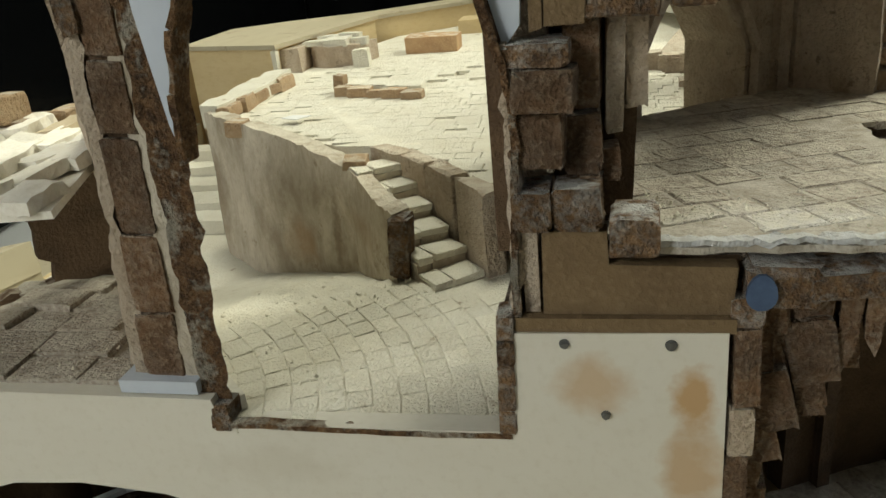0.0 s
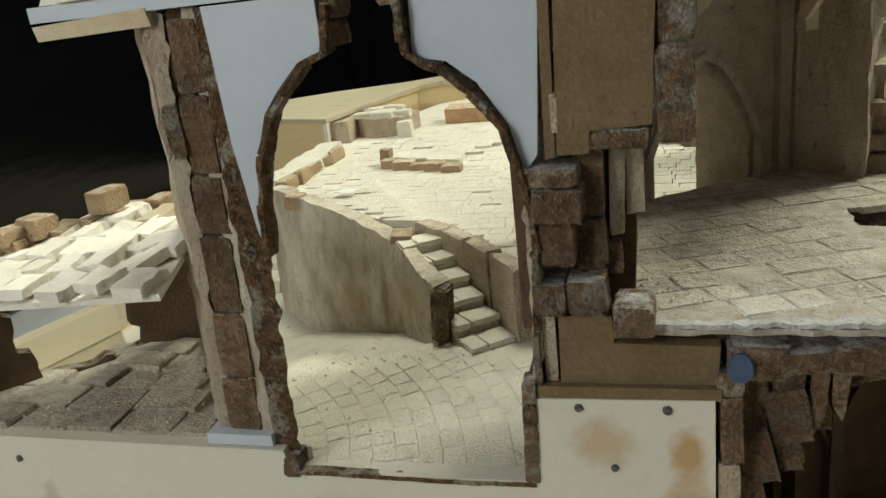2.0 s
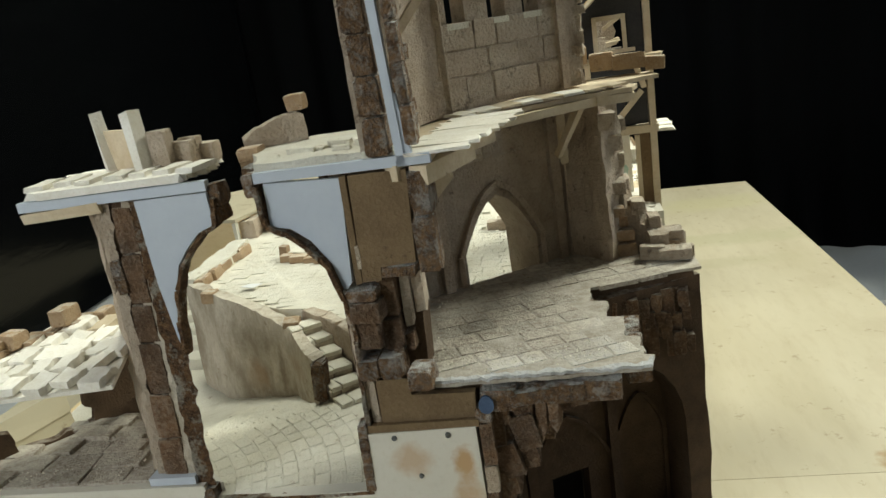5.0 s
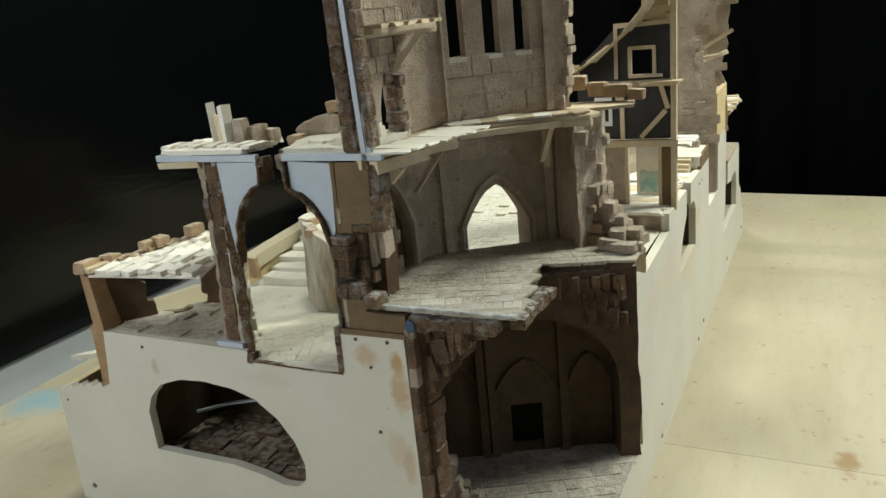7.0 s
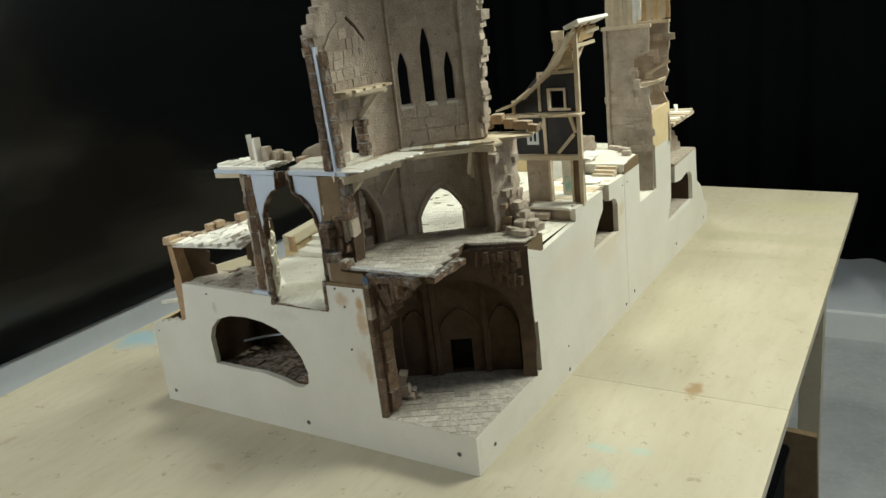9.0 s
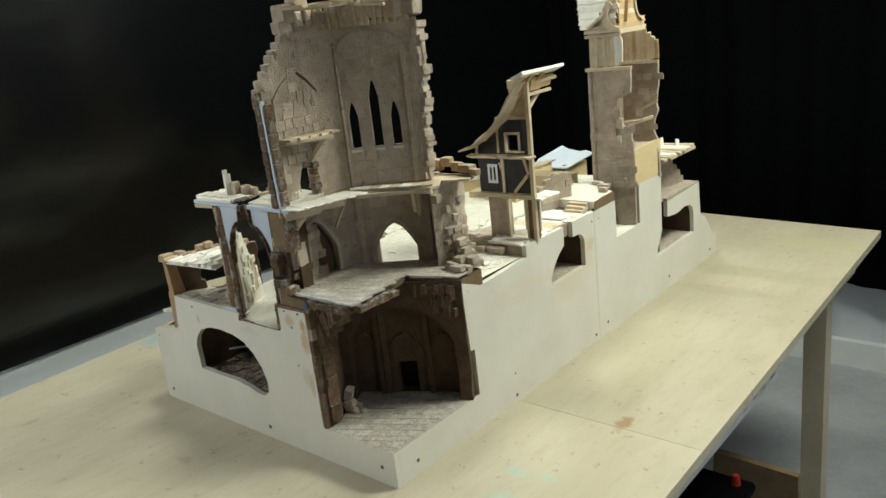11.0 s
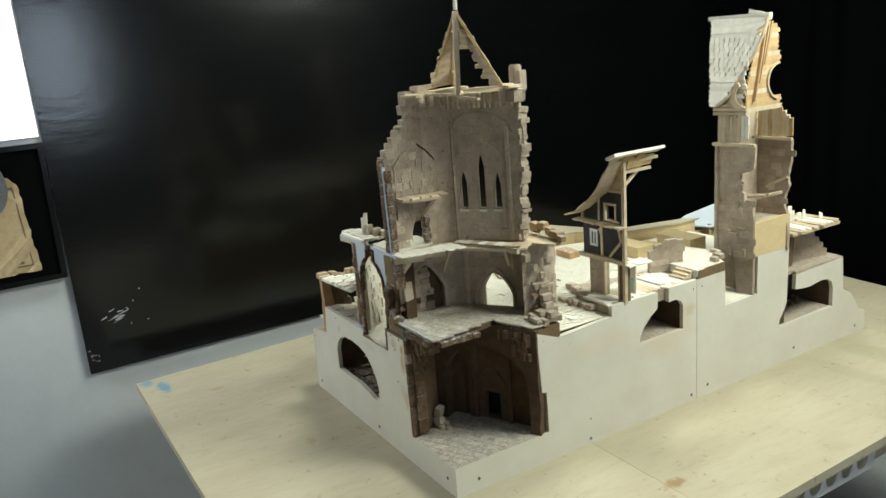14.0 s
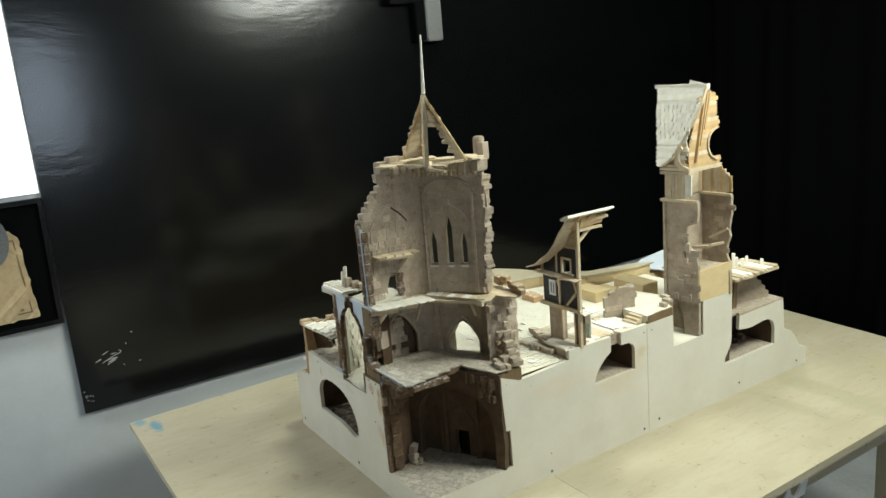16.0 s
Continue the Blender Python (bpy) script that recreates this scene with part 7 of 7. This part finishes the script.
box(bm, (-0.1, 0.88, 0.2845), (0.004, 1.045, 0.2905))
part("roof_deck", bm, WOOD, eh)
heap(eh, [(-0.03, 0.878, 0.175 - 0.012 * i, 0.016, 0.012, 0.013) for i in range(6)] + [(-0.09 + 0.01 * (i % 3), 0.9 + 0.02 * i, 0.092 + 0.006 * (i % 2), 0.018, 0.016, 0.012) for i in range(7)], None, DS, 83)

# ---- model: rooms behind the openings ----
crypt = root("crypt_room", (-0.37, 0.1, 0.075), "dim cellar room model with a paved floor", "room model")
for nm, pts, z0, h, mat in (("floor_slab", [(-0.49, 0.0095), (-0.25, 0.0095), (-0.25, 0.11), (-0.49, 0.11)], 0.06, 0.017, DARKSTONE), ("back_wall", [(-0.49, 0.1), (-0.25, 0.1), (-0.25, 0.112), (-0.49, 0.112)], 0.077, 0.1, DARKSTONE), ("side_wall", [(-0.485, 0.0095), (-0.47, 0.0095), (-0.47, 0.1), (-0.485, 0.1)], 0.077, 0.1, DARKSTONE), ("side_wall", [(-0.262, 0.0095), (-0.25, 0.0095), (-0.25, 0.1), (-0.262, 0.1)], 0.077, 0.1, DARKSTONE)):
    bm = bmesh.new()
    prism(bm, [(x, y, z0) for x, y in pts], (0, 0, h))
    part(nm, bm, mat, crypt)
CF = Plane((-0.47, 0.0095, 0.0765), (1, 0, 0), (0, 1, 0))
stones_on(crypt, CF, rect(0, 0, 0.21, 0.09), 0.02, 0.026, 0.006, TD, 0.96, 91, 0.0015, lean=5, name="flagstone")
heap(crypt, [(-0.28, 0.03, 0.09, 0.02, 0.016, 0.018), (-0.29, 0.05, 0.1, 0.016, 0.016, 0.03), (-0.3, 0.06, 0.12, 0.016, 0.014, 0.04), (-0.275, 0.05, 0.12, 0.018, 0.02, 0.04), (-0.285, 0.02, 0.083, 0.016, 0.016, 0.012)], None, DS, 92)
bm = bmesh.new()
pts = [(-0.46, 0.06, 0.1), (-0.43, 0.08, 0.104), (-0.39, 0.085, 0.112), (-0.36, 0.095, 0.122)]
for a, b in zip(pts, pts[1:]):
    beam(bm, a, b, 0.004, 0.0025)
part("cable", bm, PLASTIC, crypt, "pale grey cable")
cell = root("arched_cellar", (-0.06, 0.49, 0.163), "dark cellar room model behind an arched opening", "room model")
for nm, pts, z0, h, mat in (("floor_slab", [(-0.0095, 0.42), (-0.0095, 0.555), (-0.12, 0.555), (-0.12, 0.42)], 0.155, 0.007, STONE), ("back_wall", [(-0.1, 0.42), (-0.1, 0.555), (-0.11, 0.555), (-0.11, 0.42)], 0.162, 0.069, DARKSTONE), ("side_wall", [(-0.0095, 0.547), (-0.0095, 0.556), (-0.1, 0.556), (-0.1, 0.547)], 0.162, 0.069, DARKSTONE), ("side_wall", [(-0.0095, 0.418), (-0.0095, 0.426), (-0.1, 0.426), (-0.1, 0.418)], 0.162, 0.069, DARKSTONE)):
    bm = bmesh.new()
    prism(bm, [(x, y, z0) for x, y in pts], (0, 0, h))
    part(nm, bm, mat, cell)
bm = bmesh.new()
pts = [(-0.012, 0.43, 0.185), (-0.03, 0.45, 0.19), (-0.05, 0.47, 0.197), (-0.07, 0.48, 0.21)]
for a, b in zip(pts, pts[1:]):
    beam(bm, a, b, 0.003, 0.002)
part("cable", bm, PLASTIC, cell, "pale grey cable")
gap = root("alley_room", (-0.05, 0.72, 0.18), "narrow alley model under the watch tower", "room model")
for nm, pts, z0, h, mat in (("floor_slab", [(-0.0095, 0.66), (-0.0095, 0.78), (-0.09, 0.78), (-0.09, 0.66)], 0.17, 0.0125, SAND), ("side_wall", [(-0.0095, 0.77), (-0.0095, 0.78), (-0.09, 0.78), (-0.09, 0.77)], 0.183, 0.078, STONE)):
    bm = bmesh.new()
    prism(bm, [(x, y, z0) for x, y in pts], (0, 0, h))
    part(nm, bm, mat, gap)


# ---- paving of the squares ----
LOWER = [(-0.311, 0.004), (-0.214, 0.004), (-0.213, 0.1), (-0.262, 0.11), (-0.3, 0.13), (-0.34, 0.17), (-0.37, 0.17), (-0.37, 0.08), (-0.33, 0.03)]
r = random.Random(77)
count = 0
k = 0
while k < 26:
    rad = 0.06 + 0.0098 * k
    a = r.uniform(0, 0.1)
    while a < 2.2:
        L = 0.0125 * r.uniform(0.75, 1.3)
        am = a + L / rad / 2
        x, y = -0.42 + rad * math.cos(am), -0.03 + rad * math.sin(am)
        if inside((x, y), LOWER) and y > 0.0068 and count < 300:
            m = pose(x, y, street(x, y) - 0.0014, r.uniform(-1, 1), r.uniform(-1, 1), math.degrees(am)) @ Matrix.Diagonal((0.0094, L - 0.0004, 0.0042, 1))
            piece("cobble", TC[r.randrange(8)], m, ground)
            count += 1
        a += L / rad
    k += 1
# finer slabs of the upper square, too many to count
bm = bmesh.new()
UPI = [(-0.225, 0.135), (-0.09, 0.25), (-0.02, 0.24), (-0.02, 0.35), (-0.09, 0.36), (-0.17, 0.4), (-0.2, 0.6), (-0.38, 0.6), (-0.43, 0.45), (-0.43, 0.28), (-0.35, 0.235), (-0.31, 0.215)]
y = 0.12
while y < 0.62:
    x = -0.46 + r.uniform(0, 0.01)
    while x < 0:
        w = 0.014 * r.uniform(0.7, 1.35)
        if inside((x + w / 2, y + 0.005), UPI) and r.random() < 0.97:
            z = 0.2455 + 0.0002 * r.random() - 0.06 * max(0, x + 0.16) * (y < 0.37)
            box(bm, (x, y, z - 0.004), (x + w - 0.0006, y + 0.01, z), None, 0.00015)
        x += w
    y += 0.0104
slabs = part("paving", bm, SAND, ground)
slabs["kind"] = "stuff"

# crumbs of stone and plaster lying about, too many to count
bm = bmesh.new()
r = random.Random(99)


def crumbs(n, x0, x1, y0, y1, z, fall=0.0):
    for _ in range(n):
        x, y, k = r.uniform(x0, x1), r.uniform(y0, y1), r.uniform(0.0005, 0.0019) * r.uniform(0.5, 1)
        zz = (z if z else street(x, y) + 0.001) - fall * y
        vs = [bm.verts.new((x + k * r.uniform(-1, 1), y + k * r.uniform(-1, 1), zz + q)) for q in (-0.0003, -0.0003, -0.0003, k * 0.8)]
        for f in ((0, 1, 2), (0, 1, 3), (1, 2, 3), (2, 0, 3)):
            bm.faces.new([vs[i] for i in f])


crumbs(40, -0.31, -0.22, 0.012, 0.03, 0)
crumbs(30, -0.32, -0.29, 0.02, 0.1, 0)
crumbs(60, -0.3, -0.26, 0.09, 0.13, 0)
crumbs(140, -0.19, -0.07, 0.015, 0.05, 0.2722, 0.035)
crumbs(60, -0.19, -0.17, 0.03, 0.15, 0.2722, 0.035)
crumbs(60, -0.24, -0.18, 0.012, 0.06, 0.4036)
crumbs(80, -0.49, -0.36, 0.012, 0.03, 0.2195)
crumbs(80, -0.14, -0.01, 0.006, 0.06, 0.0575)
bits = part("crumbs", bm, SAND, ground)
bits["kind"] = "stuff"
